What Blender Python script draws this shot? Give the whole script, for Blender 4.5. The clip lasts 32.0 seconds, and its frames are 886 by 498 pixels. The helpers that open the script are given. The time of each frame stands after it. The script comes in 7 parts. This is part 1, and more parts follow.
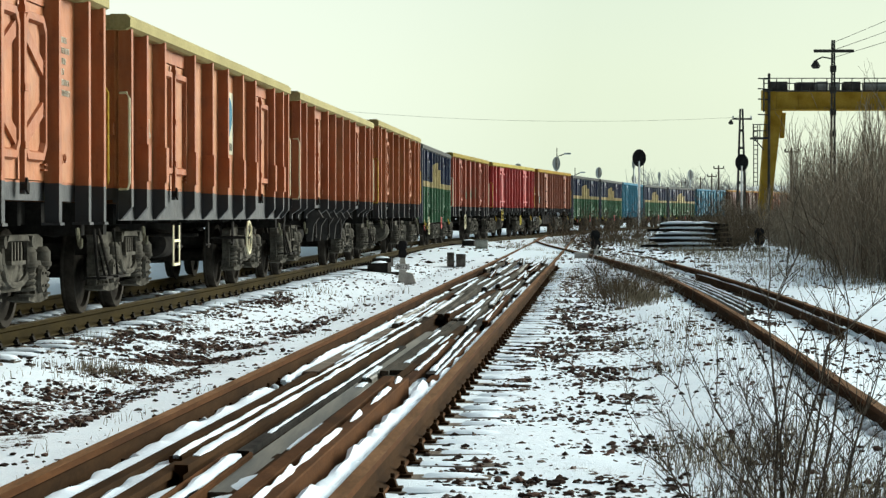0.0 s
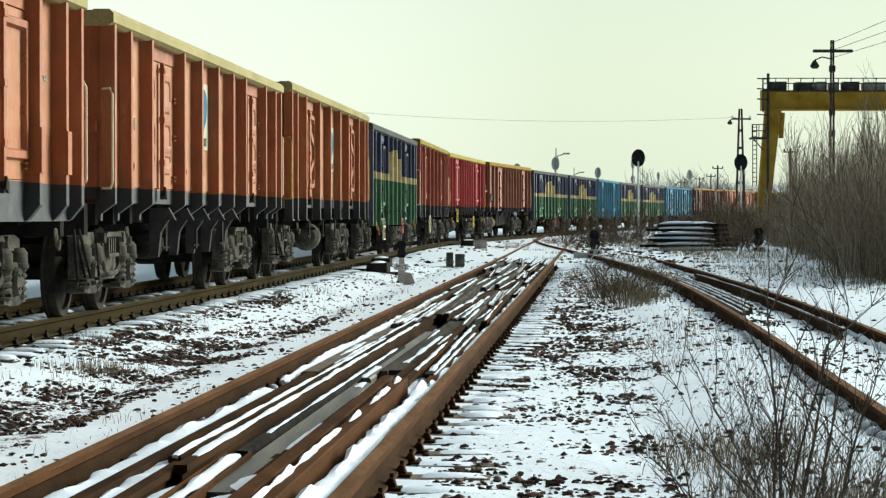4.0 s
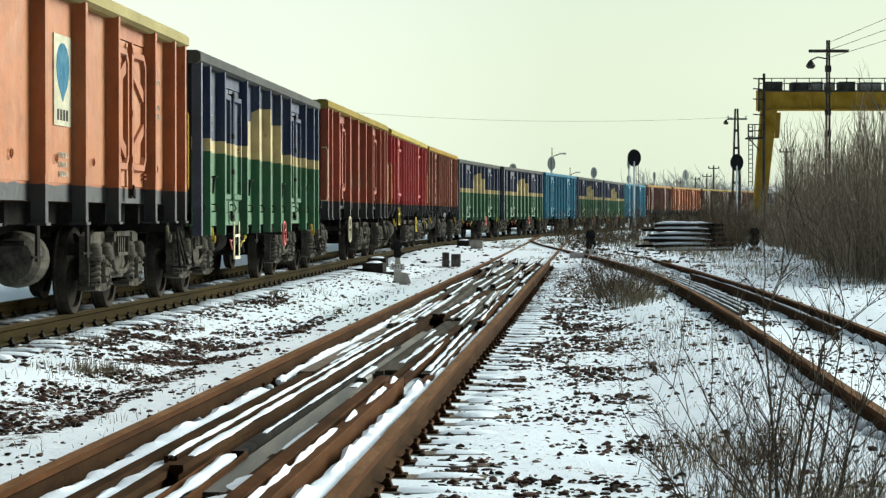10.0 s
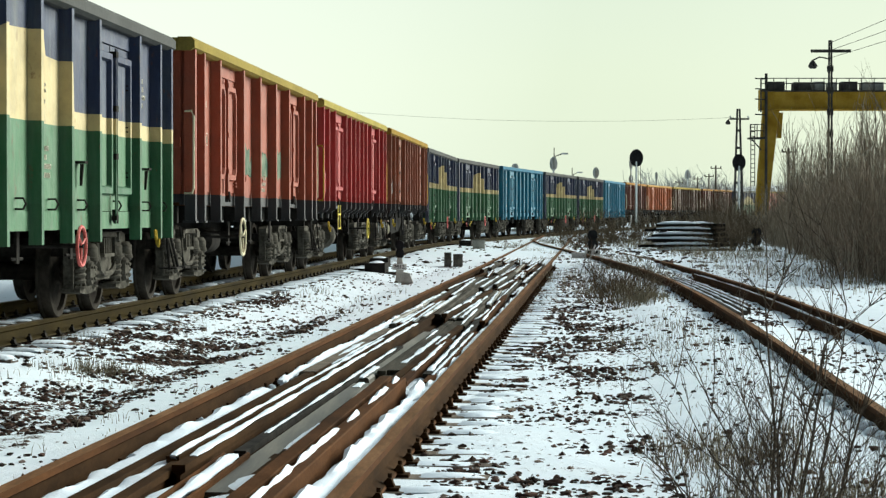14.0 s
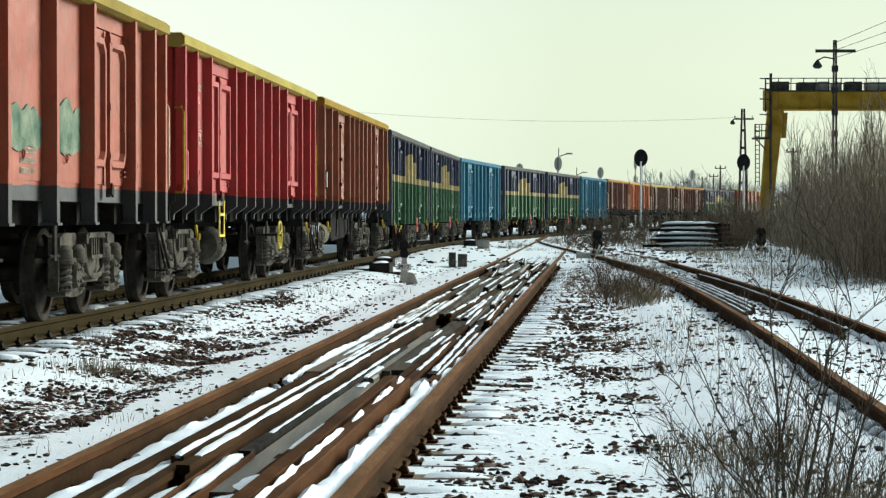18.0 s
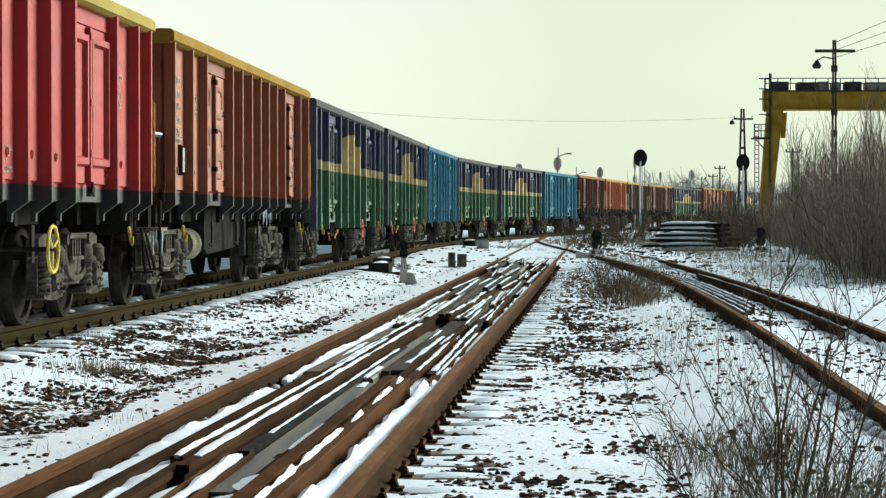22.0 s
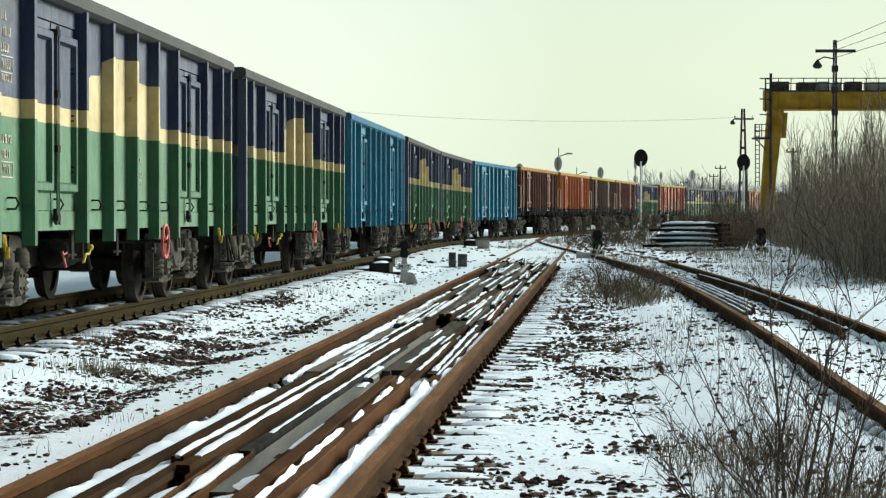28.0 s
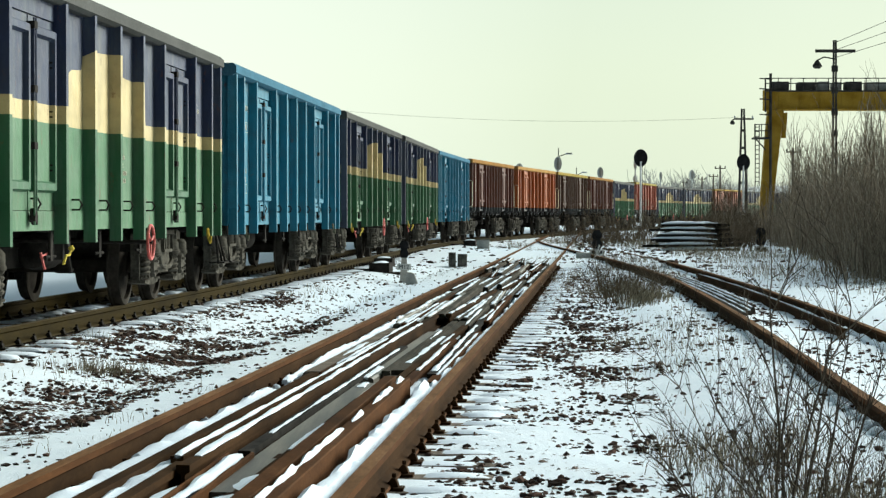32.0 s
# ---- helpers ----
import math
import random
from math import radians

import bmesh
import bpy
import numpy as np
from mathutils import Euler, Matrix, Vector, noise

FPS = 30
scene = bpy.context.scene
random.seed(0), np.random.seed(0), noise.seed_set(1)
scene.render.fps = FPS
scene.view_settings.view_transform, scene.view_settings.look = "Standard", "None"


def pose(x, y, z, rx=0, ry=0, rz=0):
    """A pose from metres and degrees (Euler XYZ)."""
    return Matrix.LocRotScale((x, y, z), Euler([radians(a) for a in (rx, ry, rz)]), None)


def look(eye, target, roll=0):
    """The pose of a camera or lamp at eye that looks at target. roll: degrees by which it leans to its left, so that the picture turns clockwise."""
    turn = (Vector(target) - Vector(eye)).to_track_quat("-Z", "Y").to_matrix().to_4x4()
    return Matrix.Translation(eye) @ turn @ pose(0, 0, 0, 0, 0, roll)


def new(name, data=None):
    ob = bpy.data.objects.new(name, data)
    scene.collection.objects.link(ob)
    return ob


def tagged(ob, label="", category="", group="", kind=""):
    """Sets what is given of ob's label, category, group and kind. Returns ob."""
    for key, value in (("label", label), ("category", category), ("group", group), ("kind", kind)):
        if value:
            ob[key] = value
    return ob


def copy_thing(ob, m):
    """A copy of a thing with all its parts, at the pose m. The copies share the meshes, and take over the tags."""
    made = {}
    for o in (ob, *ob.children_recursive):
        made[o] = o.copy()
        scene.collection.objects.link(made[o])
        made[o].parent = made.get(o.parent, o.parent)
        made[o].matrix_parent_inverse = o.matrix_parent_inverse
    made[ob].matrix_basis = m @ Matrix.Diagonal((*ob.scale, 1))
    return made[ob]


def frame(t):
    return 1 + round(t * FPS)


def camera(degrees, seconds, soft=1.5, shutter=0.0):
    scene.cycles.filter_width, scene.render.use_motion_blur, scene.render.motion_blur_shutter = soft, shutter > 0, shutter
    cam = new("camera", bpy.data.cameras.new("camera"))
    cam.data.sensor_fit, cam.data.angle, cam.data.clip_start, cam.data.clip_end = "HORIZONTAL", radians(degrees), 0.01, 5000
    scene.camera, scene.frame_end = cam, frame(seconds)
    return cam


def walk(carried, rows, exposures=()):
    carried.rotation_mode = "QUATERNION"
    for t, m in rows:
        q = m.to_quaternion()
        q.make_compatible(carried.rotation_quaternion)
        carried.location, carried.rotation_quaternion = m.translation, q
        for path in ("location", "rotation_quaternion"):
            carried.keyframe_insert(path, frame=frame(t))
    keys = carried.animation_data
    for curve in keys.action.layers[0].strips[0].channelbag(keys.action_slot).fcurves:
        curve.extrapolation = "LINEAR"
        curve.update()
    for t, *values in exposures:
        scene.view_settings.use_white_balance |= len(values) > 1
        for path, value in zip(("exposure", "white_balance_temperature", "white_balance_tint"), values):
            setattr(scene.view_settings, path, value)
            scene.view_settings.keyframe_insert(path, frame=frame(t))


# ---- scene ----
# ---- camera: on a tripod beside the yard, with a slow drift of the pan head ----
LENS = 4063.0                      # focal length, where the view is 1568 wide
EYE = Vector((0.0, 0.0, 1.03))
cam = camera(2 * math.degrees(math.atan(784 / LENS)), 32.0, soft=1.35)
PAN = [(0, 9.5), (0.5, 8), (3.5, 8), (5.5, 6.5), (7, 5), (8, 3.6), (9, 2.2), (10, 0.8), (11, 0), (13, 0),
       (13.5, 1.5), (14, 4.5), (14.5, 9.4), (15, 11.8), (16.5, 12.5), (19.5, 12.5), (21, 11.5), (23, 11.5),
       (24, 12.5), (28, 12.5), (29, 13.6), (30, 13.1), (31.5, 11.5), (32, 12.2)]
TILT = math.degrees(math.atan((441 - 382) / LENS))
walk(cam, [(t, pose(EYE.x, EYE.y, EYE.z, 90 - TILT, 0, math.degrees(d / LENS))) for t, d in PAN],
     exposures=[(0, 0.66, 6350, 0), (32, 0.66, 6350, 0)])

# ---- light: thin winter cloud with a veiled sun ahead to the right ----
SUN_AZ, SUN_EL = math.radians(52), math.radians(22)     # azimuth clockwise from +y
world = bpy.data.worlds.new("winter_sky")
scene.world = world
world.use_nodes = True
wn = world.node_tree
wn.nodes.clear()
w_out = wn.nodes.new("ShaderNodeOutputWorld")
w_bg = wn.nodes.new("ShaderNodeBackground")
w_sky = wn.nodes.new("ShaderNodeTexSky")
w_sky.sky_type, w_sky.sun_disc = "NISHITA", False
w_sky.sun_elevation, w_sky.sun_rotation = SUN_EL, SUN_AZ
w_sky.dust_density, w_sky.air_density = 3.0, 1.0
w_mul = wn.nodes.new("ShaderNodeMixRGB")
w_mul.blend_type = "MULTIPLY"
w_mul.inputs[0].default_value = 1
w_mul.inputs[2].default_value = (0.10, 0.10, 0.10, 1)
w_geo = wn.nodes.new("ShaderNodeTexCoord")
w_noise = wn.nodes.new("ShaderNodeTexNoise")
w_noise.inputs["Scale"].default_value, w_noise.inputs["Detail"].default_value = 2.2, 4
w_cloud = wn.nodes.new("ShaderNodeValToRGB")
w_cloud.color_ramp.elements[0].position, w_cloud.color_ramp.elements[0].color = 0.3, (0.80, 0.855, 0.685, 1)
w_cloud.color_ramp.elements[1].position, w_cloud.color_ramp.elements[1].color = 0.7, (0.93, 0.965, 0.81, 1)
w_mix = wn.nodes.new("ShaderNodeMixRGB")
w_mix.inputs[0].default_value = 0.86
wn.links.new(w_sky.outputs[0], w_mul.inputs[1])
wn.links.new(w_geo.outputs["Generated"], w_noise.inputs["Vector"])
wn.links.new(w_noise.outputs[0], w_cloud.inputs[0])
wn.links.new(w_mul.outputs[0], w_mix.inputs[1])
wn.links.new(w_cloud.outputs[0], w_mix.inputs[2])
w_sep = wn.nodes.new("ShaderNodeSeparateXYZ")
wn.links.new(w_geo.outputs["Generated"], w_sep.inputs[0])
w_up = wn.nodes.new("ShaderNodeValToRGB")
w_up.color_ramp.elements[0].position, w_up.color_ramp.elements[0].color = 0.06, (1, 1, 1, 1)
w_up.color_ramp.elements[1].position, w_up.color_ramp.elements[1].color = 0.45, (0.54, 0.62, 0.84, 1)
wn.links.new(w_sep.outputs[2], w_up.inputs[0])
w_tint = wn.nodes.new("ShaderNodeMixRGB")
w_tint.blend_type = "MULTIPLY"
w_tint.inputs[0].default_value = 1
w_bank = wn.nodes.new("ShaderNodeVectorMath")
w_bank.operation = "DOT_PRODUCT"
w_bank.inputs[1].default_value = Vector((-0.24, 0.96, 0.12)).normalized()
wn.links.new(w_geo.outputs["Generated"], w_bank.inputs[0])
w_glow = wn.nodes.new("ShaderNodeMapRange")
w_glow.inputs["From Min"].default_value, w_glow.inputs["From Max"].default_value = 0.955, 1.0
wn.links.new(w_bank.outputs["Value"], w_glow.inputs["Value"])
w_pale = wn.nodes.new("ShaderNodeMixRGB")
w_pale.inputs[2].default_value = (0.97, 0.985, 0.86, 1)
wn.links.new(w_glow.outputs[0], w_pale.inputs[0])
wn.links.new(w_mix.outputs[0], w_pale.inputs[1])
wn.links.new(w_pale.outputs[0], w_tint.inputs[1])
wn.links.new(w_up.outputs[0], w_tint.inputs[2])
# the cloud veil is brighter ahead, where the sun stands, and duller behind
w_dot = wn.nodes.new("ShaderNodeVectorMath")
w_dot.operation = "DOT_PRODUCT"
w_dot.inputs[1].default_value = (0.08, 0.99, 0.0)
wn.links.new(w_geo.outputs["Generated"], w_dot.inputs[0])
w_side = wn.nodes.new("ShaderNodeMapRange")
w_side.inputs["From Min"].default_value, w_side.inputs["From Max"].default_value = -0.55, 0.20
w_side.inputs["To Min"].default_value, w_side.inputs["To Max"].default_value = 0.05, 1.0
wn.links.new(w_dot.outputs["Value"], w_side.inputs["Value"])
w_dir = wn.nodes.new("ShaderNodeMixRGB")
w_dir.blend_type = "MULTIPLY"
w_dir.inputs[0].default_value = 1
wn.links.new(w_tint.outputs[0], w_dir.inputs[1])
wn.links.new(w_side.outputs[0], w_dir.inputs[2])
wn.links.new(w_dir.outputs[0], w_bg.inputs[0])
wn.links.new(w_bg.outputs[0], w_out.inputs[0])
w_bg.inputs[1].default_value = 0.69
sun = new("sun", bpy.data.lights.new("sun", "SUN"))
sun.data.energy, sun.data.angle, sun.data.color = 4.7, math.radians(38), (1.0, 0.97, 0.915)
sun.matrix_basis = look(Vector((math.sin(SUN_AZ) * math.cos(SUN_EL), math.cos(SUN_AZ) * math.cos(SUN_EL), math.sin(SUN_EL))) * 50, (0, 0, 0))


# ---- materials ----
def base_mat(name, rough=0.8, metal=0.0):
    m = bpy.data.materials.new(name)
    m.use_nodes = True
    nt = m.node_tree
    b = nt.nodes["Principled BSDF"]
    b.inputs["Roughness"].default_value, b.inputs["Metallic"].default_value = rough, metal
    if rough >= 0.65:
        b.inputs["Specular IOR Level"].default_value = 0.2 if rough < 0.7 else 0.02
    return m, nt, b


def noise_node(nt, scale, detail=4, stretch=None, rough=0.6):
    c = nt.nodes.new("ShaderNodeTexCoord")
    n = nt.nodes.new("ShaderNodeTexNoise")
    n.inputs["Scale"].default_value, n.inputs["Detail"].default_value, n.inputs["Roughness"].default_value = scale, detail, rough
    if stretch:
        mp = nt.nodes.new("ShaderNodeMapping")
        mp.inputs["Scale"].default_value = stretch
        nt.links.new(c.outputs["Object"], mp.inputs[0])
        nt.links.new(mp.outputs[0], n.inputs["Vector"])
    else:
        nt.links.new(c.outputs["Object"], n.inputs["Vector"])
    return n.outputs[0]


def ramp(nt, value, stops):
    r = nt.nodes.new("ShaderNodeValToRGB")
    e = r.color_ramp.elements
    while len(e) < len(stops):
        e.new(0.5)
    for el, (p, c) in zip(e, stops):
        el.position, el.color = p, (c if len(c) == 4 else (*c, 1))
    nt.links.new(value, r.inputs[0])
    return r.outputs[0]


def blend(nt, fac, a, b, mode="MIX"):
    x = nt.nodes.new("ShaderNodeMixRGB")
    x.blend_type = mode
    for i, v in enumerate((fac, a, b)):
        if isinstance(v, (int, float)):
            x.inputs[i].default_value = v
        elif isinstance(v, tuple):
            x.inputs[i].default_value = v if len(v) == 4 else (*v, 1)
        else:
            nt.links.new(v, x.inputs[i])
    return x.outputs[0]


def calc(nt, op, a, b=0.0):
    x = nt.nodes.new("ShaderNodeMath")
    x.operation = op
    for i, v in enumerate((a, b)):
        if isinstance(v, (int, float)):
            x.inputs[i].default_value = v
        else:
            nt.links.new(v, x.inputs[i])
    return x.outputs[0]


def relief(nt, b, value, strength=0.3, distance=0.02):
    u = nt.nodes.new("ShaderNodeBump")
    u.inputs["Strength"].default_value, u.inputs["Distance"].default_value = strength, distance
    nt.links.new(value, u.inputs["Height"])
    nt.links.new(u.outputs[0], b.inputs["Normal"])


def rand_node(nt):
    return nt.nodes.new("ShaderNodeObjectInfo").outputs["Random"]


def mottled(name, c1, c2, scale=6, rough=0.8, metal=0.0, fine=60, bump=0.25, dist=0.01, stretch=None, vary=0.0):
    m, nt, b = base_mat(name, rough, metal)
    n1 = noise_node(nt, scale, 5, stretch)
    n2 = noise_node(nt, fine, 4, stretch)
    col = ramp(nt, n1, [(0.32, c1), (0.68, c2)])
    col = blend(nt, 0.35, col, ramp(nt, n2, [(0.3, (0.45, 0.45, 0.45)), (0.7, (1.35, 1.35, 1.35))]), "MULTIPLY")
    if vary:
        col = blend(nt, 1.0, col, ramp(nt, rand_node(nt), [(0, (1 - vary,) * 3), (1, (1 + vary,) * 3)]), "MULTIPLY")
    nt.links.new(col, b.inputs["Base Color"])
    relief(nt, b, n2, bump, dist)
    return m


def island_mat(name, stops, rough=0.9):
    """Colour picked per loose piece of a joined mesh."""
    m, nt, b = base_mat(name, rough)
    g = nt.nodes.new("ShaderNodeNewGeometry").outputs["Random Per Island"]
    col = ramp(nt, g, stops)
    n = noise_node(nt, 45, 3)
    nt.links.new(blend(nt, 0.4, col, ramp(nt, n, [(0.3, (0.4, 0.4, 0.4)), (0.7, (1.4, 1.4, 1.4))]), "MULTIPLY"), b.inputs["Base Color"])
    return m


def snow_mat():
    m, nt, b = base_mat("snow", 0.7)
    n1, n2 = noise_node(nt, 1.3, 6), noise_node(nt, 28, 4)
    col = ramp(nt, n1, [(0.3, (0.61, 0.68, 0.76)), (0.7, (0.70, 0.765, 0.83))])
    nt.links.new(blend(nt, 0.2, col, ramp(nt, n2, [(0.3, (0.8, 0.8, 0.8)), (0.6, (1, 1, 1))]), "MULTIPLY"), b.inputs["Base Color"])
    relief(nt, b, n2, 0.4, 0.02)
    return m


def ground_mat():
    """Thin wind-blown snow with soil, cinders and dead grass showing through."""
    m, nt, b = base_mat("snowy_ground", 0.85)
    at = nt.nodes.new("ShaderNodeAttribute")
    at.attribute_name = "bare"
    mid, fine, grit = noise_node(nt, 2.6, 6, None, 0.7), noise_node(nt, 14, 5, None, 0.75), noise_node(nt, 60, 3)
    f = calc(nt, "ADD", calc(nt, "MULTIPLY", mid, 0.45), calc(nt, "MULTIPLY", fine, 0.75))
    f = calc(nt, "ADD", calc(nt, "MULTIPLY", at.outputs["Fac"], 0.15), calc(nt, "MULTIPLY", f, 0.75))
    soil = ramp(nt, grit, [(0.3, (0.03, 0.024, 0.02)), (0.55, (0.10, 0.08, 0.065)), (0.75, (0.20, 0.165, 0.13))])
    snow = ramp(nt, mid, [(0.3, (0.64, 0.71, 0.775)), (0.7, (0.73, 0.785, 0.84))])
    fleck = noise_node(nt, 42, 3, None, 0.7)
    f = calc(nt, "ADD", f, calc(nt, "MULTIPLY", calc(nt, "SUBTRACT", fleck, 0.5), 0.16))
    mask = ramp(nt, f, [(0.585, (0, 0, 0)), (0.615, (1, 1, 1))])
    nt.links.new(blend(nt, mask, snow, soil), b.inputs["Base Color"])
    relief(nt, b, calc(nt, "SUBTRACT", calc(nt, "ADD", fine, calc(nt, "MULTIPLY", fleck, 0.35)), calc(nt, "MULTIPLY", mask, 0.5)), 0.45, 0.035)
    return m


MAT_SNOW = snow_mat()
MAT_GROUND = ground_mat()
MAT_RAIL = mottled("rusty_rail_steel", (0.040, 0.0165, 0.006), (0.094, 0.041, 0.0155), 3, 0.75, 0.0, 40, 0.2, 0.004, (1, 0.2, 1))
MAT_MAINRAIL = mottled("dark_oily_rail_steel", (0.015, 0.0105, 0.0025), (0.036, 0.025, 0.006), 3, 0.75, 0.0, 40, 0.2, 0.004, (1, 0.2, 1))
MAT_MAINHEAD = mottled("used_rail_head", (0.05, 0.035, 0.012), (0.10, 0.072, 0.028), 5, 0.65, 0.05, 40, 0.1, 0.002, (1, 0.15, 1))
MAT_WEB = mottled("dark_rusty_brown", (0.020, 0.0105, 0.0045), (0.054, 0.028, 0.012), 3, 0.85, 0.0, 40, 0.3, 0.005, (1, 0.3, 1))
MAT_HEAD = mottled("worn_rail_head", (0.095, 0.048, 0.021), (0.19, 0.102, 0.050), 5, 0.7, 0.0, 40, 0.1, 0.002, (1, 0.15, 1))
MAT_RUST = mottled("red_brown_rusted_steel", (0.036, 0.016, 0.006), (0.090, 0.039, 0.015), 3, 0.8, 0.0, 50, 0.3, 0.006, (1, 0.35, 1))
MAT_WOOD = mottled("weathered_timber", (0.07, 0.055, 0.045), (0.20, 0.17, 0.14), 3, 0.9, 0.0, 30, 0.4, 0.01, (0.3, 4, 4), 0.25)
MAT_IRON = mottled("grimy_black_iron", (0.012, 0.011, 0.010), (0.040, 0.036, 0.032), 6, 0.8, 0.0, 50, 0.25, 0.006)
MAT_BOGIE = mottled("dusty_grey_brown_cast_steel", (0.030, 0.0275, 0.0225), (0.120, 0.111, 0.092), 5, 0.85, 0.0, 40, 0.3, 0.006)
MAT_WHEEL = mottled("oiled_dark_wheel_steel", (0.020, 0.0175, 0.0145), (0.060, 0.052, 0.043), 4, 0.8, 0.0, 30, 0.2, 0.004)
MAT_TREAD = mottled("polished_wheel_tread", (0.28, 0.27, 0.26), (0.42, 0.41, 0.4), 4, 0.35, 0.9, 30, 0.1, 0.002)
MAT_CONC = mottled("pale_weathered_concrete", (0.32, 0.31, 0.28), (0.52, 0.50, 0.46), 4, 0.9, 0.0, 60, 0.3, 0.006)
MAT_STAINED = mottled("dark_stained_concrete", (0.045, 0.042, 0.036), (0.17, 0.16, 0.14), 6, 0.9, 0.0, 40, 0.3, 0.006)
MAT_BLACK = mottled("matt_black_signal_paint", (0.012, 0.012, 0.013), (0.03, 0.03, 0.032), 5, 0.7, 0.0, 60, 0.15, 0.003)
MAT_PALE = mottled("pale_grey_paint", (0.70, 0.72, 0.72), (0.85, 0.86, 0.85), 3, 0.7, 0.0, 50, 0.15, 0.003)
MAT_CRANE = mottled("faded_ochre_crane_paint", (0.25, 0.145, 0.017), (0.40, 0.255, 0.04), 1.2, 0.75, 0.0, 20, 0.2, 0.01)
MAT_DARKSTEEL = mottled("dark_grey_steelwork", (0.03, 0.03, 0.03), (0.08, 0.075, 0.07), 2, 0.8, 0.0, 20, 0.2, 0.01)
MAT_YELLOW = mottled("worn_yellow_paint", (0.55, 0.42, 0.05), (0.75, 0.62, 0.16), 8, 0.7, 0.0, 60, 0.2, 0.004)
MAT_CREAMPAINT = mottled("cream_paint", (0.62, 0.55, 0.36), (0.76, 0.70, 0.5), 8, 0.7, 0.0, 60, 0.2, 0.004)
MAT_REDPAINT = mottled("red_handwheel_paint", (0.45, 0.05, 0.04), (0.62, 0.12, 0.10), 8, 0.6, 0.0, 60, 0.2, 0.004)
MAT_WHITE = mottled("dirty_white_paint", (0.55, 0.55, 0.52), (0.74, 0.74, 0.71), 4, 0.8, 0.0, 50, 0.2, 0.004)
MAT_STONE = island_mat("ballast_stone", [(0, (0.022, 0.016, 0.014)), (0.5, (0.055, 0.037, 0.030)), (0.8, (0.105, 0.061, 0.046)), (1, (0.20, 0.165, 0.14))])
MAT_TWIG = island_mat("bare_twig_bark", [(0, (0.098, 0.080, 0.060)), (0.6, (0.238, 0.198, 0.150)), (1, (0.41, 0.355, 0.275))])
MAT_DARKTWIG = island_mat("dark_thorn_bark", [(0, (0.030, 0.025, 0.019)), (0.6, (0.076, 0.062, 0.048)), (1, (0.155, 0.126, 0.097))])
MAT_BRUSH = island_mat("brown_brush_bark", [(0, (0.035, 0.027, 0.019)), (0.6, (0.095, 0.073, 0.050)), (1, (0.19, 0.15, 0.105))])
MAT_GRASS = island_mat("dead_grass", [(0, (0.13, 0.11, 0.08)), (0.6, (0.26, 0.22, 0.15)), (1, (0.40, 0.35, 0.25))])


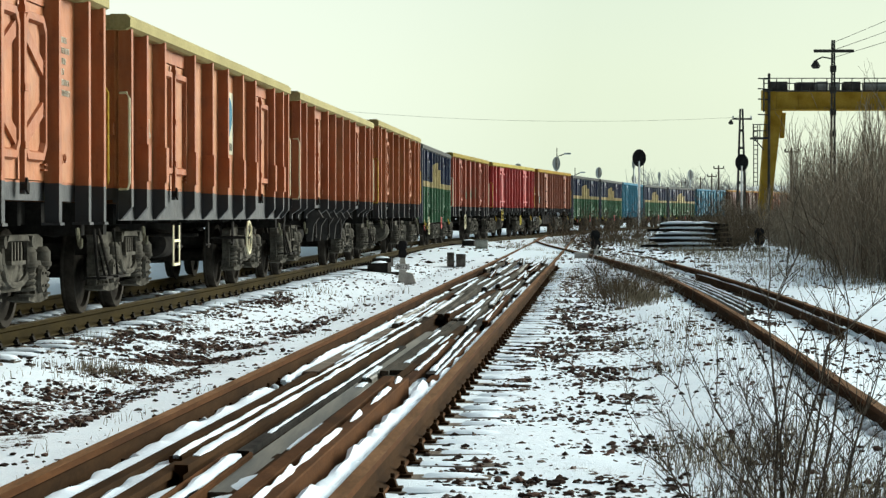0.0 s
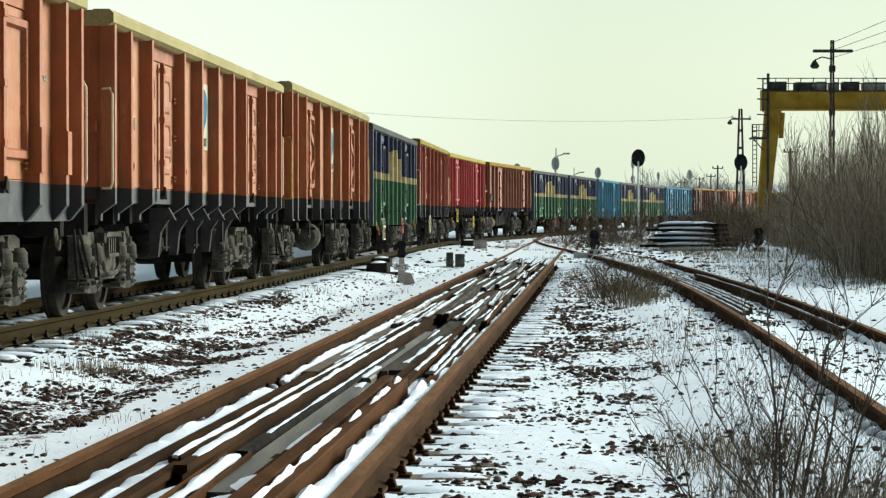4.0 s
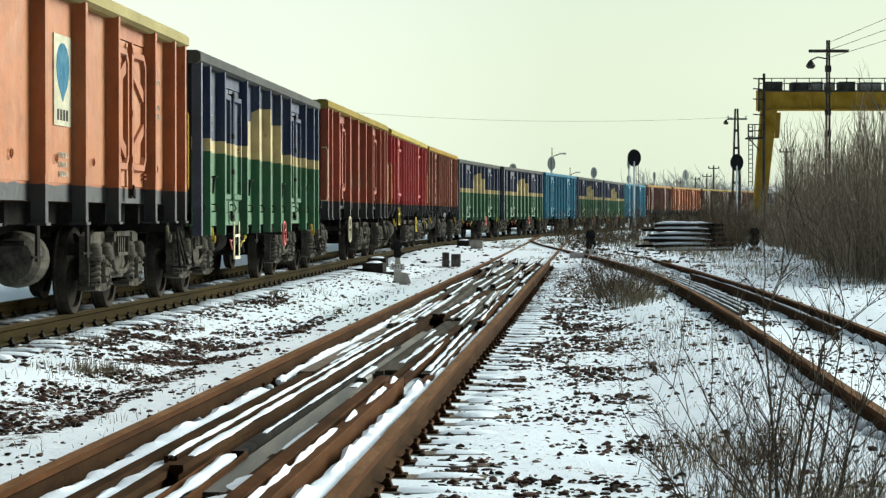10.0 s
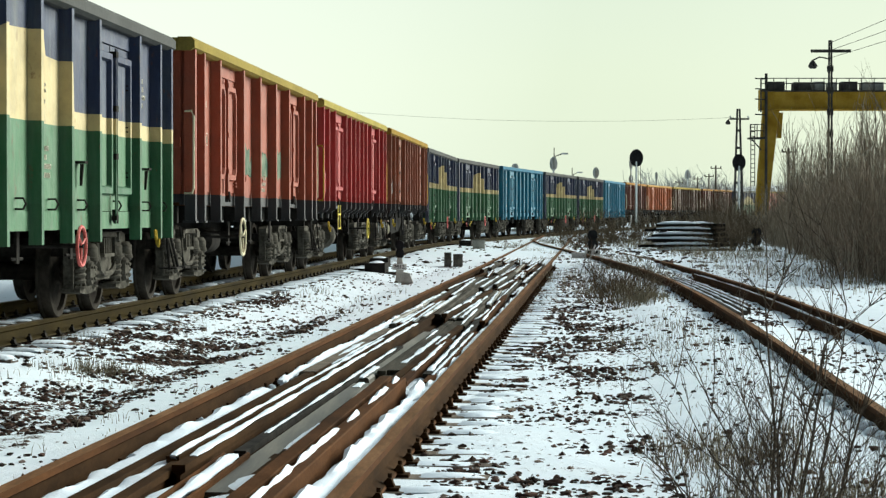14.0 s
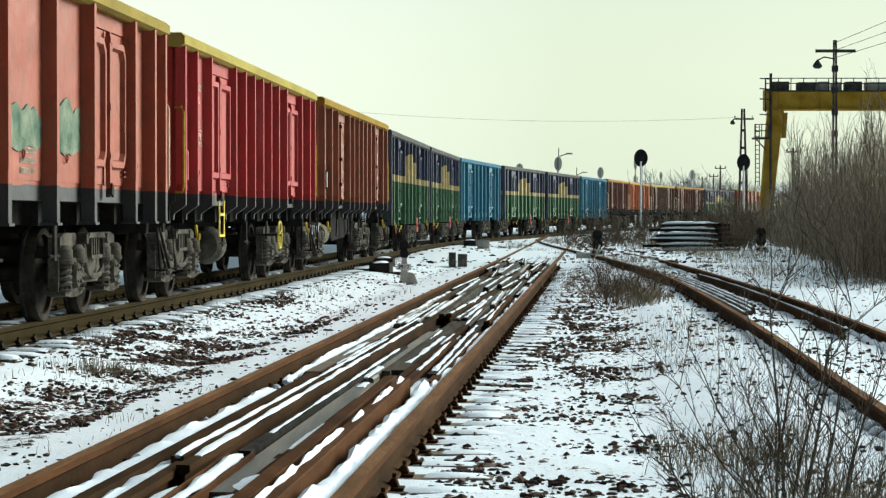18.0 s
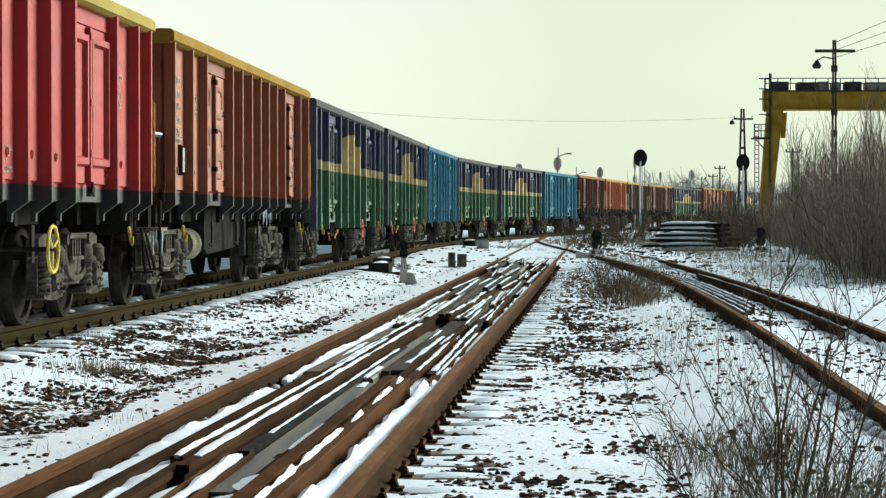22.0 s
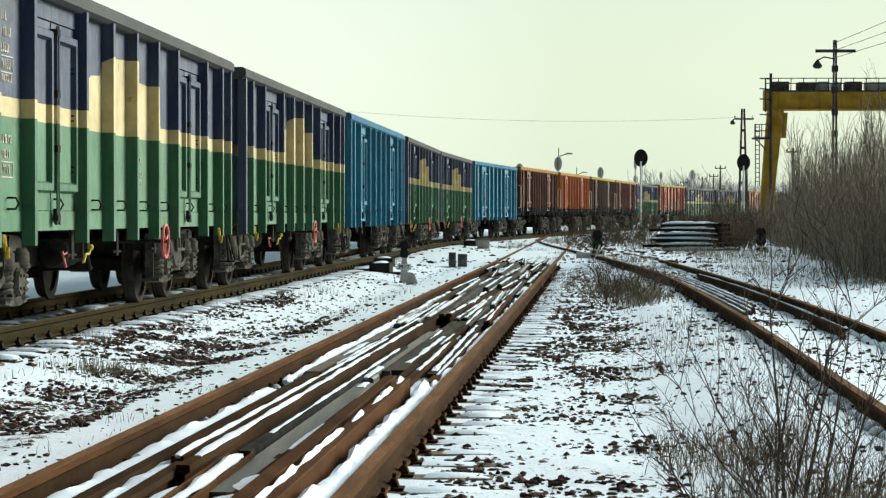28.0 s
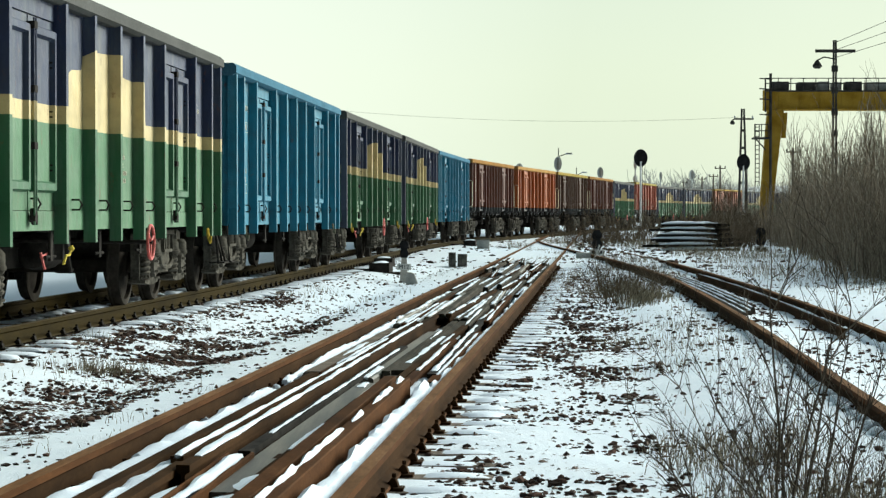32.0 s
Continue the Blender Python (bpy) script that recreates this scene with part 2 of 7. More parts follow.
# ---- mesh builder ----
class Geo:
    """Collects vertices and faces for one mesh."""

    def __init__(self):
        self.v, self.f = [], []

    def add(self, verts, faces, m=None):
        n = len(self.v)
        self.v += [tuple(m @ Vector(p)) for p in verts] if m is not None else [tuple(p) for p in verts]
        self.f += [tuple(i + n for i in q) for q in faces]
        return self

    def box(self, x0, x1, y0, y1, z0, z1, m=None, c=0.0):
        """A box; c chamfers the four long edges along z."""
        x0, x1, y0, y1 = min(x0, x1), max(x0, x1), min(y0, y1), max(y0, y1)
        if c:
            p = [(x0 + c, y0), (x1 - c, y0), (x1, y0 + c), (x1, y1 - c), (x1 - c, y1), (x0 + c, y1), (x0, y1 - c), (x0, y0 + c)]
        else:
            p = [(x0, y0), (x1, y0), (x1, y1), (x0, y1)]
        n = len(p)
        return self.add([(*q, z0) for q in p] + [(*q, z1) for q in p],
                        [tuple(range(n - 1, -1, -1)), tuple(range(n, 2 * n))] + [(i, (i + 1) % n, n + (i + 1) % n, n + i) for i in range(n)], m)

    def prism(self, poly, axis, a, b, m=None):
        """A polygon drawn in the other two axes (in order), drawn out along axis from a to b."""
        n = len(poly)
        put = {"x": lambda p, w: (w, p[0], p[1]), "y": lambda p, w: (p[0], w, p[1]), "z": lambda p, w: (p[0], p[1], w)}[axis]
        return self.add([put(p, a) for p in poly] + [put(p, b) for p in poly],
                        [tuple(range(n - 1, -1, -1)), tuple(range(n, 2 * n))] + [(i, (i + 1) % n, n + (i + 1) % n, n + i) for i in range(n)], m)

    def lathe(self, prof, axis="z", seg=16, at=(0, 0, 0), m=None):
        """A profile of (radius, height) turned about an axis through at."""
        vs, fs = [], []
        for r, h in prof:
            for k in range(seg):
                a = 2 * math.pi * k / seg
                u, w = r * math.cos(a), r * math.sin(a)
                q = {"z": (u, w, h), "y": (u, h, w), "x": (h, u, w)}[axis]
                vs.append((q[0] + at[0], q[1] + at[1], q[2] + at[2]))
        for i in range(len(prof) - 1):
            for k in range(seg):
                j = (k + 1) % seg
                fs.append((i * seg + k, i * seg + j, (i + 1) * seg + j, (i + 1) * seg + k))
        fs.append(tuple(range(seg)))
        fs.append(tuple(range((len(prof) - 1) * seg, len(prof) * seg)))
        return self.add(vs, fs, m)

    def tube(self, pts, r, seg=6, r2=None):
        """A round bar along points, tapering from r to r2."""
        r2 = r if r2 is None else r2
        pts = [Vector(p) for p in pts]
        n0 = len(self.v)
        for i, p in enumerate(pts):
            d = (pts[min(i + 1, len(pts) - 1)] - pts[max(i - 1, 0)]).normalized()
            u = d.cross(Vector((0.31, 0.17, 0.93)) if abs(d.z) < 0.9 else Vector((1, 0, 0))).normalized()
            w = d.cross(u)
            rr = r + (r2 - r) * i / (len(pts) - 1)
            self.v += [tuple(p + (u * math.cos(2 * math.pi * k / seg) + w * math.sin(2 * math.pi * k / seg)) * rr) for k in range(seg)]
        for i in range(len(pts) - 1):
            for k in range(seg):
                j = (k + 1) % seg
                self.f.append((n0 + i * seg + k, n0 + i * seg + j, n0 + (i + 1) * seg + j, n0 + (i + 1) * seg + k))
        self.f.append(tuple(n0 + k for k in range(seg - 1, -1, -1)))
        self.f.append(tuple(n0 + (len(pts) - 1) * seg + k for k in range(seg)))
        return self

    def ring(self, at, R, r, axis="y", seg=20, tseg=6):
        vs, fs = [], []
        for i in range(seg):
            a = 2 * math.pi * i / seg
            for k in range(tseg):
                b = 2 * math.pi * k / tseg
                u, w, h = (R + r * math.cos(b)) * math.cos(a), (R + r * math.cos(b)) * math.sin(a), r * math.sin(b)
                q = {"y": (u, h, w), "x": (h, u, w), "z": (u, w, h)}[axis]
                vs.append((q[0] + at[0], q[1] + at[1], q[2] + at[2]))
        for i in range(seg):
            for k in range(tseg):
                fs.append((i * tseg + k, i * tseg + (k + 1) % tseg, ((i + 1) % seg) * tseg + (k + 1) % tseg, ((i + 1) % seg) * tseg + k))
        return self.add(vs, fs)

    def mesh(self, name, mat, smooth=False):
        me = bpy.data.meshes.new(name)
        me.from_pydata(self.v, [], self.f)
        bm = bmesh.new()
        bm.from_mesh(me)
        bmesh.ops.recalc_face_normals(bm, faces=bm.faces)
        bm.to_mesh(me)
        bm.free()
        me.materials.append(mat)
        if smooth:
            me.shade_smooth()
            me.set_sharp_from_angle(angle=radians(35))
        return me


def part(name, geo, mat, parent, label="", smooth=False):
    """One mesh under a thing or under a part."""
    ob = new(name, geo if isinstance(geo, bpy.types.Mesh) else geo.mesh(name, mat, smooth))
    ob.parent = parent
    if label:
        ob["label"] = label
    return ob


def thing(name, geo=None, mat=None, m=None, label="", category="", group="", kind="", smooth=False):
    ob = new(name, geo.mesh(name, mat, smooth) if geo is not None else None)
    if m is not None:
        ob.matrix_basis = m
    return tagged(ob, label, category, group, kind)


# ---- plan: three tracks; lengths in metres along the train's track ----
BEND_S = [-60, 20, 38, 48, 56, 64, 72, 80, 90, 105, 120, 135, 150, 170, 190, 320]
BEND_K = [0.0002, 0.0002, -0.0004, 0.0022, 0.0055, 0.0050, 0.0015, -0.0001, 0, -0.0002, 0.0003, 0.0027, 0.0033, 0.0026, 0.0025, 0.0025]
_g = np.arange(-60, 300.01, 0.25)
_k = np.interp(_g, BEND_S, BEND_K)
_th = np.concatenate([[0], np.cumsum((_k[1:] + _k[:-1]) * 0.125)])
_i0 = int(np.searchsorted(_g, 0))
_th = _th - _th[_i0] + math.radians(3.27)
_mid = (_th[1:] + _th[:-1]) / 2
_X = np.concatenate([[0], np.cumsum(np.sin(_mid) * 0.25)])
_Y = np.concatenate([[0], np.cumsum(np.cos(_mid) * 0.25)])
_X, _Y = _X - _X[_i0] - 4.51, _Y - _Y[_i0] + 27.05


def track1(s):
    """Place and heading (clockwise from +y) on the train's track."""
    return float(np.interp(s, _g, _X)), float(np.interp(s, _g, _Y)), float(np.interp(s, _g, _th))


def x1_at(y):
    return np.interp(y, _Y, _X)


def z1_at(y):
    """The train's track climbs a little past the near bend."""
    return np.interp(y, [0, 36, 50, 80, 155, 320], [0, 0, 0.018, 0.056, 0.145, 0.30])


def z2_at(y):
    return np.interp(y, [0, 12, 65, 80, 95, 125, 300], [-0.185, -0.172, -0.095, -0.055, -0.005, 0.07, 0.2])


def x2_at(y):
    return np.minimum(-1.05 + 0.0655 * (np.asarray(y, float) - 12.5), np.interp(y, [0, 100, 131, 160], [99, 99, 6.85, 99]))


T3_Y = [0, 13, 21, 31.6, 45, 60, 74, 85, 95, 110]
T3_X = [1.80, 2.62, 3.1, 3.65, 3.97, 4.0, 3.78, 3.62, 3.68, 4.59]
_c3 = np.polyfit(T3_Y, T3_X, 5)


def x3_at(y):
    """Left rail of the siding."""
    return np.polyval(_c3, np.asarray(y, float))


def z3_at(y):
    return np.interp(y, [0, 20, 30, 40, 66, 80, 110], [-0.17, -0.17, -0.13, -0.065, -0.045, -0.03, 0.02])


def zr3_at(y):
    """The siding's other rail has settled."""
    return np.interp(y, [0, 24, 45, 60, 74, 110], [-0.29, -0.28, -0.205, -0.12, -0.095, 0.0])


def ground_z(x, y):
    """Height of the snow, before its fine lumps."""
    a, b, c = x1_at(y), x2_at(y), x3_at(y)
    za, zb, zc = z1_at(y), z2_at(y), z3_at(y)
    zr = zr3_at(y)
    bank = np.interp(y, [0, 21, 29], [0.05, 0.05, 0.0])       # and buries the near foot of the siding's rail
    lift = np.interp(y, [0, 45, 75, 400], [0, 0, 0.075, 0.09])      # snow lies higher against the far rails
    far = np.clip((np.asarray(y, float) - 95) / 30, 0, 1)
    px = np.array([-400, a - 6, a - 2, a - 1.1, a + 1.1, a + 1.6, (a + b) / 2 + 0.3, b - 1.45, b - 0.82, b - 0.7, b + 0.7, b + 0.85, b + 1.3, (b + c) / 2 + 0.4, c - 0.65, c - 0.14, c + 0.5, c + 1.36, c + 1.64, c + 2.4, c + 4.5, c + 9, 400])
    pz = np.array([za - 0.5, za - 0.45, za - 0.3, za - 0.2 + lift * 0.4, za - 0.185 + lift * 0.4, za - 0.222 + lift, zb - 0.2 + lift * 0.5, zb - 0.15, zb - 0.14, zb - 0.175, zb - 0.175, zb - 0.186, zb - 0.186, zb - 0.21, zc - 0.13 + bank * 0.6, zc - 0.14 + bank, (zc + zr) / 2 - 0.15, zr - 0.135, zr - 0.14, zr - 0.10, zr - 0.12, zr - 0.13, zr - 0.13])
    near = float(np.interp(x, px, pz)) if np.all(np.diff(px) > 0) else za - 0.22 + lift
    return near * (1 - far) + (za - 0.22 + lift) * far


# ---- ground: one sheet out to the horizon ----
def spaced(a, b, first, grow):
    out, st = [a], first
    while out[-1] < b:
        out.append(out[-1] + st)
        st *= grow
    return out


def bump01(v, a, b, soft):
    """1 between a and b, fading out over soft on both sides."""
    return max(0.0, min(1.0, (v - a) / soft + 1, (b - v) / soft + 1))


def bareness(x, y):
    """How far stones and soil show through the snow, 0 to 1."""
    if y > 140 or y < 3 or abs(x) > 40:
        return 0.35
    o1, o2, o3 = x - float(x1_at(y)), x - float(x2_at(y)), x - float(x3_at(y))
    patch = 0.5 + 0.5 * noise.noise((x * 0.55, y * 0.22, 11)) + 0.35 * noise.noise((x * 1.7, y * 0.9, 5))
    v = 0.10
    near = bump01(y, 0, 34, 14)
    v = max(v, 0.66 * bump01(o1, 1.0, 1.75, 0.25) * (0.4 + patch) * bump01(y, 23, 34, 5))
    v = max(v, 0.26 * bump01(o1, 1.0, 2.6, 0.3) * patch * near)
    v = max(v, 0.42 * bump01(o1, -1.2, 0.9, 0.2) * (0.5 + 0.6 * patch))
    v = max(v, 0.4 * bump01(o1, -14, -1.5, 0.4) * patch)
    v = max(v, 0.68 * bump01(o2, -2.3, -1.42, 0.28) * (0.35 + patch) * bump01(y, 0, 27, 7))
    v = max(v, 0.34 * bump01(o2, -2.6, -1.1, 0.3) * patch * (1 - near))
    v = max(v, 0.66 * bump01(o2, 1.15, 2.2, 0.3) * (0.25 + patch))
    if y > 27:
        v = max(v, 0.7 * bump01(o2, 1.0, 4.0, 0.5) * bump01(y, 27, 42, 3) * patch)
        v = max(v, (0.45 if o2 > 0.8 else 0.26) * bump01(y, 42, 120, 6) * patch)
    v = max(v, 0.12 * bump01(o3, -0.35, -0.02, 0.1))
    v *= 1 - 0.6 * bump01(o3, -0.9, 0.3, 0.3)
    v = max(v, 0.6 * bump01(o3, 1.4, 1.9, 0.25) * patch)
    v = max(v, 0.5 * bump01(o3, 2.3, 5.0, 0.4) * patch)
    v *= 1 - 0.9 * bump01(o2, -1.4, -0.82, 0.12)
    # darker ground between the stored pieces of the yard track
    v = max(v, 0.8 * bump01(o2, -0.55, 0.55, 0.1) * bump01(y, 12, 60, 3) * (0.6 + 0.5 * patch))
    return min(1.0, v)


def build_ground():
    ys = spaced(4.0, 3500.0, 0.07, 1.016)
    ys = [-400.0, -60.0, -10.0] + ys
    xs_mid = list(np.arange(-14, 22.01, 0.16))
    xs = [-3500, -1200, -400, -150, -70, -40, -26, -19] + xs_mid + [25, 30, 40, 60, 100, 200, 500, 1400, 3500]
    verts, faces, bare = [], [], []
    for y in ys:
        a, b, c = x1_at(y), x2_at(y), x3_at(y)
        for x in xs:
            z = ground_z(x, y)
            if y < 160 and -14 <= x <= 22:
                w = min(1.0, 40.0 / max(y, 8))
                lump = noise.noise((x * 0.9, y * 0.9, 0)) * 0.03 + noise.noise((x * 3.3, y * 3.3, 3)) * 0.018 * w + noise.noise((x * 9, y * 9, 7)) * 0.010 * w
                calm = min(1.0, max(0.0, min(abs(x - a) - 1.2, abs(x - b) - 0.85)) * 2 + 0.35)
                z += lump * calm
            verts.append((x, y, z))
            bare.append(bareness(x, y))
    n = len(xs)
    for j in range(len(ys) - 1):
        for i in range(n - 1):
            faces.append((j * n + i, j * n + i + 1, (j + 1) * n + i + 1, (j + 1) * n + i))
    me = bpy.data.meshes.new("ground")
    me.from_pydata(verts, [], faces)
    at = me.attributes.new("bare", "FLOAT", "POINT")
    at.data.foreach_set("value", bare)
    me.materials.append(MAT_GROUND)
    me.shade_smooth()
    return tagged(new("ground", me), "thin wind-blown snow over cinders and dead grass", "ground", kind="structure")


build_ground()

# ---- tracks ----
RAIL_PROFILE = [(-0.036, 0.0), (0.036, 0.0), (0.036, -0.035), (0.012, -0.05), (0.010, -0.125), (0.066, -0.150), (0.070, -0.165),
                (-0.070, -0.165), (-0.066, -0.150), (-0.010, -0.125), (-0.012, -0.05), (-0.036, -0.035)]


def sweep(pts, prof):
    """Geo of a profile (across, up) along points; across is to the right of the way."""
    g = Geo()
    n = len(prof)
    pts = [Vector(p) for p in pts]
    for i, p in enumerate(pts):
        d = pts[min(i + 1, len(pts) - 1)] - pts[max(i - 1, 0)]
        r = Vector((d.y, -d.x, 0)).normalized()
        g.v += [tuple(p + r * a + Vector((0, 0, h))) for a, h in prof]
    for i in range(len(pts) - 1):
        for k in range(n):
            j = (k + 1) % n
            g.f.append((i * n + k, i * n + j, (i + 1) * n + j, (i + 1) * n + k))
    g.f += [tuple(range(n)), tuple(range((len(pts) - 1) * n, len(pts) * n))]
    return g


def rail_mesh(pts, side=MAT_RAIL, head=MAT_HEAD, prof=RAIL_PROFILE, name="rail", web=MAT_WEB):
    """A rail along points: worn head, brown sides, darker underhead, web and foot top."""
    me = sweep(pts, prof).mesh(name, side)
    me.materials.append(head)
    me.materials.append(web)
    slot = [1, 0, 2, 2, 2, 0, 2, 0, 2, 2, 2, 0]
    for i, p in enumerate(me.polygons):
        if i < (len(pts) - 1) * 12:
            p.material_index = slot[i % 12]
    return me


def sleeper_mesh(half, mat, name="sleeper", w=0.13, h=0.16):
    g = Geo().prism([(-w, -h), (w, -h), (w, -0.02), (w - 0.03, 0), (-w + 0.03, 0), (-w, -0.02)], "y", -half, half)
    return g.mesh(name, mat)


def snow_cap_mesh(x0, x1, y0, y1, h, seed, steps=9):
    """A soft uneven ridge of snow lying along x."""
    rng = random.Random(seed)
    g = Geo()
    for i in range(steps + 1):
        f = i / steps
        x = x0 + (x1 - x0) * f
        e = min(1.0, 4 * f + 0.15, 4 * (1 - f) + 0.15)
        a = y0 + rng.uniform(0, 0.22) * (y1 - y0)
        b = y1 - rng.uniform(0, 0.22) * (y1 - y0)
        t = h * e * rng.uniform(0.75, 1.15)
        g.v += [(x, a, -0.01), (x, a + 0.15 * (b - a), t * 0.7), (x, (a + b) / 2, t), (x, b - 0.15 * (b - a), t * 0.7), (x, b, -0.01)]
    for i in range(steps):
        for k in range(5):
            j = (k + 1) % 5
            g.f.append((i * 5 + k, i * 5 + j, (i + 1) * 5 + j, (i + 1) * 5 + k))
    g.f += [(0, 1, 2, 3, 4), tuple(range(steps * 5, steps * 5 + 5))]
    return g.mesh("snow_cap", MAT_SNOW, True)


def chair_geo(g, m):
    """A rail chair with its two clips, about the rail foot."""
    g.box(-0.06, 0.06, -0.13, 0.13, -0.185, -0.163, m)
    for sy in (-1, 1):
        g.prism([(sy * 0.05, -0.16), (sy * 0.05, -0.14), (sy * 0.07, -0.115), (sy * 0.09, -0.118), (sy * 0.105, -0.16)], "x", -0.035, 0.035, m)
        g.lathe([(0.012, -0.16), (0.012, -0.095)], "z", 6, (0, sy * 0.08, 0), m)


def along(fn_x, fn_z, y):
    d = (float(fn_x(y + 0.5)) - float(fn_x(y - 0.5)))
    return Vector((float(fn_x(y)), y, float(fn_z(y)))), math.degrees(math.atan2(1, d))


def build_tracks():
    z0 = lambda y: 0.0
    left3, right3 = x3_at, lambda y: x3_at(y) + 1.5
    c3 = lambda y: x3_at(y) + 0.75
    specs = (("train_track", "main track with rusty rails, its sleepers edged with snow"), ("stock_track", "rusty yard track with old rails laid between its rails"), ("siding_track", "rusty siding in snow with a settled rail"))
    for no, (nm, lab) in enumerate(specs):
        t = thing(nm, label=lab, category="railway track", kind="structure")
        if no == 0:
            ss = np.arange(-24, 230, 1.0)
            for o in (-0.75, 0.75):
                pts = []
                for s in ss:
                    x, y, th = track1(s)
                    pts.append((x + o * math.cos(th), y - o * math.sin(th), float(z1_at(y))))
                part("rail", rail_mesh(pts, MAT_MAINRAIL, MAT_MAINHEAD, web=MAT_MAINRAIL), None, t, "rusty rail with a worn head")
            poses = [(Vector((*track1(s)[:2], float(z1_at(track1(s)[1])) - 0.18)), 90 - math.degrees(track1(s)[2]), 0) for s in np.arange(-20, 150, 0.62)]
            half = 1.3
        elif no == 1:
            ys = np.arange(-10, 131, 1.0)
            for o in (-0.75, 0.75):
                part("rail", rail_mesh([(float(x2_at(y)) + o, y, float(z2_at(y))) for y in ys]), None, t, "rusty rail with a worn head")
            poses = []
            for y in np.arange(-9.4, 120, 0.6):
                p, a = along(x2_at, z2_at, y)
                poses.append((p - Vector((0, 0, 0.18)), a, 0))
            half = 1.3
        else:
            ys = np.arange(0, 108, 1.0)
            part("rail", rail_mesh([(float(left3(y)), y, float(z3_at(y))) for y in ys]), None, t, "rusty rail with a worn head")
            part("rail", rail_mesh([(float(right3(y)), y, float(zr3_at(y))) for y in ys]), None, t, "rusty rail with a worn head")
            poses = []
            for y in np.arange(0.5, 90, 0.62):
                p, a = along(c3, lambda q: (z3_at(q) + zr3_at(q)) / 2, y)
                poses.append((p - Vector((0, 0, 0.205)), a, math.degrees(math.atan2(float(z3_at(y) - zr3_at(y)), 1.5))))
            half = 1.25
        me = sleeper_mesh(half, MAT_WOOD)
        caps = [snow_cap_mesh(-0.11, 0.10, -0.24, 0.22, 0.032, 40 + i, 6) for i in range(6)]
        blocks = [snow_cap_mesh(-0.12, 0.10, -0.10, 0.10, 0.06, 90 + i, 4) for i in range(6)]
        thin = [snow_cap_mesh(-0.115, 0.125, -0.24, 0.26, 0.014, 70 + i, 4) for i in range(6)]
        rng = random.Random(no)
        chairs = Geo()
        for p, a, lean in poses:
            m = pose(p.x, p.y, p.z, 0, 0, a + rng.uniform(-1, 1)) @ pose(0, 0, 0, lean)
            sl = part("sleeper", me, None, t)
            sl.matrix_basis = m
            if no == 0 and p.y < 75 and rng.random() < 0.95:
                ends = part("snow_cap", rng.choice(caps), None, t)
                ends.matrix_basis = m @ pose(rng.uniform(-0.05, 0.05), -(half - 0.23) + rng.uniform(-0.08, 0.06), 0.0, 0, 0, rng.uniform(-12, 12)) @ Matrix.Diagonal((rng.uniform(0.8, 1.5), rng.uniform(0.8, 1.4), rng.uniform(0.6, 1.3), 1))
            if no == 0 and p.y < 75:
                for o in (-0.36, 0.0, 0.37):
                    if rng.random() < 0.9:
                        ends = part("snow_cap", rng.choice(caps), None, t)
                        ends.matrix_basis = m @ pose(rng.uniform(-0.05, 0.05), o + rng.uniform(-0.08, 0.08), 0.0, 0, 0, rng.uniform(-8, 8)) @ Matrix.Diagonal((rng.uniform(0.6, 1.4), rng.uniform(0.6, 0.95), rng.uniform(0.6, 1.3), 1))
            if no == 1 and p.y < 45:
                ends = part("snow_tuft", rng.choice(blocks), None, t)
                ends.matrix_basis = m @ pose(rng.uniform(-0.05, 0.05), 0.62 + rng.uniform(-0.02, 0.02), 0.05, 0, 0, rng.uniform(-40, 40)) @ Matrix.Diagonal((rng.uniform(0.3, 0.6), rng.uniform(0.3, 0.5), rng.uniform(0.5, 0.9), 1))
            if no == 1 and p.y < 60:
                ends = part("snow_cap", rng.choice(thin), None, t)
                ends.matrix_basis = m @ pose(rng.uniform(0.0, 0.04), -(half - 0.24) + rng.uniform(-0.12, 0.06), 0.0, 0, 0, rng.uniform(-4, 4)) @ Matrix.Diagonal((rng.uniform(0.8, 1.2), rng.uniform(0.7, 1.3), rng.uniform(0.6, 1.6), 1))
            if p.y < 95:
                for o in (-0.75, 0.75):
                    chair_geo(chairs, pose(p.x, p.y, p.z + 0.18, 0, 0, a) @ pose(0, 0, 0, lean) @ pose(0, o, 0))
        part("rail_fastenings", chairs, MAT_IRON if no == 0 else MAT_WEB, t, "dark iron chairs and clips")["kind"] = "stuff"


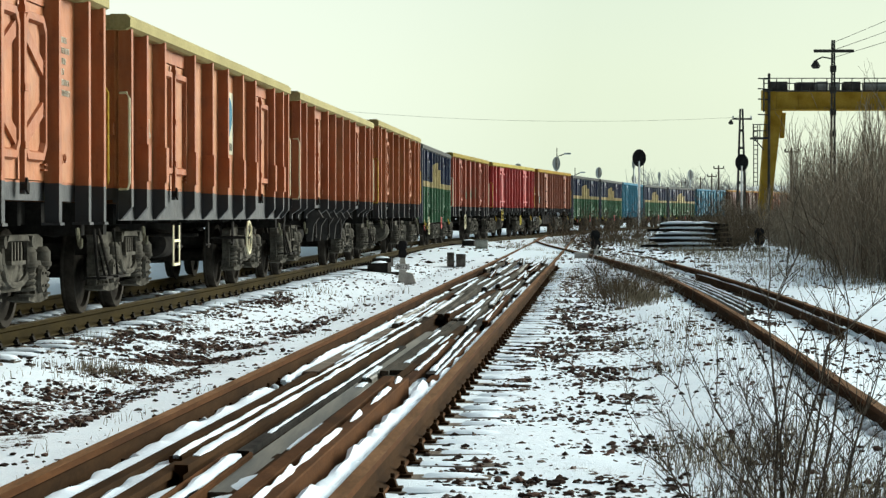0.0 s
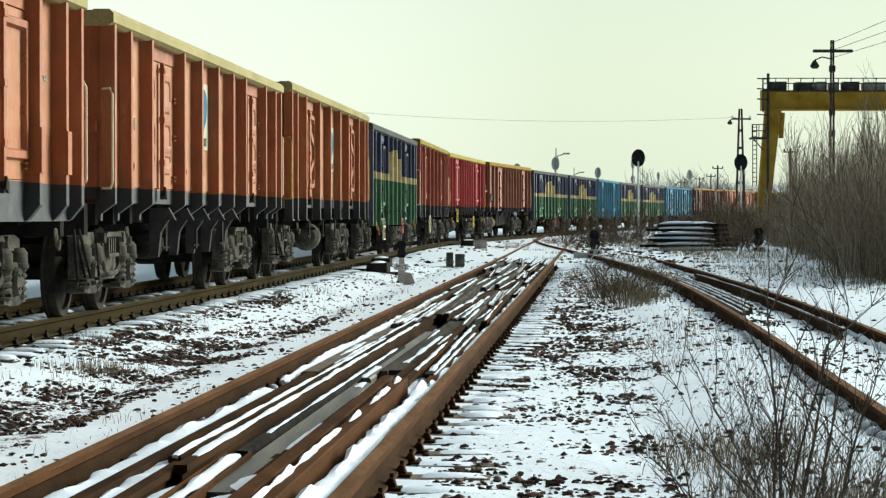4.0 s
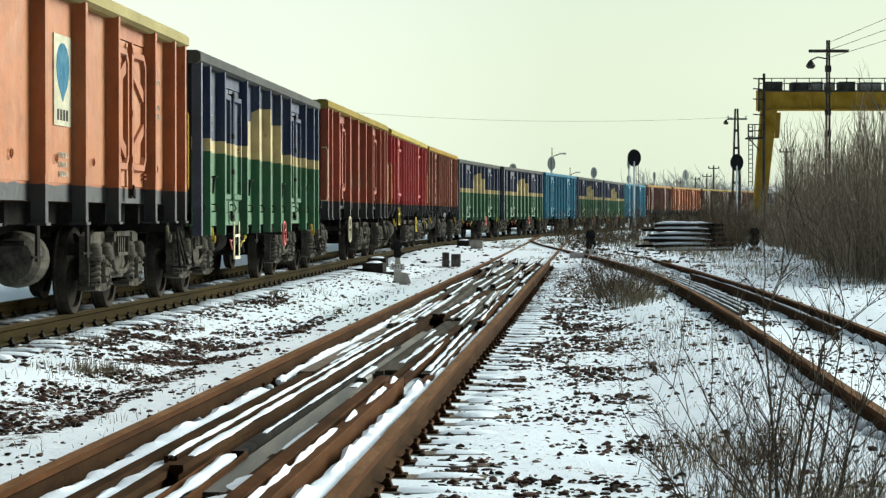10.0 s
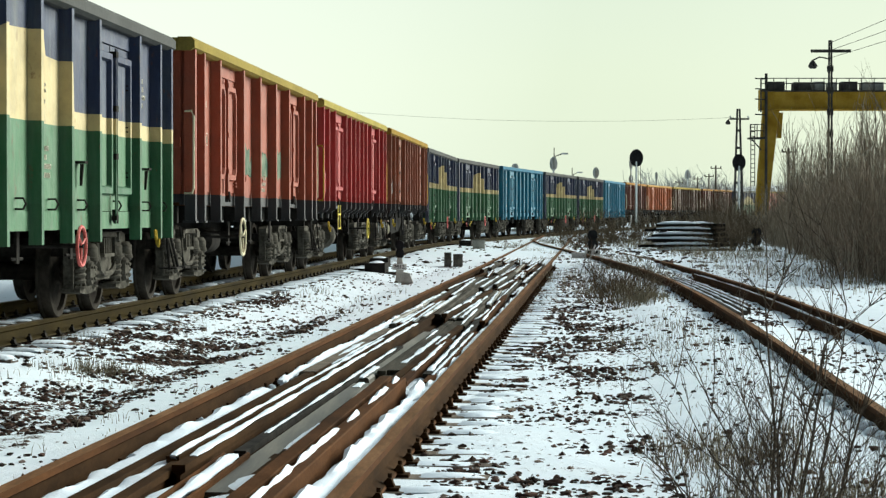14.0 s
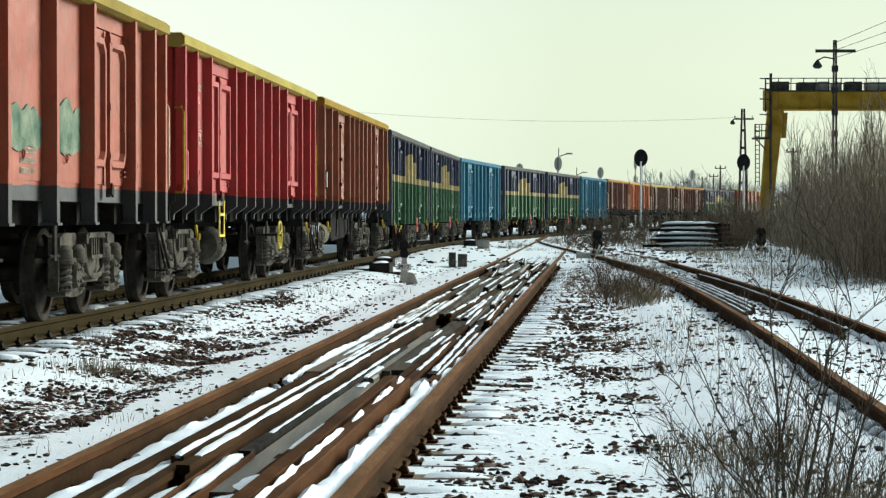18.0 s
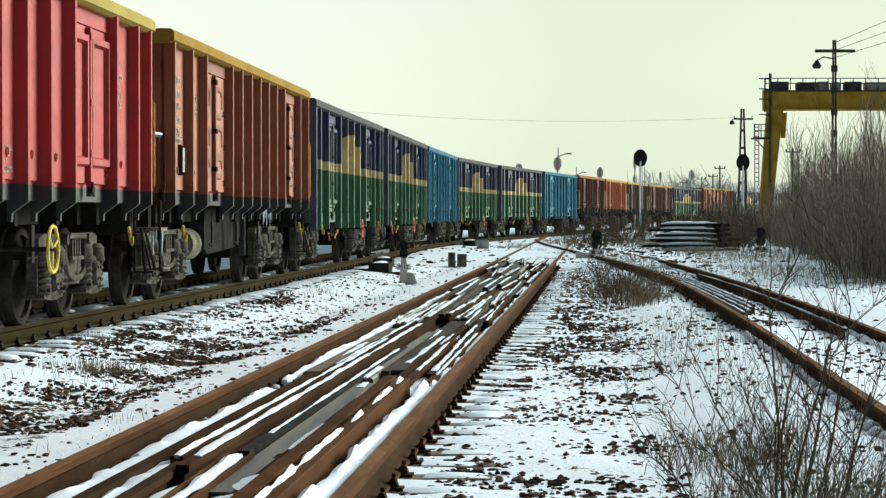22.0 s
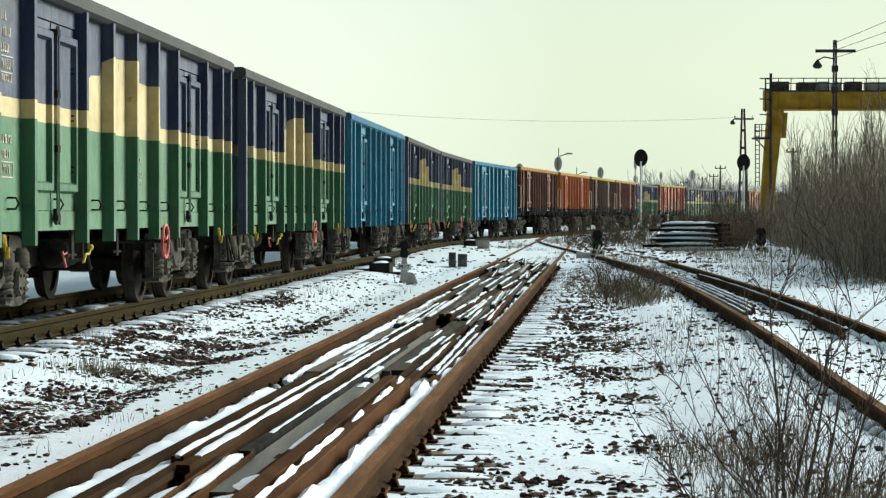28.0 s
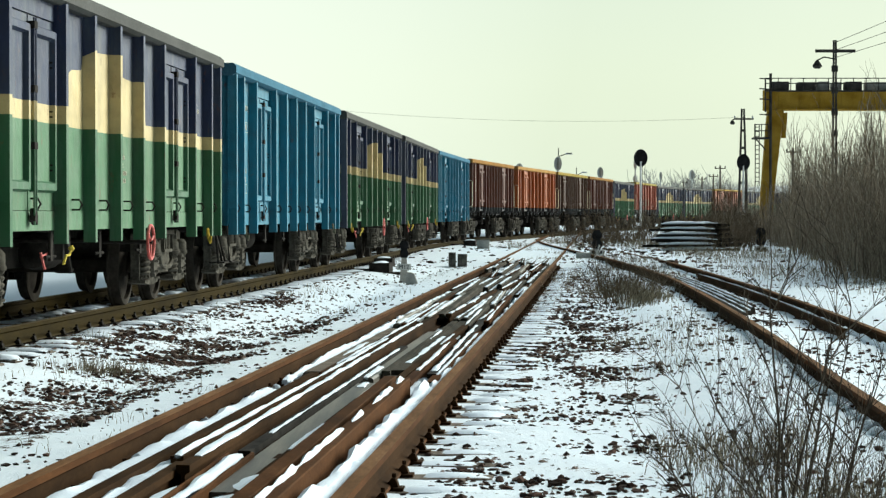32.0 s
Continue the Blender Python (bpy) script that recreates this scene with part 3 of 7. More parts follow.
# ---- wagons ----
def paint_mat(name, low, band=None, high=None, dark=None, crest=False, fade=(0.6, 0.5, 0.4), wear=0.35):
    """Wagon paint: colour zones by height, a crest, sun-faded streaks, rust and grime."""
    m, nt, b = base_mat(name, 0.56)
    b.inputs["Specular IOR Level"].default_value = 0.22
    c = nt.nodes.new("ShaderNodeTexCoord")
    sx = nt.nodes.new("ShaderNodeSeparateXYZ")
    nt.links.new(c.outputs["Object"], sx.inputs[0])
    x, z = sx.outputs[0], sx.outputs[2]
    wob = calc(nt, "MULTIPLY", calc(nt, "SUBTRACT", noise_node(nt, 2.5, 3), 0.5), 0.05)
    zz = calc(nt, "ADD", z, wob)
    col = blend(nt, 0, low, low)
    if high:
        col = blend(nt, calc(nt, "GREATER_THAN", z, 1.84), col, band)
        cut = calc(nt, "GREATER_THAN", z, 2.0)
        if crest:
            h = ramp(nt, calc(nt, "DIVIDE", calc(nt, "ADD", x, 3.0), 6.0), [((q + 3) / 6, ((w - 1.8),) * 3) for q, w in (
                (-2.42, 1.98), (-2.05, 2.10), (-1.84, 2.32), (-1.68, 2.37), (-1.30, 2.39), (-1.25, 2.58), (-0.1, 2.62), (0.60, 2.60), (0.66, 2.44), (1.20, 2.42), (1.24, 1.9))])
            cut = calc(nt, "MULTIPLY", cut, calc(nt, "GREATER_THAN", calc(nt, "SUBTRACT", z, 1.8), h))
        col = blend(nt, cut, col, high)
    # faded, chalky and rusty streaks running down
    st = noise_node(nt, 3.0, 6, (1.6, 1.6, 0.22), 0.7)
    col = blend(nt, ramp(nt, st, [(0.45, (0, 0, 0)), (0.8, (wear,) * 3)]), col, fade)
    blot = noise_node(nt, 1.1, 5, None, 0.65)
    col = blend(nt, 0.4, col, ramp(nt, blot, [(0.3, (0.72, 0.72, 0.72)), (0.7, (1.18, 1.18, 1.18))]), "MULTIPLY")
    rust = noise_node(nt, 7.0, 6, (1, 1, 0.5), 0.75)
    col = blend(nt, ramp(nt, rust, [(0.60, (0, 0, 0)), (0.70, (0.75, 0.75, 0.75))]), col, (0.12, 0.045, 0.02))
    if dark:
        col = blend(nt, calc(nt, "LESS_THAN", zz, dark), col, (0.031, 0.033, 0.035))
    grime = calc(nt, "MULTIPLY", ramp(nt, noise_node(nt, 4, 5), [(0.45, (0, 0, 0)), (0.8, (0.45, 0.45, 0.45))]), 0.8)
    col = blend(nt, grime, col, (0.05, 0.043, 0.036))
    nt.links.new(col, b.inputs["Base Color"])
    relief(nt, b, calc(nt, "ADD", calc(nt, "MULTIPLY", noise_node(nt, 1.6, 2), 2.5), calc(nt, "MULTIPLY", noise_node(nt, 14, 4), 0.3)), 0.45, 0.045)
    return m


LAYOUT = {4: [0.82, 2.45], 5: [0.0, 1.2, 2.42], 6: [0.5, 1.5, 2.5], 7: [0.0, 0.85, 1.68, 2.48]}


def rib_places(n):
    """Rib positions along a side: n ribs between the two doors, two beyond each, and the corners."""
    half = LAYOUT[n] + [4.45, 5.65, 6.4]
    return sorted({-q for q in half} | set(half))


LIVERY = {
    "orange": dict(top=3.155, ribs=4, brace=True, paint=paint_mat("faded_orange_paint", (0.30, 0.092, 0.031), dark=1.31, fade=(0.46, 0.235, 0.11), wear=0.4), rim=(0.31, 0.265, 0.125), word="faded orange", places=[-6.2, -5.45, -4.28, -2.32, -0.62, 1.03, 2.59, 4.62, 5.85, 6.6], doors=(-3.3, 3.6)),
    "salmon": dict(top=3.065, ribs=5, paint=paint_mat("salmon_orange_paint", (0.30, 0.088, 0.030), dark=1.31, fade=(0.46, 0.235, 0.115), wear=0.45), rim=(0.31, 0.265, 0.125), word="faded salmon-orange", skirt=True, places=[-6.2, -5.3, -4.25, -2.3, -0.97, 0.28, 1.6, 2.8, 4.78, 5.8, 6.5], doors=(-3.27, 3.79)),
    "apricot": dict(top=3.045, ribs=5, paint=paint_mat("apricot_orange_paint", (0.29, 0.085, 0.032), dark=1.31, fade=(0.47, 0.26, 0.135), wear=0.5), rim=(0.33, 0.285, 0.14), word="pale apricot-orange", places=[-6.15, -5.25, -4.1, -2.08, -0.84, 0.43, 1.69, 2.83, 4.85, 5.9, 6.6], doors=(-3.09, 3.84)),
    "green": dict(ribs=5, paint=paint_mat("green_cream_navy_paint", (0.031, 0.104, 0.047), (0.49, 0.39, 0.195), (0.023, 0.033, 0.074), crest=True, fade=(0.25, 0.30, 0.24), wear=0.22), rim=(0.085, 0.085, 0.08), word="green and navy"),
    "red": dict(top=3.155, ribs=4, paint=paint_mat("dull_red_paint", (0.265, 0.060, 0.030), dark=1.29, fade=(0.31, 0.13, 0.077), wear=0.35), rim=(0.25, 0.19, 0.05), word="dull red", places=[-6.15, -5.4, -4.15, -2.09, -0.45, 1.26, 2.82, 4.82, 5.9, 6.6], doors=(-3.12, 3.82)),
    # crimson and brown: rib paint is darkened for the shade on the ribs
    "crimson": dict(top=3.125, ribs=7, paint=paint_mat("bright_crimson_paint", (0.32, 0.030, 0.029), dark=1.29, fade=(0.36, 0.10, 0.08), wear=0.2), rim=(0.32, 0.26, 0.07), word="bright crimson", places=[-6.3, -5.4, -4.35, -2.36, -1.48, -0.62, 0.21, 1.06, 1.91, 2.86, 4.75, 5.85, 6.6], doors=(-3.35, 3.8)),
    "brown": dict(top=3.12, ribs=7, paint=paint_mat("red_brown_paint", (0.20, 0.063, 0.033), dark=1.29, fade=(0.29, 0.14, 0.085), wear=0.45), rim=(0.26, 0.165, 0.032), word="red-brown", places=[-6.1, -4.84, -3.82, -1.76, -0.9, 0.0, 0.85, 1.72, 2.61, 3.53, 5.48, 6.6], doors=(-2.79, 4.5)),
    "blue": dict(ribs=5, paint=paint_mat("pale_blue_paint", (0.016, 0.15, 0.225), fade=(0.13, 0.27, 0.33), wear=0.3), rim=(0.06, 0.15, 0.21), word="pale blue"),
    "rust": dict(ribs=7, paint=paint_mat("rusty_brown_paint", (0.085, 0.022, 0.011), dark=1.29, fade=(0.14, 0.055, 0.03), wear=0.4), rim=(0.27, 0.14, 0.04), word="rusty brown"),
    "vermilion": dict(ribs=5, paint=paint_mat("orange_red_paint", (0.32, 0.085, 0.022), dark=1.29, fade=(0.42, 0.19, 0.09), wear=0.35), rim=(0.33, 0.19, 0.06), word="orange-red"),
    "umber": dict(ribs=7, paint=paint_mat("dark_umber_paint", (0.066, 0.030, 0.016), dark=1.29, fade=(0.15, 0.095, 0.055), wear=0.5), rim=(0.29, 0.21, 0.05), word="dark umber"),
}
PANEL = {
    # brown and crimson panels: lighter copies, sunlit against the ribs by colour
    "brown": paint_mat("lit_red_brown_panel_paint", (0.335, 0.118, 0.060), dark=1.29, fade=(0.40, 0.22, 0.14), wear=0.55),
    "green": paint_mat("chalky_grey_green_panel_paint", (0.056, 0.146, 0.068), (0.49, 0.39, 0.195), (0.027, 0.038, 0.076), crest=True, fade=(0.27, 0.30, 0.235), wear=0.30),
    "crimson": paint_mat("lit_crimson_panel_paint", (0.34, 0.042, 0.036), dark=1.29, fade=(0.37, 0.11, 0.085), wear=0.22),
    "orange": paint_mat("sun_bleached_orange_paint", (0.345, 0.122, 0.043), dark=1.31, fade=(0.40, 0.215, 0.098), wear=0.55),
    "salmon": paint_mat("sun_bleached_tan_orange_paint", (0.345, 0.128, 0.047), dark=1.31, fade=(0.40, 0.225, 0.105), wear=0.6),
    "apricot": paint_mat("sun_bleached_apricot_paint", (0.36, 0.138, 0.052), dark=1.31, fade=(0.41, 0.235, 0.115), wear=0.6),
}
for key, spec in LIVERY.items():
    c = spec["rim"]
    spec["rim_mat"] = mottled("rim_paint_" + key, tuple(0.84 * q for q in c), tuple(1.12 * q for q in c), 1.2, 0.7, 0.0, 30, 0.2, 0.005)
MAT_MARK_PALE = mottled("pale_stencil_paint", (0.30, 0.27, 0.21), (0.62, 0.58, 0.48), 9, 0.8)
MAT_NAVY = mottled("dark_navy_paint", (0.026, 0.034, 0.060), (0.048, 0.060, 0.096), 2, 0.5, 0.0, 30, 0.2, 0.005)
MAT_OLIVE = mottled("olive_yellow_paint", (0.16, 0.115, 0.035), (0.28, 0.21, 0.075), 2, 0.7, 0.0, 30, 0.2, 0.005)
MAT_PAPER = mottled("yellowed_panel_paint", (0.38, 0.36, 0.26), (0.54, 0.52, 0.40), 5, 0.8)
MAT_TANK = mottled("pale_dusty_tank_paint", (0.09, 0.085, 0.06), (0.20, 0.19, 0.135), 3, 0.85, 0.0, 40, 0.2, 0.004)
MAT_HOOK = mottled("dirty_yellow_hook_paint", (0.30, 0.20, 0.025), (0.52, 0.38, 0.06), 14, 0.75, 0.0, 60, 0.2, 0.004)
MAT_SHEET = mottled("weathered_label_paper", (0.16, 0.16, 0.15), (0.46, 0.47, 0.44), 16, 0.85, 0.0, 70, 0.1, 0.002)
# near-black, so the shade under the wagon bodies is in the colour
MAT_UNDERSHADE = mottled("shade_black_plate", (0.010, 0.0095, 0.009), (0.026, 0.0245, 0.022), 5, 0.85, 0.0, 40, 0.2, 0.004)
MAT_LEAF = mottled("blue_emblem_paint", (0.035, 0.115, 0.185), (0.085, 0.19, 0.25), 9, 0.7)


def coil(g, x, y, z0, z1, r=0.085, turns=5, wire=0.024):
    pts = [(x + r * math.cos(2 * math.pi * i / 10), y + r * math.sin(2 * math.pi * i / 10), z0 + (z1 - z0) * i / (10 * turns)) for i in range(10 * turns + 1)]
    return g.tube(pts, wire, 5)


def bogie_meshes():
    side = Geo()
    prof = [(-1.28, 0.60), (-1.28, 0.82), (-1.1, 0.86), (-0.62, 0.86), (-0.42, 0.74), (-0.36, 0.66), (0.36, 0.66), (0.42, 0.74), (0.62, 0.86), (1.1, 0.86), (1.28, 0.82), (1.28, 0.60),
            (1.16, 0.60), (1.14, 0.72), (0.66, 0.72), (0.60, 0.50), (0.42, 0.36), (-0.42, 0.36), (-0.60, 0.50), (-0.66, 0.72), (-1.14, 0.72), (-1.16, 0.60)]
    side.prism(prof, "y", -0.06, 0.06)
    for sx in (-1, 1):
        side.box(sx * 1.29 - 0.03, sx * 1.29 + 0.03, -0.05, 0.05, 0.30, 0.62)
    # bolster spring pocket with its grille, and the hanger links that curve round it
    side.box(-0.26, 0.26, -0.15, 0.0, 0.60, 0.635)
    for q in (-0.16, -0.05, 0.06, 0.17):
        side.box(q - 0.018, q + 0.018, -0.13, -0.02, 0.635, 0.80)
    side.prism([(-0.40, 0.80), (-0.34, 0.86), (0.34, 0.86), (0.40, 0.80), (0.34, 0.81), (-0.34, 0.81)], "y", -0.15, 0.0)
    for sx in (-1, 1):
        side.tube([(sx * 0.46, -0.10, 0.80), (sx * 0.44, -0.11, 0.62), (sx * 0.36, -0.12, 0.48), (sx * 0.2, -0.12, 0.43), (0, -0.12, 0.42)], 0.03, 6)
        side.lathe([(0.055, -0.16), (0.055, -0.05)], "y", 10, (sx * 0.50, 0, 0.80))
        side.tube([(sx * 1.29, -0.06, 0.33), (sx * 1.22, -0.10, 0.30), (sx * 1.2, -0.10, 0.55), (sx * 1.12, -0.09, 0.70)], 0.016, 5)
    box = Geo()
    box.prism([(-0.38, 0.265), (-0.38, 0.30), (-0.14, 0.32), (-0.15, 0.55), (-0.08, 0.62), (0.08, 0.62), (0.15, 0.55), (0.14, 0.32), (0.38, 0.30), (0.38, 0.265), (0.12, 0.24), (-0.12, 0.24)], "y", -0.11, 0.09)
    box.lathe([(0.115, -0.16), (0.13, -0.13), (0.13, -0.10)], "y", 14, (0, 0, 0.45))
    for a in range(4):
        box.lathe([(0.015, -0.175), (0.015, -0.155)], "y", 5, (0.08 * math.cos(a * 1.571 + 0.78), 0, 0.45 + 0.08 * math.sin(a * 1.571 + 0.78)))
    spring = Geo()
    coil(spring, 0, 0, 0.335, 0.565, 0.088, 4, 0.025)
    spring.lathe([(0.115, 0.30), (0.115, 0.322), (0.06, 0.325)], "z", 14).lathe([(0.05, 0.32), (0.05, 0.56)], "z", 8)
    spring.lathe([(0.10, 0.56), (0.128, 0.565), (0.128, 0.60), (0.118, 0.61), (0.118, 0.70), (0.085, 0.745)], "z", 16)
    bol = Geo().box(-0.22, 0.22, -0.95, 0.95, 0.55, 0.80).box(-1.2, -1.08, -0.95, 0.95, 0.62, 0.74).box(1.08, 1.2, -0.95, 0.95, 0.62, 0.74)
    bol.lathe([(0.3, 0.8), (0.3, 0.92)], "z", 14)
    wheel = Geo()
    for sy in (-1, 1):
        o = sy * 0.75
        wheel.lathe([(0.09, o + sy * 0.09), (0.11, o + sy * 0.085), (0.13, o + sy * 0.05), (0.30, o + sy * 0.015), (0.385, o + sy * 0.02), (0.392, o + sy * 0.062), (0.452, o + sy * 0.062),
                     (0.46, o + sy * 0.05), (0.462, o - sy * 0.035), (0.488, o - sy * 0.05), (0.488, o - sy * 0.07), (0.39, o - sy * 0.07), (0.385, o - sy * 0.02), (0.13, o - sy * 0.02), (0.09, o - sy * 0.09)], "y", 32)
    wheel.lathe([(0.085, -1.0), (0.085, 1.0)], "y", 12)
    shoe = Geo().prism([(0.0, 0.28), (0.05, 0.26), (0.09, 0.45), (0.06, 0.64), (0.0, 0.62), (0.02, 0.45)], "y", -0.05, 0.05)
    shoe.tube([(0.05, 0, 0.62), (0.16, 0, 0.9)], 0.02)
    wm = wheel.mesh("wheelset", MAT_WHEEL, True)
    return dict(side=side.mesh("side_frame", MAT_BOGIE), box=box.mesh("axle_box", MAT_BOGIE), spring=spring.mesh("coil_spring", MAT_BOGIE, True), bol=bol.mesh("bolster", MAT_IRON), wheel=wm, shoe=shoe.mesh("brake_block", MAT_IRON))


BOGIE = bogie_meshes()
WHEELSETS = []


def add_bogie(wagon, x):
    bg = part("bogie", BOGIE["bol"], None, wagon, "dusty cast-steel bogie with coil springs")
    bg.location = (x, 0, 0)
    for sy in (-1, 1):
        sf = part("side_frame", BOGIE["side"], None, bg)
        sf.matrix_basis = pose(0, sy * 1.0, 0, 0, 0, 0 if sy < 0 else 180)
        for ax in (-0.9, 0.9):
            part("axle_box", BOGIE["box"], None, bg).matrix_basis = pose(ax, sy * 1.0, 0, 0, 0, 0 if sy < 0 else 180)
            for d in (-0.27, 0.27):
                part("coil_spring", BOGIE["spring"], None, bg).location = (ax + d, sy * 1.04, 0)
            part("brake_block", BOGIE["shoe"], None, bg).matrix_basis = pose(ax - math.copysign(0.50, ax), sy * 0.75, 0, 0, 0, 0 if ax < 0 else 180)
    for ax in (-0.9, 0.9):
        ws = part("wheelset", BOGIE["wheel"], None, bg)
        ws.location = (ax, 0, 0.46)
        WHEELSETS.append((wagon, ws, ax))
    return bg


def frame_ring(x0, x1, z0, z1, w, ya, yb, c=0.0):
    """A closed frame with a slight bevel; c cuts its corners."""
    g = Geo()
    e = 0.02
    for k, y in ((0, ya), (e, yb), (w - e, yb), (w, ya)):
        a, b, lo, hi, q = x0 + k, x1 - k, z0 + k, z1 - k, max(0.012, c * (1 - k / w * 0.4))
        g.v += [(a + q, y, lo), (b - q, y, lo), (b, y, lo + q), (b, y, hi - q), (b - q, y, hi), (a + q, y, hi), (a, y, hi - q), (a, y, lo + q)]
    for r in range(4):
        for k in range(8):
            j = (k + 1) % 8
            g.f.append((r * 8 + k, r * 8 + j, ((r + 1) % 4) * 8 + j, ((r + 1) % 4) * 8 + k))
    return g


def wagon_body(key, feet):
    """Meshes of a high-sided open wagon in one livery; local x runs along it."""
    sp = LIVERY[key]
    P, R = sp["paint"], sp["rim_mat"]
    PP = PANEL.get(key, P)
    RIBS = sp.get("places") or rib_places(sp["ribs"])
    DOORS = sp.get("doors", (-3.42, 3.42))
    XA, XB = RIBS[0], RIBS[-1]
    out = []
    ys = 1.377 if not feet else 1.381 if sp["ribs"] == 7 else 1.362
    d = 1.492 - ys
    zb, T = (1.19 if feet else 0.93), sp.get("top", 3.10 if feet else 3.04)
    for sy in (-1, 1):
        f = lambda a, b: (min(sy * a, sy * b), max(sy * a, sy * b))
        for i in range(len(RIBS) - 1):
            a, b = RIBS[i], RIBS[i + 1]
            if min(abs((a + b) / 2 - q) for q in DOORS) < 0.2:
                out.append(("door_lintel", Geo().box(a, b, *f(ys - 0.045, ys + 0.01), T - 0.30, T - 0.13), P, ""))
                continue
            # pressed panel, slightly dished
            g = Geo()
            m = (a + b) / 2
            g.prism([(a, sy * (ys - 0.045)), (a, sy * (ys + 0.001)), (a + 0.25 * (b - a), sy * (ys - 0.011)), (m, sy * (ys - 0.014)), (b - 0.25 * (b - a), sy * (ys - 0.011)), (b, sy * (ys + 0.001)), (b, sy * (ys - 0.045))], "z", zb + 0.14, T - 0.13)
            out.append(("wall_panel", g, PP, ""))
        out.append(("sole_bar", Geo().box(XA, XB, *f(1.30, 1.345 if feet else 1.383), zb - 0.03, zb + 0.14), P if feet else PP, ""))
        if sp.get("skirt"):
            out.append(("skirt_plate", Geo().box(XA, XB, *f(1.346, 1.358), 0.98, zb + 0.139), P, "dark grey skirt plate"))
        for x in RIBS:
            end = x in (XA, XB)
            w = 0.066 if sp["ribs"] < 6 else 0.055
            rib = Geo()
            x0 = x - math.copysign(w, x) if end else x
            zf = 1.0 if feet else 0.78
            rib.prism([(x0 - w, ys), (x0 - w + 0.02, ys + d), (x0 + w - 0.02, ys + d), (x0 + w, ys)] if sy > 0 else
                      [(x0 - w, -ys), (x0 + w, -ys), (x0 + w - 0.02, -ys - d), (x0 - w + 0.02, -ys - d)], "z", zb + 0.2, T - 0.135)
            if feet and sp["ribs"] == 4:
                # square boxed foot with a base plate
                rib.prism([(sy * q, z) for q, z in ((ys + d, zb + 0.2), (ys, zb + 0.2), (ys, 0.97), (ys + d, 0.97))], "x", x0 - w + 0.01, x0 + w - 0.01)
                rib.box(x0 - w - 0.02, x0 + w + 0.02, *f(ys - 0.02, ys + d + 0.015), 0.945, 0.969)
            elif sp.get("skirt"):
                rib.prism([(sy * q, z) for q, z in ((ys + d, zb + 0.2), (1.33, zb + 0.2), (1.33, 0.99), (ys + 0.02, 0.99), (ys + d, 1.12))], "x", x0 - w + 0.01, x0 + w - 0.01)
            elif feet:
                # the foot: a front flange on a web cut back below
                rib.prism([(sy * q, z) for q, z in ((ys + d, zb + 0.2), (1.31, zb + 0.2), (1.31, zf - 0.02), (1.348, zf - 0.02), (1.352, zf + 0.05), (ys + d, zb - 0.04))], "x", x0 - w + 0.022, x0 + w - 0.022)
            else:
                rib.prism([(sy * q, z) for q, z in ((ys + d, zb + 0.2), (ys, zb + 0.2), (ys, zf), (ys + d, zf))], "x", x0 - w + 0.022, x0 + w - 0.022)
            if key == "salmon" and not end:
                # doubled lower half of the rib
                rib.box(x0 - w - 0.012, x0 + w + 0.012, *f(ys + 0.002, ys + d + 0.022), zb + 0.205, 1.78)
            out.append(("rib", rib, MAT_NAVY if key == "green" and x == XA else P, ""))
        rim = Geo()
        rim.prism([(sy * a, T + b) for a, b in ((1.30, -0.15), (1.45, -0.15), (1.505, -0.12), (1.505, -0.03), (1.46, 0.01), (1.30, 0.01))], "x", XA - 0.10, XB + 0.10)
        out.append(("top_rim", rim, R, "thick rolled rim"))
        for x0 in DOORS:
            for leaf in (-1, 1):
                a, b = (x0 - 0.95, x0 - 0.02) if leaf < 0 else (x0 + 0.02, x0 + 0.95)
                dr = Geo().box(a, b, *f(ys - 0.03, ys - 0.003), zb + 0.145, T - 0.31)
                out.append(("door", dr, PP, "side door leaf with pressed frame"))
                if sy < 0:
                    if key in ("brown", "apricot"):
                        for z0, z1 in ((T - 0.86, T - 0.42), (T - 1.36, T - 0.92), (zb + 0.30, zb + 0.62)):
                            out.append(("door_pressing", frame_ring(a + 0.18, b - 0.18, z0, z1, 0.09, sy * (ys - 0.002), sy * (ys + 0.013), 0.10), P, ""))
                    else:
                        out.append(("door_frame", frame_ring(a + 0.04, b - 0.04, zb + 0.30, T - 0.38, 0.10, sy * (ys - 0.002), sy * (ys + 0.045), 0.13 if sp["ribs"] == 4 else 0.0), P, ""))
                    if sp.get("brace"):
                        inner, outer = (a + 0.15, b - 0.15) if leaf > 0 else (b - 0.15, a + 0.15)
                        for z0, z1 in ((T - 0.50, 2.28), (zb + 0.42, 1.98)):
                            dz = 0.09 if z0 > z1 else -0.09
                            br = Geo().prism([(inner, z0), (inner, z0 - dz * 1.6), (outer, z1 - dz * 0.4), (outer, z1 + dz)], "y", sy * (ys - 0.002), sy * (ys + 0.03))
                            out.append(("door_brace", br, P, ""))
            if sy > 0:
                continue
            for o in (-0.03, 0.04) if not feet else (0.0,):
                bar = Geo().tube([(x0 + o, sy * 1.44, zb + 0.02), (x0 + o, sy * 1.44, T - 0.34)], 0.010) if not feet else Geo().box(x0 - 0.035, x0 + 0.035, *f(1.385, 1.43), zb + 0.02, T - 0.32)
                out.append(("locking_bar", bar, P, "upright locking bar"))
            for zz in (1.62, 2.1, T - 0.4):
                out.append(("bar_guide", Geo().box(x0 - 0.055, x0 + 0.055, *f(1.38, 1.452 if not feet else 1.442), zz - 0.03, zz + 0.03), MAT_IRON if key in ("brown", "green", "blue") else P, ""))
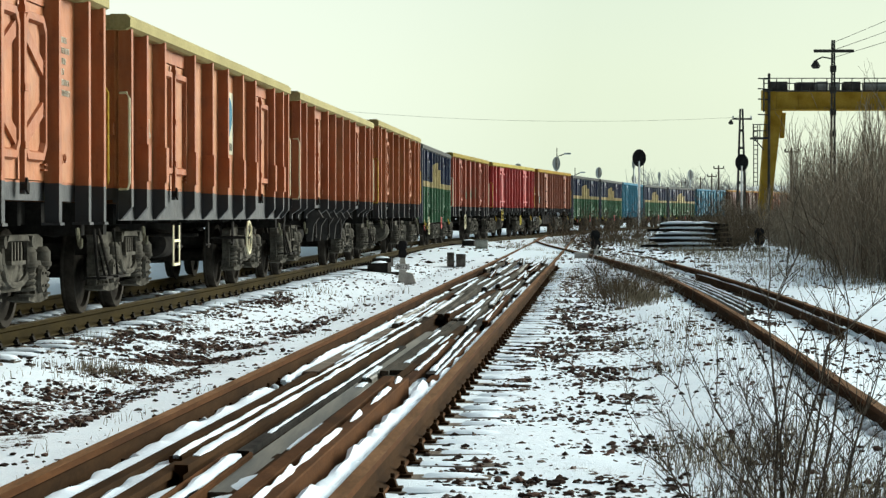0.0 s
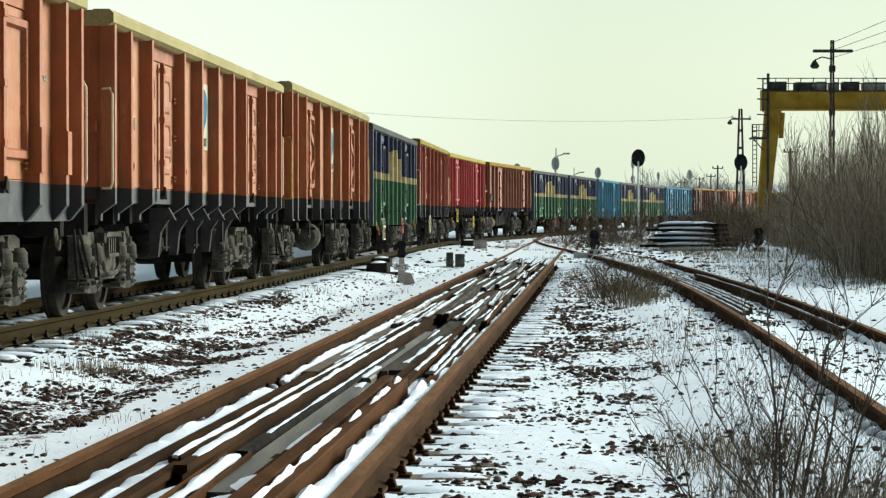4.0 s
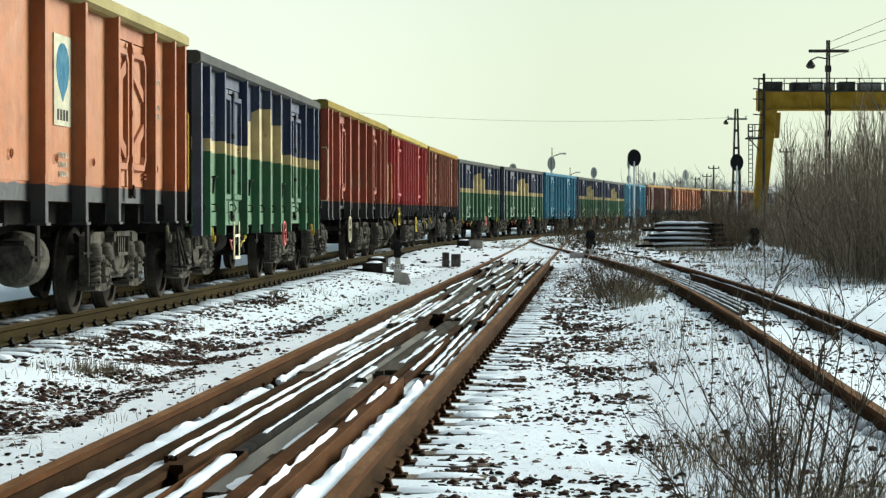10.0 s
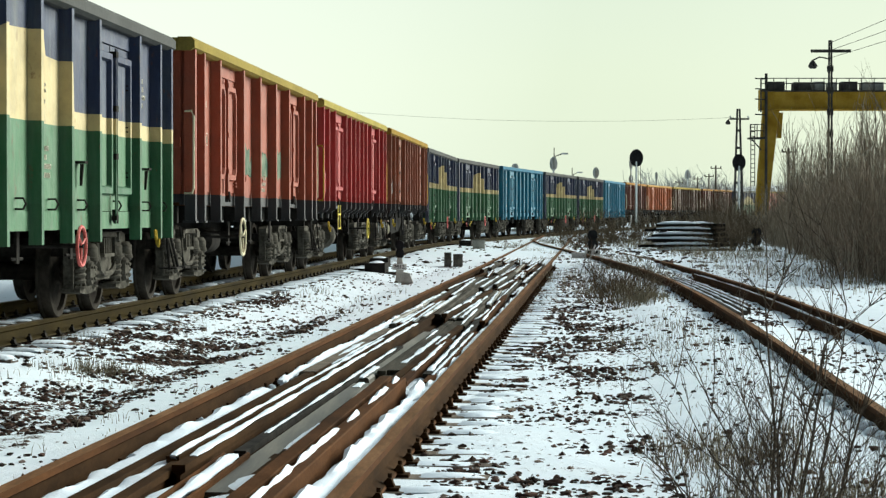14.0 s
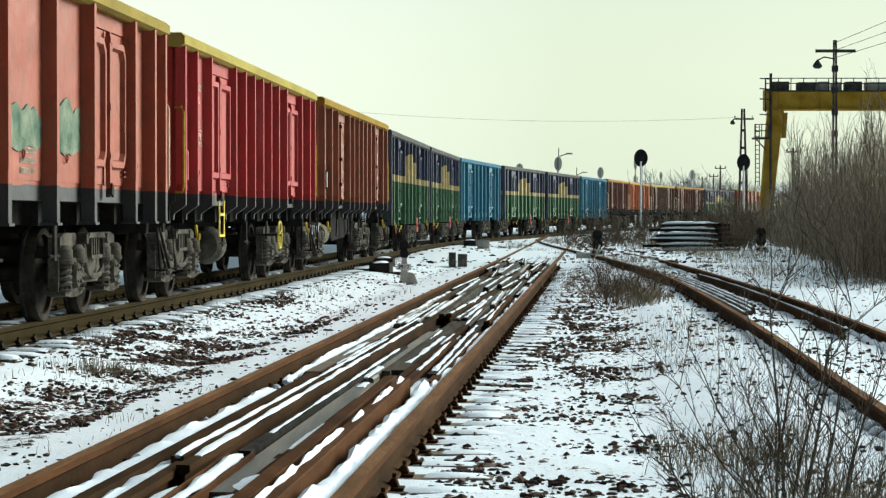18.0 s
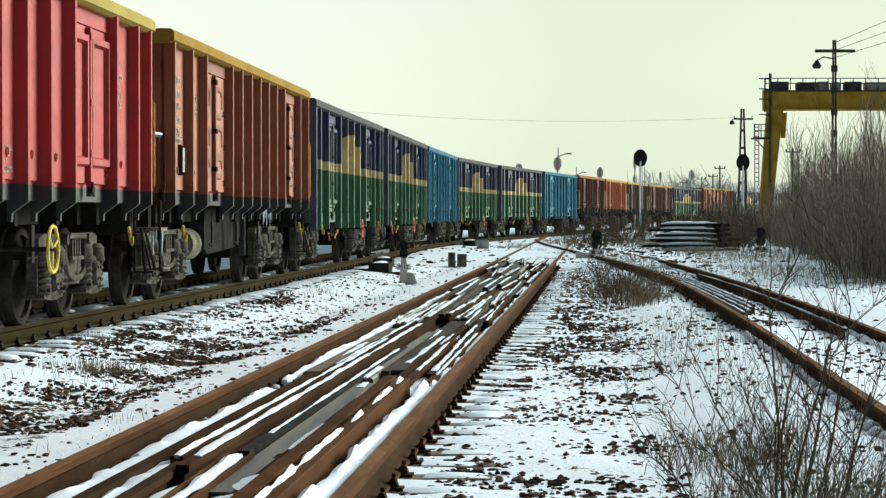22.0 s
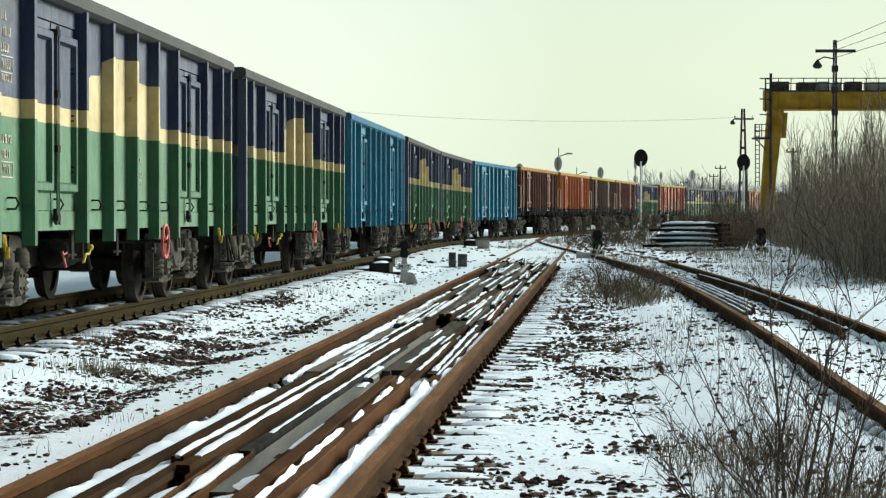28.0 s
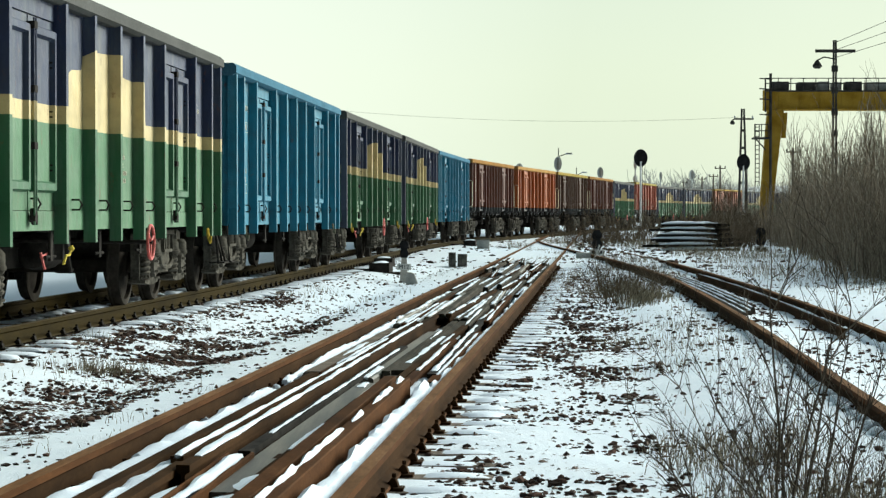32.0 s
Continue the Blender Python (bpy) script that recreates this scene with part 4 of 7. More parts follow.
            bar = Geo().prism([(x0 - 0.05, zb + 0.06), (x0 + 0.05, zb + 0.02), (x0 + 0.06, zb + 0.10), (x0 - 0.02, zb + 0.16)], "y", sy * 1.40, sy * 1.45)
            out.append(("door_latch", bar, MAT_IRON, "dark iron latch"))
            for e in (-0.99, 0.99):
                for zz in (1.45, 1.92, 2.35):
                    k = x0 + math.copysign(0.87, e)
                    hg = Geo().box(k - 0.06, k + 0.06, *f(ys - 0.01, 1.40), zz + 0.016, zz + 0.030).box(k - 0.06, k + 0.06, *f(ys - 0.01, 1.40), zz - 0.030, zz - 0.016)
                    hg.tube([(k, sy * 1.398, zz - 0.04), (k, sy * 1.398, zz + 0.04)], 0.007, 5)
                    out.append(("hinge", hg, P if feet and key != "brown" else MAT_IRON, "small iron hinge"))
        if sy < 0:
            for i in range(len(RIBS) - 1):
                xm = (RIBS[i] + RIBS[i + 1]) / 2
                g = Geo().ring((xm + 0.1, sy * (ys + 0.01) if feet else sy * 1.41, zb + (0.36 if feet else 0.14)), 0.038, 0.008, "y", 12, 5)
                if feet:
                    out.append(("lashing_ring", g, P, ""))
            if not feet:
                # tie rings low on the panels
                for i in range(len(RIBS) - 1):
                    k = (RIBS[i] + RIBS[i + 1]) / 2 + 0.12
                    g = Geo().tube([(k, sy * (ys - 0.01), zb + 0.245), (k, sy * (ys + 0.06), zb + 0.245), (k + 0.01, sy * (ys + 0.082), zb + 0.20), (k, sy * (ys + 0.06), zb + 0.155), (k, sy * (ys - 0.01), zb + 0.155)], 0.010, 5)
                    out.append(("tie_ring", g, MAT_IRON, "dark iron tie ring"))
    E = MAT_NAVY if key == "green" else MAT_OLIVE if key == "orange" else P
    for sx, xe in ((-1, XA), (1, XB)):
        out.append(("end_wall", Geo().box(xe - 0.04 * sx, xe, -ys + 0.006, ys - 0.006, zb, T - 0.13), E, "ribbed steel end wall"))
        for y in (-0.8, 0.0, 0.8):
            out.append(("end_rib", Geo().box(xe, xe + 0.10 * sx, y - 0.07, y + 0.07, 0.95, T - 0.14), E, ""))
        out.append(("end_rail", Geo().box(xe, xe + 0.07 * sx, -1.32, 1.32, 1.85, 1.97), E, ""))
        out.append(("end_rim", Geo().box(xe - 0.07 * sx, xe + 0.10 * sx, -1.298, 1.298, T - 0.15, T), R, ""))
    out.append(("floor", Geo().box(XA + 0.04, XB - 0.04, -1.29, 1.29, 1.16, 1.22), MAT_RUST, ""))
    return [(n, g.mesh(n, mt), lab) for n, g, mt, lab in out]


def underframe_meshes():
    out = []
    u = Geo()
    for y in (-0.25, 0.25):
        u.prism([(-6.5, 1.155), (-6.5, 0.85), (-3.35, 0.85), (-2.7, 0.50), (2.7, 0.50), (3.35, 0.85), (6.5, 0.85), (6.5, 1.155)], "y", y - 0.07, y + 0.07)
    for y in (-0.95, 0.95):
        u.box(-6.45, 6.45, y - 0.05, y + 0.05, 0.95, 1.155)
    for x in (-5.4, -4.5, -3.6, -2, -0.7, 0.7, 2, 3.6, 4.5, 5.4):
        u.box(x - 0.06, x + 0.06, -1.15, 1.15, 0.94, 1.15)
    for sx in (-1, 1):
        u.box(sx * 6.42, sx * 6.58, -1.28, 1.28, 0.84, 1.15)
    out.append(("underframe", u, MAT_UNDERSHADE, "black steel underframe"))
    for sx in (-1, 1):
        for y in (-0.875, 0.875):
            b = Geo().lathe([(0.14, sx * 6.58), (0.10, sx * 6.6), (0.10, sx * 6.85), (0.075, sx * 6.86), (0.075, sx * 6.97), (0.20, sx * 6.98), (0.215, sx * 7.0), (0.20, sx * 7.02)], "x", 16, (0, y, 1.03))
            out.append(("buffer", b, MAT_IRON, ""))
        h = Geo().tube([(sx * 6.58, 0, 1.0), (sx * 6.85, 0, 1.0), (sx * 6.95, 0, 1.06), (sx * 6.9, 0, 1.12)], 0.035)
        h.ring((sx * 6.92, 0, 0.88), 0.10, 0.02, "y", 12, 5)
        out.append(("draw_hook", h, MAT_IRON, ""))
        p = Geo().tube([(sx * 6.55, -0.35, 0.95), (sx * 6.75, -0.36, 0.8), (sx * 6.85, -0.36, 0.55), (sx * 6.7, -0.36, 0.42)], 0.025)
        out.append(("brake_hose", p, MAT_BLACK, ""))
    c = Geo().lathe([(0.05, -0.5), (0.17, -0.45), (0.19, -0.3), (0.19, 0.2), (0.1, 0.33), (0.04, 0.6)], "x", 18, (1.0, -0.45, 0.66))
    out.append(("brake_cylinder", c, MAT_IRON, "grimy brake cylinder"))
    t = Geo().lathe([(0.05, -0.42), (0.15, -0.38), (0.15, 0.38), (0.05, 0.42)], "x", 14, (-1.4, -0.4, 0.72))
    out.append(("air_tank", t, MAT_IRON, ""))
    k = Geo().tube([(-3.0, -0.3, 0.7), (3.0, -0.3, 0.7)], 0.025).tube([(-3.0, 0.3, 0.62), (3.0, 0.3, 0.62)], 0.02).tube([(0.2, -1.1, 0.78), (0.2, 1.1, 0.78)], 0.025)
    out.append(("brake_rod", k, MAT_IRON, ""))
    for x in (-2.1, 0.0, 2.1):
        g = Geo().box(x - 0.05, x + 0.05, -1.275, -1.25, 0.62, 0.95).tube([(x - 0.2, -1.26, 0.66), (x + 0.2, -1.26, 0.66)], 0.014, 5)
        out.append(("valve_bracket", g, MAT_IRON, ""))
    return [(n, g.mesh(n, m, n in ("buffer", "brake_cylinder", "air_tank")), lab) for n, g, m, lab in out]


UNDER = underframe_meshes()


def wagon_extras(style, feet):
    """Handwheel, step, hooks and stencils: they differ from kind to kind."""
    out = []
    q0 = -1.369 if not feet else -1.373 if LIVERY[style]["ribs"] == 7 else -1.354
    RIBS = LIVERY[style].get("places") or rib_places(LIVERY[style]["ribs"])
    hw_mat = {"green": MAT_REDPAINT, "salmon": MAT_CREAMPAINT, "red": MAT_CREAMPAINT, "crimson": MAT_YELLOW}.get(style)
    hx, hz, hr = {"green": (1.5, 0.75, 0.18), "salmon": (2.04, 0.73, 0.22), "red": (-2.31, 0.74, 0.25), "crimson": (1.88, 0.74, 0.20)}.get(style, (0, 0, 0))
    if hw_mat:
        g = Geo().ring((hx, -1.50, hz), hr, 0.016, "y", 24, 6)
        for a in range(3):
            g.tube([(hx, -1.50, hz), (hx + hr * math.cos(a * 2.094 + 0.4), -1.50, hz + hr * math.sin(a * 2.094 + 0.4))], 0.011, 5)
        out.append(("brake_handwheel", g, hw_mat, "painted brake handwheel"))
        out.append(("handwheel_shaft", Geo().tube([(hx, -0.95, hz), (hx, -1.52, hz)], 0.02), MAT_IRON, ""))
    st_mat = MAT_YELLOW if style == "crimson" else MAT_CREAMPAINT
    if style in ("salmon", "crimson"):
        g = Geo()
        lo = 0.76 if style == "crimson" else 0.46
        for x in (-3.5, -3.12):
            g.box(x - 0.02, x + 0.02, -1.446, -1.432, lo, lo + 0.46)
        for z in (lo, lo + 0.27):
            g.box(-3.5, -3.12, -1.452, -1.432, z, z + 0.03)
        out.append(("foot_step", g, st_mat, "pale painted shunter's step"))
    for x in (-5.45, 5.4) if style not in ("rust", "vermilion", "umber", "red") else ():
        z = 0.72 if feet else 0.68
        g = Geo().tube([(x, -1.47, z + 0.19), (x + 0.015, -1.475, z + 0.11), (x + 0.01, -1.485, z + 0.05), (x - 0.02, -1.505, z + 0.02), (x - 0.045, -1.515, z + 0.05), (x - 0.045, -1.515, z + 0.10)], 0.020, 6, 0.015)
        g.box(x - 0.03, x + 0.03, -1.475, -1.462, z + 0.13, z + 0.20)
        out.append(("rope_hook", g, MAT_HOOK if style in ("green", "crimson", "brown") else MAT_TANK, "dirty yellow rope hook" if style in ("green", "crimson", "brown") else "grimy pale rope hook"))
    for sx in (-1, 1):
        if style not in ("green", "blue") and not (style == "brown" and sx < 0):
            xe = RIBS[-1] if sx > 0 else RIBS[0]
            g = Geo().tube([(xe - sx * 0.02, -1.36, 1.30), (xe + sx * 0.08, -1.47, 1.30), (xe + sx * 0.09, -1.49, 1.36), (xe + sx * 0.09, -1.49, 2.22), (xe + sx * 0.07, -1.46, 2.28), (xe - sx * 0.02, -1.36, 2.28)], 0.013, 6)
            out.append(("grab_rail", g, MAT_HOOK if style in ("orange", "crimson", "brown") else MAT_CREAMPAINT, ""))
        g2 = Geo().tube([(sx * 6.55, -1.38, 0.9), (sx * 6.55, -1.42, 0.42), (sx * 6.9, -1.42, 0.42), (sx * 6.9, -1.3, 0.9)], 0.016, 6).box(sx * 6.55, sx * 6.9, -1.50, -1.30, 0.42, 0.44)
        out.append(("end_step", g2, MAT_IRON, ""))
    if style in ("salmon", "apricot", "crimson"):
        for z in (1.55, 2.02):
            out.append(("end_rung", Geo().box(6.62, 6.80, -1.40, -0.9, z, z + 0.025), MAT_CREAMPAINT, "pale end step"))
    if style in ("orange", "crimson"):
        g = Geo().lathe([(0.04, -0.30), (0.20, -0.27), (0.26, -0.18), (0.27, 0.0), (0.26, 0.18), (0.20, 0.27), (0.04, 0.30)], "x", 20, (1.1 if style == "orange" else -0.8, -0.82, 0.62))
        out.append(("brake_reservoir", g, MAT_BOGIE, "dusty grey drum-shaped reservoir"))
    if style == "brown":
        g = Geo().lathe([(0.04, -0.36), (0.19, -0.33), (0.21, -0.2), (0.21, 0.2), (0.19, 0.33), (0.04, 0.36)], "x", 18, (-2.2, -0.9, 0.66))
        out.append(("brake_reservoir", g, MAT_TANK, "pale dusty air tank"))
        out.append(("apron_plate", Geo().prism([(-1.75, 1.14), (-1.75, 0.60), (-1.5, 0.52), (0.9, 0.58), (1.6, 0.80), (1.6, 1.14)], "y", -1.10, -1.06), MAT_UNDERSHADE, "black apron plate with the under-body shade in its colour"))
        out.append(("apron_bracket", Geo().box(0.92, 0.99, -1.24, -1.165, 0.46, 1.02), MAT_DARKSTEEL, ""))
        out.append(("brake_platform", Geo().box(-6.68, -6.21, -1.36, -0.35, 1.90, 1.93), MAT_DARKSTEEL, "narrow end platform edged with snow"))
        out.append(("snow_cap", Geo().box(-6.68, -6.21, -1.37, -0.34, 1.932, 1.955), MAT_SNOW, "thin snow"))
        out.append(("step_board", Geo().box(-6.75, -6.35, -1.45, -1.15, 0.86, 0.90).box(-6.75, -6.35, -1.48, -1.12, 0.42, 0.46), MAT_WOOD, "wooden step boards"))
        g = Geo()
        for y in (-1.44, -1.16):
            g.box(-6.76, -6.73, y - 0.012, y + 0.012, 0.42, 1.2)
        out.append(("step_hanger", g, MAT_IRON, ""))
        g = Geo()
        for i in range(7):
            g.lathe([(0.001, 0.60 + 0.05 * (i % 3)), (0.012, 0.86)], "z", 5, (-6.5 + 0.03 * (i % 2), -1.42 + 0.035 * i, 0))
        for i in range(8):
            g.lathe([(0.001, 0.86 + 0.07 * (i % 3)), (0.010, 1.12)], "z", 5, (2.2 + 0.12 * i, -1.33, 0))
        out.append(("icicle", g, MAT_SNOW, "cluster of white icicles"))
    if style == "green":
        g = Geo().tube([(-1.62, -1.27, 0.58), (-1.56, -1.28, 0.66), (-1.50, -1.30, 0.665), (-1.45, -1.305, 0.715)], 0.014, 6, 0.012)
        g.lathe([(0.012, -0.03), (0.032, 0.0), (0.012, 0.03)], "z", 8, (-1.44, -1.305, 0.725))
        out.append(("release_lever", g, MAT_YELLOW, "yellow brake release lever"))
        g = Geo().tube([(-2.30, -1.22, 0.70), (-2.29, -1.24, 0.60), (-2.27, -1.25, 0.55)], 0.012, 6).tube([(-2.30, -1.22, 0.66), (-2.12, -1.24, 0.69)], 0.010, 6)
        out.append(("isolating_cock", g, MAT_REDPAINT, "faded red isolating cock"))
        g = Geo().tube([(-1.36, -1.20, 0.95), (-1.30, -1.24, 0.66), (-1.24, -1.25, 0.50), (-1.14, -1.24, 0.52), (-1.12, -1.18, 0.66)], 0.020, 6)
        g.box(-1.42, -1.10, -1.22, -1.14, 0.62, 0.90)
        out.append(("brake_valve", g, MAT_IRON, "black brake valve with a looped hose"))
    rng = random.Random(style)
    g = Geo()
    ms = -5.15 if style == "brown" else -4.75
    spots = [(ms, 2.55, 5, 0.085), (ms, 1.98, 2, 0.06), (0.75, 1.56, 3, 0.05), (5.3, 2.6, 6, 0.055), (-3.75, 2.42, 3, 0.05)]
    if style in ("green", "blue"):
        spots = [(-4.95, 2.62, 4, 0.075), (-4.95, 2.12, 1, 0.06), (-4.95, 1.62, 3, 0.07), (0.62, 1.60, 4, 0.045), (5.1, 2.45, 4, 0.05)]
    if style == "green":
        spots += [(0.36, 2.46, 2, 0.035), (0.36, 2.22, 3, 0.03), (0.36, 2.02, 3, 0.035)]
    for px, z0, rows, hgt in spots:
        wide = 0.0
        for r in range(rows):
            w, x, z = rng.uniform(0.30, 0.62), px - 0.3, z0 - r * hgt * 1.75
            while x < px - 0.3 + w:
                q = rng.uniform(0.32, 0.6) * hgt
                k = rng.random()
                if k < 0.30:
                    g.box(x, x + q * 0.45, q0 - 0.004, q0 + 0.012, z, z + hgt)
                elif k < 0.65:
                    g.box(x, x + q, q0 - 0.004, q0 + 0.012, z, z + hgt * 0.25)
                    g.box(x, x + q * 0.42, q0 - 0.0045, q0 + 0.012, z + hgt * 0.3, z + hgt)
                else:
                    g.box(x, x + q, q0 - 0.004, q0 + 0.012, z + hgt * 0.75, z + hgt)
                    g.box(x + q * 0.58, x + q, q0 - 0.0045, q0 + 0.012, z, z + hgt * 0.7)
                x += q + rng.uniform(0.2, 0.4) * hgt
            wide = max(wide, x - px + 0.3)
        if hgt > 0.055 and rows > 2:
            a, b, lo = px - 0.34, px - 0.28 + wide, z0 - (rows - 2) * hgt * 1.75 - 0.035
            for z in (lo, lo - hgt * 1.75):
                g.box(a, b, q0 - 0.004, q0 + 0.012, z, z + 0.009)
            g.box(a, a + 0.009, q0 - 0.0045, q0 + 0.012, lo - hgt * 1.75 + 0.01, lo - 0.001)
            g.box(b - 0.009, b, q0 - 0.0045, q0 + 0.012, lo - hgt * 1.75 + 0.01, lo - 0.001)
    out.append(("stencilled_marking", g, MAT_MARK_PALE, "unreadable pale stencilled lettering"))
    if style == "apricot":
        for x in (-2.42, -1.2, 0.0, 1.2, 2.42):
            g = Geo().prism([(-1.44, 0.98), (-1.36, 0.98), (-1.27, 0.84), (-1.24, 0.56), (-1.14, 0.56), (-1.14, 1.12), (-1.36, 1.12)], "x", x - 0.05, x + 0.05)
            out.append(("sill_bracket", g, MAT_DARKSTEEL, "curved grey sill bracket"))
    if style in ("orange", "salmon", "apricot"):
        e0 = {"orange": 0.24, "apricot": -0.36, "salmon": 0.80}[style]
        out.append(("emblem_panel", Geo().box(e0, e0 + 0.7, q0 - 0.008, q0 + 0.012, 1.85, 2.68), MAT_PAPER, "cream-white emblem panel"))
        lf = Geo().prism([(e0 + 0.35 + 0.26 * math.sin(a * 0.419) * (1.0 - 0.12 * math.cos(a * 0.419)), 2.37 - 0.24 * math.cos(a * 0.419) - (0.06 if a == 0 else 0.0)) for a in range(15)], "y", q0 - 0.011, q0 - 0.0085)
        out.append(("emblem", lf, MAT_LEAF, "blue leaf-shaped emblem"))
        out.append(("emblem_bars", Geo().box(e0 + 0.12, e0 + 0.2, q0 - 0.011, q0 - 0.0085, 1.9, 2.0).box(e0 + 0.24, e0 + 0.32, q0 - 0.011, q0 - 0.0085, 1.9, 2.0).box(e0 + 0.36, e0 + 0.44, q0 - 0.011, q0 - 0.0085, 1.9, 2.0).box(e0 + 0.48, e0 + 0.56, q0 - 0.011, q0 - 0.0085, 1.9, 2.0), MAT_DARKSTEEL, "dark blurred lettering"))
    if feet and style != "crimson":
        lx = -5.22 if style == "brown" else -5.97
        out.append(("label_holder", frame_ring(lx, lx + 0.22, 1.50, 1.86, 0.04, q0, q0 - 0.05), MAT_IRON, "black label holder"))
        out.append(("label_sheet", Geo().box(lx + 0.03, lx + 0.19, q0 - 0.046, q0 + 0.01, 1.54, 1.82), MAT_SHEET, "weathered white paper label"))
    if style == "crimson":
        out.append(("emblem_panel", Geo().box(-0.50, 0.14, q0 - 0.008, q0 + 0.012, 1.96, 2.80), MAT_WHITE, "white emblem panel"))
        out.append(("emblem", Geo().prism([(-0.14 + 0.2 * math.cos(a * 0.524), 2.47 + 0.24 * math.sin(a * 0.524)) for a in range(12)], "y", q0 - 0.011, q0 - 0.0085), MAT_LEAF, "blue oval emblem"))
        out.append(("emblem_bars", Geo().box(-0.26, -0.02, q0 - 0.011, q0 - 0.0085, 2.06, 2.16), MAT_IRON, ""))
        out.append(("document_tube", Geo().lathe([(0.03, 1.42), (0.06, 1.45), (0.06, 1.78), (0.03, 1.81)], "z", 12, (-6.08, q0 - 0.06, 0)), LIVERY["crimson"]["paint"], "red document tube"))
    if style == "red":
        g = Geo()
        i = 0
        for x0, x1 in ((-2.02, -0.53), (-0.37, 1.18), (1.34, 2.74)):
            for lo, hi, h in ((1.60, 1.90, 0), (1.66, 1.98, 1)):
                a, b = (x0, x1) if h == 0 else (x0 + 0.3, x1 - 0.2)
                top = [(b + (a - b) * q / 30, hi + 0.22 * noise.noise((q * 0.11, x0, h)) + 0.02 * noise.noise((q * 0.7, x0, h))) for q in range(31)]
                bot = [(a + (b - a) * q / 30, lo + 0.05 * noise.noise((q * 0.2, x0 + 5, h))) for q in range(31)]
                g.prism(bot + top, "y", q0 - 0.0085 - h * 0.002, q0 + 0.01)
        out.append(("sprayed_paint", g, MAT_GRAFFITI, "pale green sprayed paint"))
    return [(n, g.mesh(n, m), lab) for n, g, m, lab in out]


MAT_GRAFFITI = mottled("pale_green_spray_paint", (0.035, 0.085, 0.060), (0.23, 0.26, 0.19), 3.0, 0.7)
TRAIN = ["orange", "orange", "salmon", "apricot", "orange", "green", "red", "crimson", "brown", "green", "green", "blue", "green", "green", "blue",
         "rust", "vermilion", "umber", "rust", "green", "red", "green", "green", "brown", "green", "green"]
FIRST = -6                       # the first wagon's leading boundary
WAGONS = []
SPEED, S_REF, PITCH = 3.722, 3.35, 14.04


def build_wagon(key):
    w = thing("open_wagon", label=LIVERY[key]["word"] + " high-sided open freight wagon on bogies", category="freight wagon", group="wagons of the train")
    feet = key not in ("green", "blue")
    for n, me, lab in wagon_body(key, feet) + UNDER + wagon_extras(key, feet):
        q = part(n, me, None, w, lab)
        if n in ("stencilled_marking", "sprayed_paint", "icicle"):
            q["kind"] = "stuff"
    for x in (-4.5, 4.5):
        add_bogie(w, x)
    return w


def build_train():
    made = {}
    for i, key in enumerate(TRAIN):
        if key not in made:
            made[key] = w = build_wagon(key)
        else:
            w = copy_thing(made[key], Matrix())
            for b in [c for c in w.children if c.name.startswith("bogie")]:
                for c in b.children:
                    if c.name.startswith("wheelset"):
                        WHEELSETS.append((w, c, c.location.x))
        WAGONS.append((w, FIRST + i))


def add_step(w):
    """A shunter's step and T-shaped hook plates that only one of the green wagons carries."""
    g = Geo()
    for x in (-3.36, -2.90):
        g.box(x - 0.022, x + 0.022, -1.446, -1.430, 0.44, 0.95)
    for z in (0.44, 0.74):
        g.box(-3.36, -2.90, -1.456, -1.428, z, z + 0.035)
    part("foot_step", g, MAT_CREAMPAINT, w, "pale painted shunter's step")
    ribs = rib_places(5)
    for i in (1, 3, 6, 8):
        k = (ribs[i] + ribs[i + 1]) / 2 + 0.12
        g = Geo().box(k - 0.07, k + 0.07, -1.457, -1.357, 1.518, 1.542)
        g.prism([(-1.397, 1.514), (-1.432, 1.514), (-1.412, 1.31), (-1.392, 1.31)], "x", k - 0.015, k + 0.015)
        part("hook_plate", g, MAT_IRON, w, "dark T-shaped hook plate")


def wagon_pose(k, t):
    """A wagon stands on its two bogie centres."""
    s = S_REF - SPEED * (t - 13) + (k + 0.5) * PITCH
    xa, ya, _ = track1(s - 4.5)
    xb, yb, _ = track1(s + 4.5)
    za, zb = float(z1_at(ya)), float(z1_at(yb))
    return pose((xa + xb) / 2, (ya + yb) / 2, (za + zb) / 2, 0, -math.degrees(math.atan2(zb - za, 9.0)), math.degrees(math.atan2(yb - ya, xb - xa)))


def motions():
    for w, k in WAGONS:
        walk(w, [(t, wagon_pose(k, t)) for t in np.linspace(0, 32, 41)])
    step = 0.18
    n = int(math.ceil(32 / step))
    for w, ws, ax in WHEELSETS:
        rows = []
        for i in range(n + 1):
            t = min(32.0, i * step)
            rows.append((t, pose(ax, 0, 0.46, 0, -math.degrees(SPEED * t / 0.46), 0)))
        walk(ws, rows)


build_train()
add_step(WAGONS[5][0])
build_tracks()


# ---- old rails and timbers stored between the rails of the yard track ----
def on2(y, o, z):
    return Vector((float(x2_at(y)) + o, y, float(z2_at(y)) + z))


OLD_RAIL = [(-0.034, 0.0), (0.034, 0.0), (0.034, -0.035), (0.010, -0.05), (0.010, -0.115), (0.062, -0.132), (0.062, -0.145), (-0.062, -0.145), (-0.062, -0.132), (-0.010, -0.115), (-0.010, -0.05), (-0.034, -0.035)]
OLD_CHANNEL = [(-0.075, 0.0), (-0.062, 0.006), (-0.055, -0.02), (-0.055, -0.15), (0.055, -0.15), (0.055, -0.02), (0.062, 0.006), (0.075, 0.0), (0.07, -0.165), (-0.07, -0.165)]
